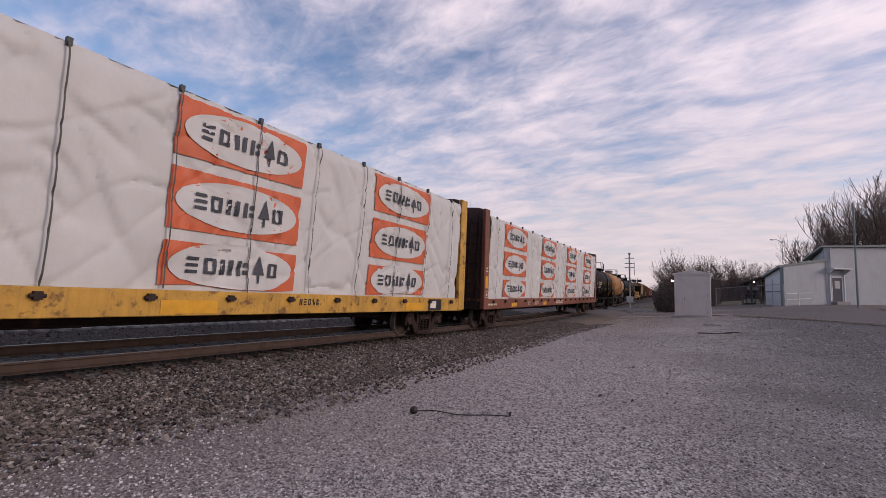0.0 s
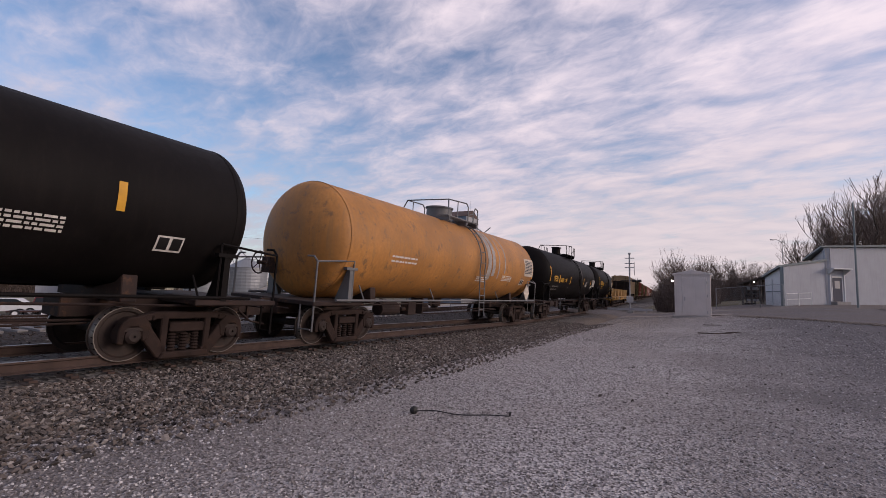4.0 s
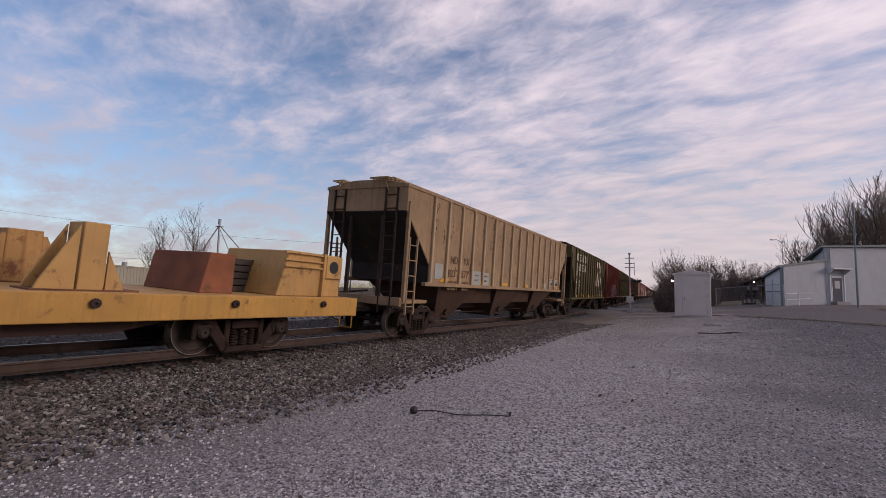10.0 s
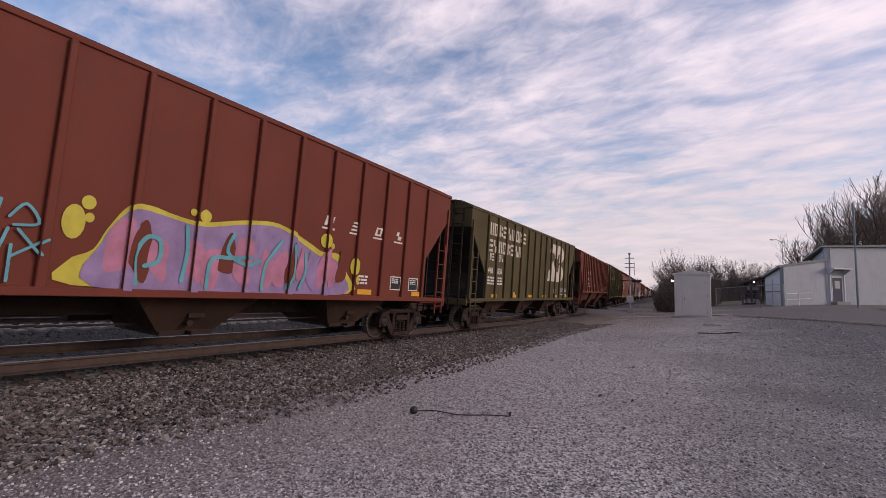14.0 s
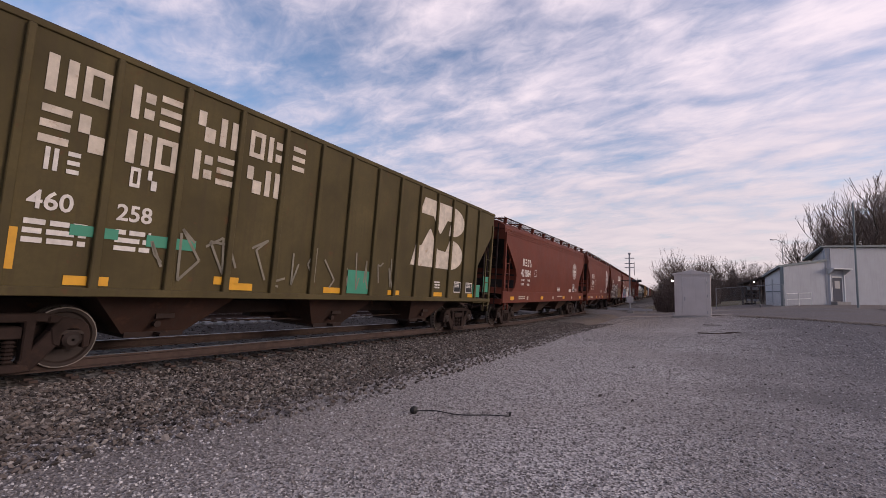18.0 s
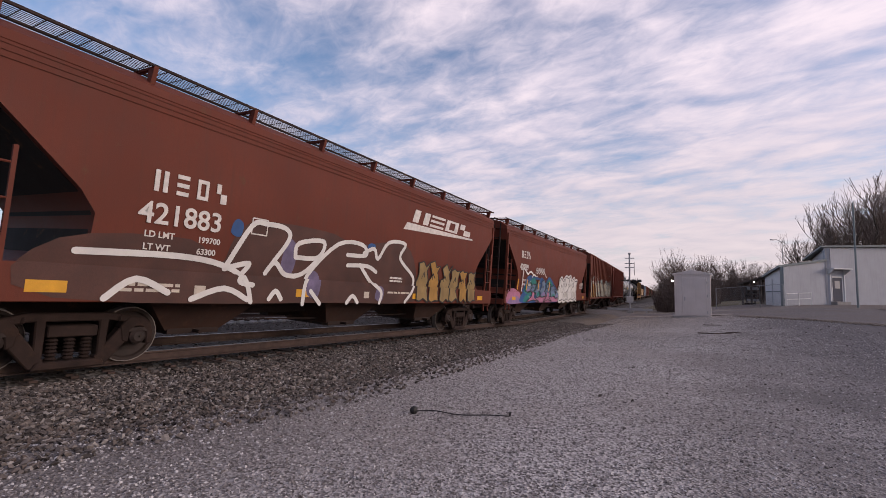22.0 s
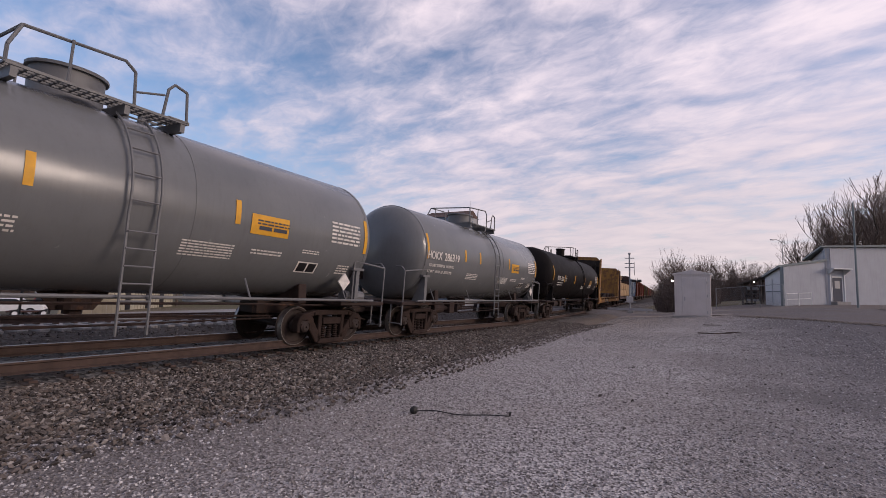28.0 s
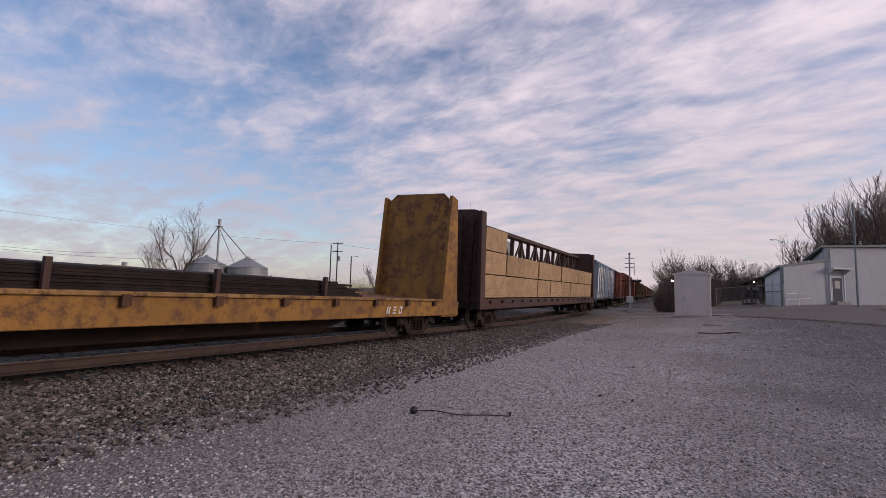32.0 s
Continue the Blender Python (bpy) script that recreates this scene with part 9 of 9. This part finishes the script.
g.grid(lambda u, v: (20.5 + 9 * u, 43.5 + 3.0 * v + 4 * u, ground_z(20.5 + 9 * u, 43.5 + 3 * v + 4 * u) + 0.07 + 0.08 * math.sin(math.pi * v)), 12, 5)
single("dirt_verge", g, DIRT, "brown dirt verge beside the road", "verge", kind="structure", smooth=True)

g = G()
ax, ay = steps((-44, -13, 20)), steps((-20, 60, 40))
g.add([(x - bend(y) * (x + 44) / 31, y, ground_z(x - bend(y) * (x + 44) / 31, y) + 0.03) for x in ax for y in ay], [(i * 41 + j, (i + 1) * 41 + j, (i + 1) * 41 + j + 1, i * 41 + j + 1) for i in range(20) for j in range(40)])
YARD = speckle("pale_yard", (0.20, 0.19, 0.18), (0.27, 0.255, 0.245), (0.34, 0.32, 0.305), 40, 0.2, (0.19, 0.175, 0.165), 0.3, 0.9, 0.6)
single("yard_road", g, YARD, "pale grey worn yard beyond the tracks", "road", kind="structure", smooth=True)
cbm = thing("concrete_kerb", "pale low concrete kerb along the yard beyond the tracks", "kerb", kind="structure")
for i in range(24):
    y = -6 + i * 2.5
    part("kerb_stone", G().box(-0.3, 0.3, 0, 2.46, -0.1, 0.22), TIEGREY, cbm, bevel=0.02, at=pose(-18.9 - bend(y), y, ground_z(-19 - bend(y), y), 0, 0, math.degrees(math.atan(TURN)) if y > 32 else 0))
BLOCKC = paint("weathered_concrete", (0.27, 0.235, 0.17), 0.9, 0, 0.2, 1.2, streak=0.5, grime=(0.13, 0.11, 0.08), bump=0.3)
zb_ = ground_z(-20, 13)
dk = thing("loading_dock", "weathered concrete loading dock block beside the yard", "loading dock", m=pose(-20.4, 11.3, zb_, 0, 0, -4))
part("block", G().prism([(0.0, 0.0), (2.9, 0.0), (2.9, 1.25), (0.35, 1.25)], -1.6, 0.0), BLOCKC, dk, bevel=0.03, at=pose(0, 0, 0))
for k_ in (0.9, 1.6, 2.3):
    part("board_mark", G().box(0.0, 0.006, k_ - 0.008, k_ + 0.008, 0.05, 1.2), TIEGREY, dk)
part("footing", G().box(-1.7, 0.35, -0.2, 3.1, -0.2, 0.06), TIEGREY, dk, bevel=0.02)
ut = thing("flat_trailer", "small low flat trailer parked in the yard", "trailer", m=pose(-39.5, 17.0, ground_z(-39.5, 17.0), 0, 0, 62))
part("trailer_deck", G().box(-1.5, 1.5, -0.75, 0.75, 0.42, 0.54), DARKBROWN, ut, bevel=0.02)
part("tongue", G().tube([(1.5, 0, 0.45), (2.5, 0, 0.42)], 0.05), DARKBROWN, ut)
part("jack", G().cyl((2.3, 0, 0.0), (2.3, 0, 0.6), 0.04, 6), FENCE, ut)
for a in (-0.9, 0.9):
    for b_ in (-0.85, 0.85):
        wh = part("wheel", G().cyl((a, b_ - 0.1, 0.33), (a, b_ + 0.1, 0.33), 0.33, 16), BLACK, ut)
        part("rim", G().cyl((a, b_ - 0.11, 0.33), (a, b_ + 0.11, 0.33), 0.18, 12), CROSSW, wh)
CABLE = paint("black_cable", (0.015, 0.014, 0.014), 0.6, 0, 0.1, 5)
cb = thing("loose_cable", "loose black cable with a knotted end on the gravel", "cable", m=pose(0, 0, 0))
P0, P1 = Vector((5.99, 4.98)), Vector((7.07, 5.46))
pts = []
for i in range(22):
    a = i / 21
    c = P0.lerp(P1, a)
    off = 0.11 * math.sin(a * 8.5) * (1 - a) ** 1.2
    pts.append((c.x - 0.4 * off, c.y + off, ground_z(c.x, c.y) + 0.045))
part("cord", G().tube(pts, 0.007, 6), CABLE, cb)
part("knot", G().rev([(-0.05, 0.01), (-0.03, 0.04), (0.0, 0.055), (0.03, 0.045), (0.05, 0.01)], 10, "x", Matrix.Translation((P0.x, P0.y, ground_z(P0.x, P0.y) + 0.06))), CABLE, cb, smooth=True)
part("plug", G().cyl(pts[-1], (pts[-1][0] + 0.01, pts[-1][1] + 0.01, pts[-1][2] + 0.05), 0.014, 6), CABLE, cb)
rnd = random.Random(31)
for i, (x, y, l) in enumerate(((9.5, 21.2, 1.3), (10.15, 21.9, 0.5), (9.5, 26.6, 0.8), (9.9, 37.5, 1.4), (12.6, 9.7, 0.3))):
    g, n_ = G(), 12
    top = [(-l / 2 + l * k / n_, 0.05 * math.sin(k * 0.9 + i) + rnd.uniform(0.015, 0.07)) for k in range(n_ + 1)]
    low = [(-l / 2 + l * k / n_, 0.05 * math.sin(k * 0.9 + i) - rnd.uniform(0.015, 0.07)) for k in range(n_ + 1)]
    g.prism(top + low[::-1], 0, 0.035, "z")
    single("scrap_wood", g, TIEWOOD, "dark broken scrap wood lying on the gravel", "debris", "scrap on the lot", m=pose(x, y, ground_z(x, y) + 0.02, 0, 0, 24 + rnd.uniform(-12, 12)), bevel=0.006)


def road_rim(rs):
    x = rs.uniform(11.2, 27)
    y = edge(x) + 0.5 * noise.noise((x * 0.6, 2, 1)) + rs.normal() * 0.35
    return (x, y, ground_z(x, y) + 0.045)


scatter("road_edge_gravel", 9000, road_rim, (0.015, 0.05), stones("brown_grit", [(0.10, 0.08, 0.065), (0.20, 0.165, 0.14), (0.30, 0.26, 0.23), (0.16, 0.12, 0.09)]), "loose brown grit along the road's ragged edge", "gravel", 21)
scatter("lot_clods", 90, lambda rs: (lambda x, y: (x, y, ground_z(x, y) + 0.03))(rs.uniform(6.5, 16), rs.uniform(4, 34)), (0.012, 0.04), paint("dark_clod", (0.06, 0.05, 0.045), 0.95, 0, 0.2, 6), "dark clods and chips scattered on the gravel", "debris", 9)

# ---------------------------------------------------------------- clouds
cm, n, k = nodes_of("high_cloud")
n.remove(n["Principled BSDF"])
co = n.new("ShaderNodeTexCoord")


def cloud_noise(scale, squash, turn, detail, rgh, dist=0.0):
    rt = n.new("ShaderNodeMapping")
    rt.inputs["Rotation"].default_value = (0, 0, radians(turn))
    k.new(co.outputs["Object"], rt.inputs["Vector"])
    mp = n.new("ShaderNodeMapping")
    mp.inputs["Scale"].default_value = squash
    k.new(rt.outputs[0], mp.inputs["Vector"])
    t = n.new("ShaderNodeTexNoise")
    t.inputs["Scale"].default_value, t.inputs["Detail"].default_value, t.inputs["Roughness"].default_value, t.inputs["Distortion"].default_value = scale, detail, rgh, dist
    k.new(mp.outputs[0], t.inputs["Vector"])
    return t.outputs["Fac"]


def calc(op, a, b):
    x = n.new("ShaderNodeMath")
    x.operation = op
    for s, v in zip(x.inputs, (a, b)):
        if isinstance(v, (int, float)):
            s.default_value = v
        else:
            k.new(v, s)
    return x.outputs[0]


big = cloud_noise(0.0026, (1, 0.7, 1), -72, 3, 0.5, 0.3)
band = cloud_noise(0.0068, (1.0, 0.55, 1), -84, 6, 0.52, 0.4)
wisp = cloud_noise(0.020, (1.0, 0.6, 1), -66, 8, 0.62, 0.9)
sx = n.new("ShaderNodeSeparateXYZ")
k.new(co.outputs["Object"], sx.inputs[0])
side_ = calc("ADD", calc("MULTIPLY", sx.outputs[0], 0.87), calc("MULTIPLY", sx.outputs[1], 0.49))


def spread(src, f0, f1, t0, t1):
    q = n.new("ShaderNodeMapRange")
    q.interpolation_type = "SMOOTHSTEP"
    for nm, v in (("From Min", f0), ("From Max", f1), ("To Min", t0), ("To Max", t1)):
        q.inputs[nm].default_value = v
    k.new(src, q.inputs["Value"])
    return q.outputs[0]


vl = n.new("ShaderNodeVectorMath")
vl.operation = "LENGTH"
k.new(co.outputs["Object"], vl.inputs[0])
far_ = vl.outputs["Value"]
lean_ = calc("ADD", spread(side_, -900, 450, -0.13, 0.10), spread(far_, 1500, 4200, 0.0, 0.25))
dens = calc("ADD", calc("ADD", calc("MULTIPLY", big, 0.5), calc("MULTIPLY", band, 0.85)), calc("ADD", calc("MULTIPLY", wisp, 0.36), lean_))
mr = n.new("ShaderNodeMapRange")
mr.interpolation_type = "SMOOTHSTEP"
mr.inputs["From Min"].default_value, mr.inputs["From Max"].default_value, mr.inputs["To Max"].default_value = 0.48, 1.22, 0.90
k.new(dens, mr.inputs["Value"])
tr, em, mx = n.new("ShaderNodeBsdfTransparent"), n.new("ShaderNodeEmission"), n.new("ShaderNodeMixShader")
cr = n.new("ShaderNodeValToRGB")
cr.color_ramp.elements[0].position, cr.color_ramp.elements[0].color = 0.36, (0.42, 0.405, 0.48, 1)
cr.color_ramp.elements[1].position, cr.color_ramp.elements[1].color = 0.68, (0.57, 0.53, 0.57, 1)
k.new(band, cr.inputs["Fac"])
hz = n.new("ShaderNodeMix")
hz.data_type = "RGBA"
k.new(calc("MULTIPLY", spread(side_, -1500, 300, 0.9, 0.0), spread(far_, 900, 2600, 0.0, 1.0)), hz.inputs["Factor"])
k.new(cr.outputs[0], hz.inputs["A"])
hz.inputs["B"].default_value = (0.33, 0.325, 0.375, 1)
wm = n.new("ShaderNodeMix")
wm.data_type = "RGBA"
k.new(calc("MULTIPLY", spread(side_, -300, 900, 0.0, 0.5), spread(far_, 1300, 3000, 0.0, 1.0)), wm.inputs["Factor"])
k.new(hz.outputs["Result"], wm.inputs["A"])
wm.inputs["B"].default_value = (0.52, 0.47, 0.475, 1)
k.new(wm.outputs["Result"], em.inputs["Color"])
k.new(spread(far_, 700, 2600, 1.18, 0.92), em.inputs["Strength"])
k.new(mr.outputs[0], mx.inputs[0])
k.new(tr.outputs[0], mx.inputs[1])
k.new(em.outputs[0], mx.inputs[2])
k.new(mx.outputs[0], n["Material Output"].inputs["Surface"])
cm.cycles.emission_sampling = "NONE"
g = G()
RC = 4600.0
g.add([(0, 0, 620)] + [(RC * q * math.cos(a * math.pi / 32), RC * q * math.sin(a * math.pi / 32), 620 * (1 - q ** 2) + 30) for q in [i / 24 for i in range(1, 25)] for a in range(64)],
      [(0, 1 + a, 1 + (a + 1) % 64) for a in range(64)] + [(1 + i * 64 + a, 1 + (i + 1) * 64 + a, 1 + (i + 1) * 64 + (a + 1) % 64, 1 + i * 64 + (a + 1) % 64) for i in range(23) for a in range(64)])
clouds = single("cloud_layer", g, cm, "high thin white and lilac cloud streaks in a blue sky", "sky", kind="structure", smooth=True)


# ---------------------------------------------------------------- what moves
def ride(y):
    """A car's pose with its middle at y: its two bogies stand on the line."""
    a, b = on_line(y - 6.5), on_line(y + 6.5)
    way = b.translation - a.translation
    return Matrix.Translation((a.translation + b.translation) / 2) @ pose(0, 0, 0, 0, 0, math.degrees(math.atan2(-way.x, way.y))) @ lean(way.z / way.y)


def motions():
    for car, centre in CARS:
        walk(car, [(k / 2, ride(centre - SPEED * k / 2)) for k in range(65)])
    spin = SPEED / WR
    for wheels, y in ((FRONT_WHEELS, -FB), (REAR_WHEELS, FB)):
        first = wheels[0]
        walk(first, [(i / 30, pose(0, y, WR, math.degrees(spin * i / 30) % 360, 0, 0)) for i in range(961)])
        act, slot = first.animation_data.action, first.animation_data.action_slot
        for wsm in wheels[1:]:
            wsm.rotation_mode = "QUATERNION"
            wsm.animation_data_create().action = act
            wsm.animation_data.action_slot = slot
    away = Vector((-math.cos(YAW), -math.sin(YAW), 0)) * 75
    walk(clouds, [(0.0, Matrix.Translation(-away * 0.5)), (16.0, Matrix.Translation((0, 0, 0))), (32.0, Matrix.Translation(away * 0.5))])


motions()
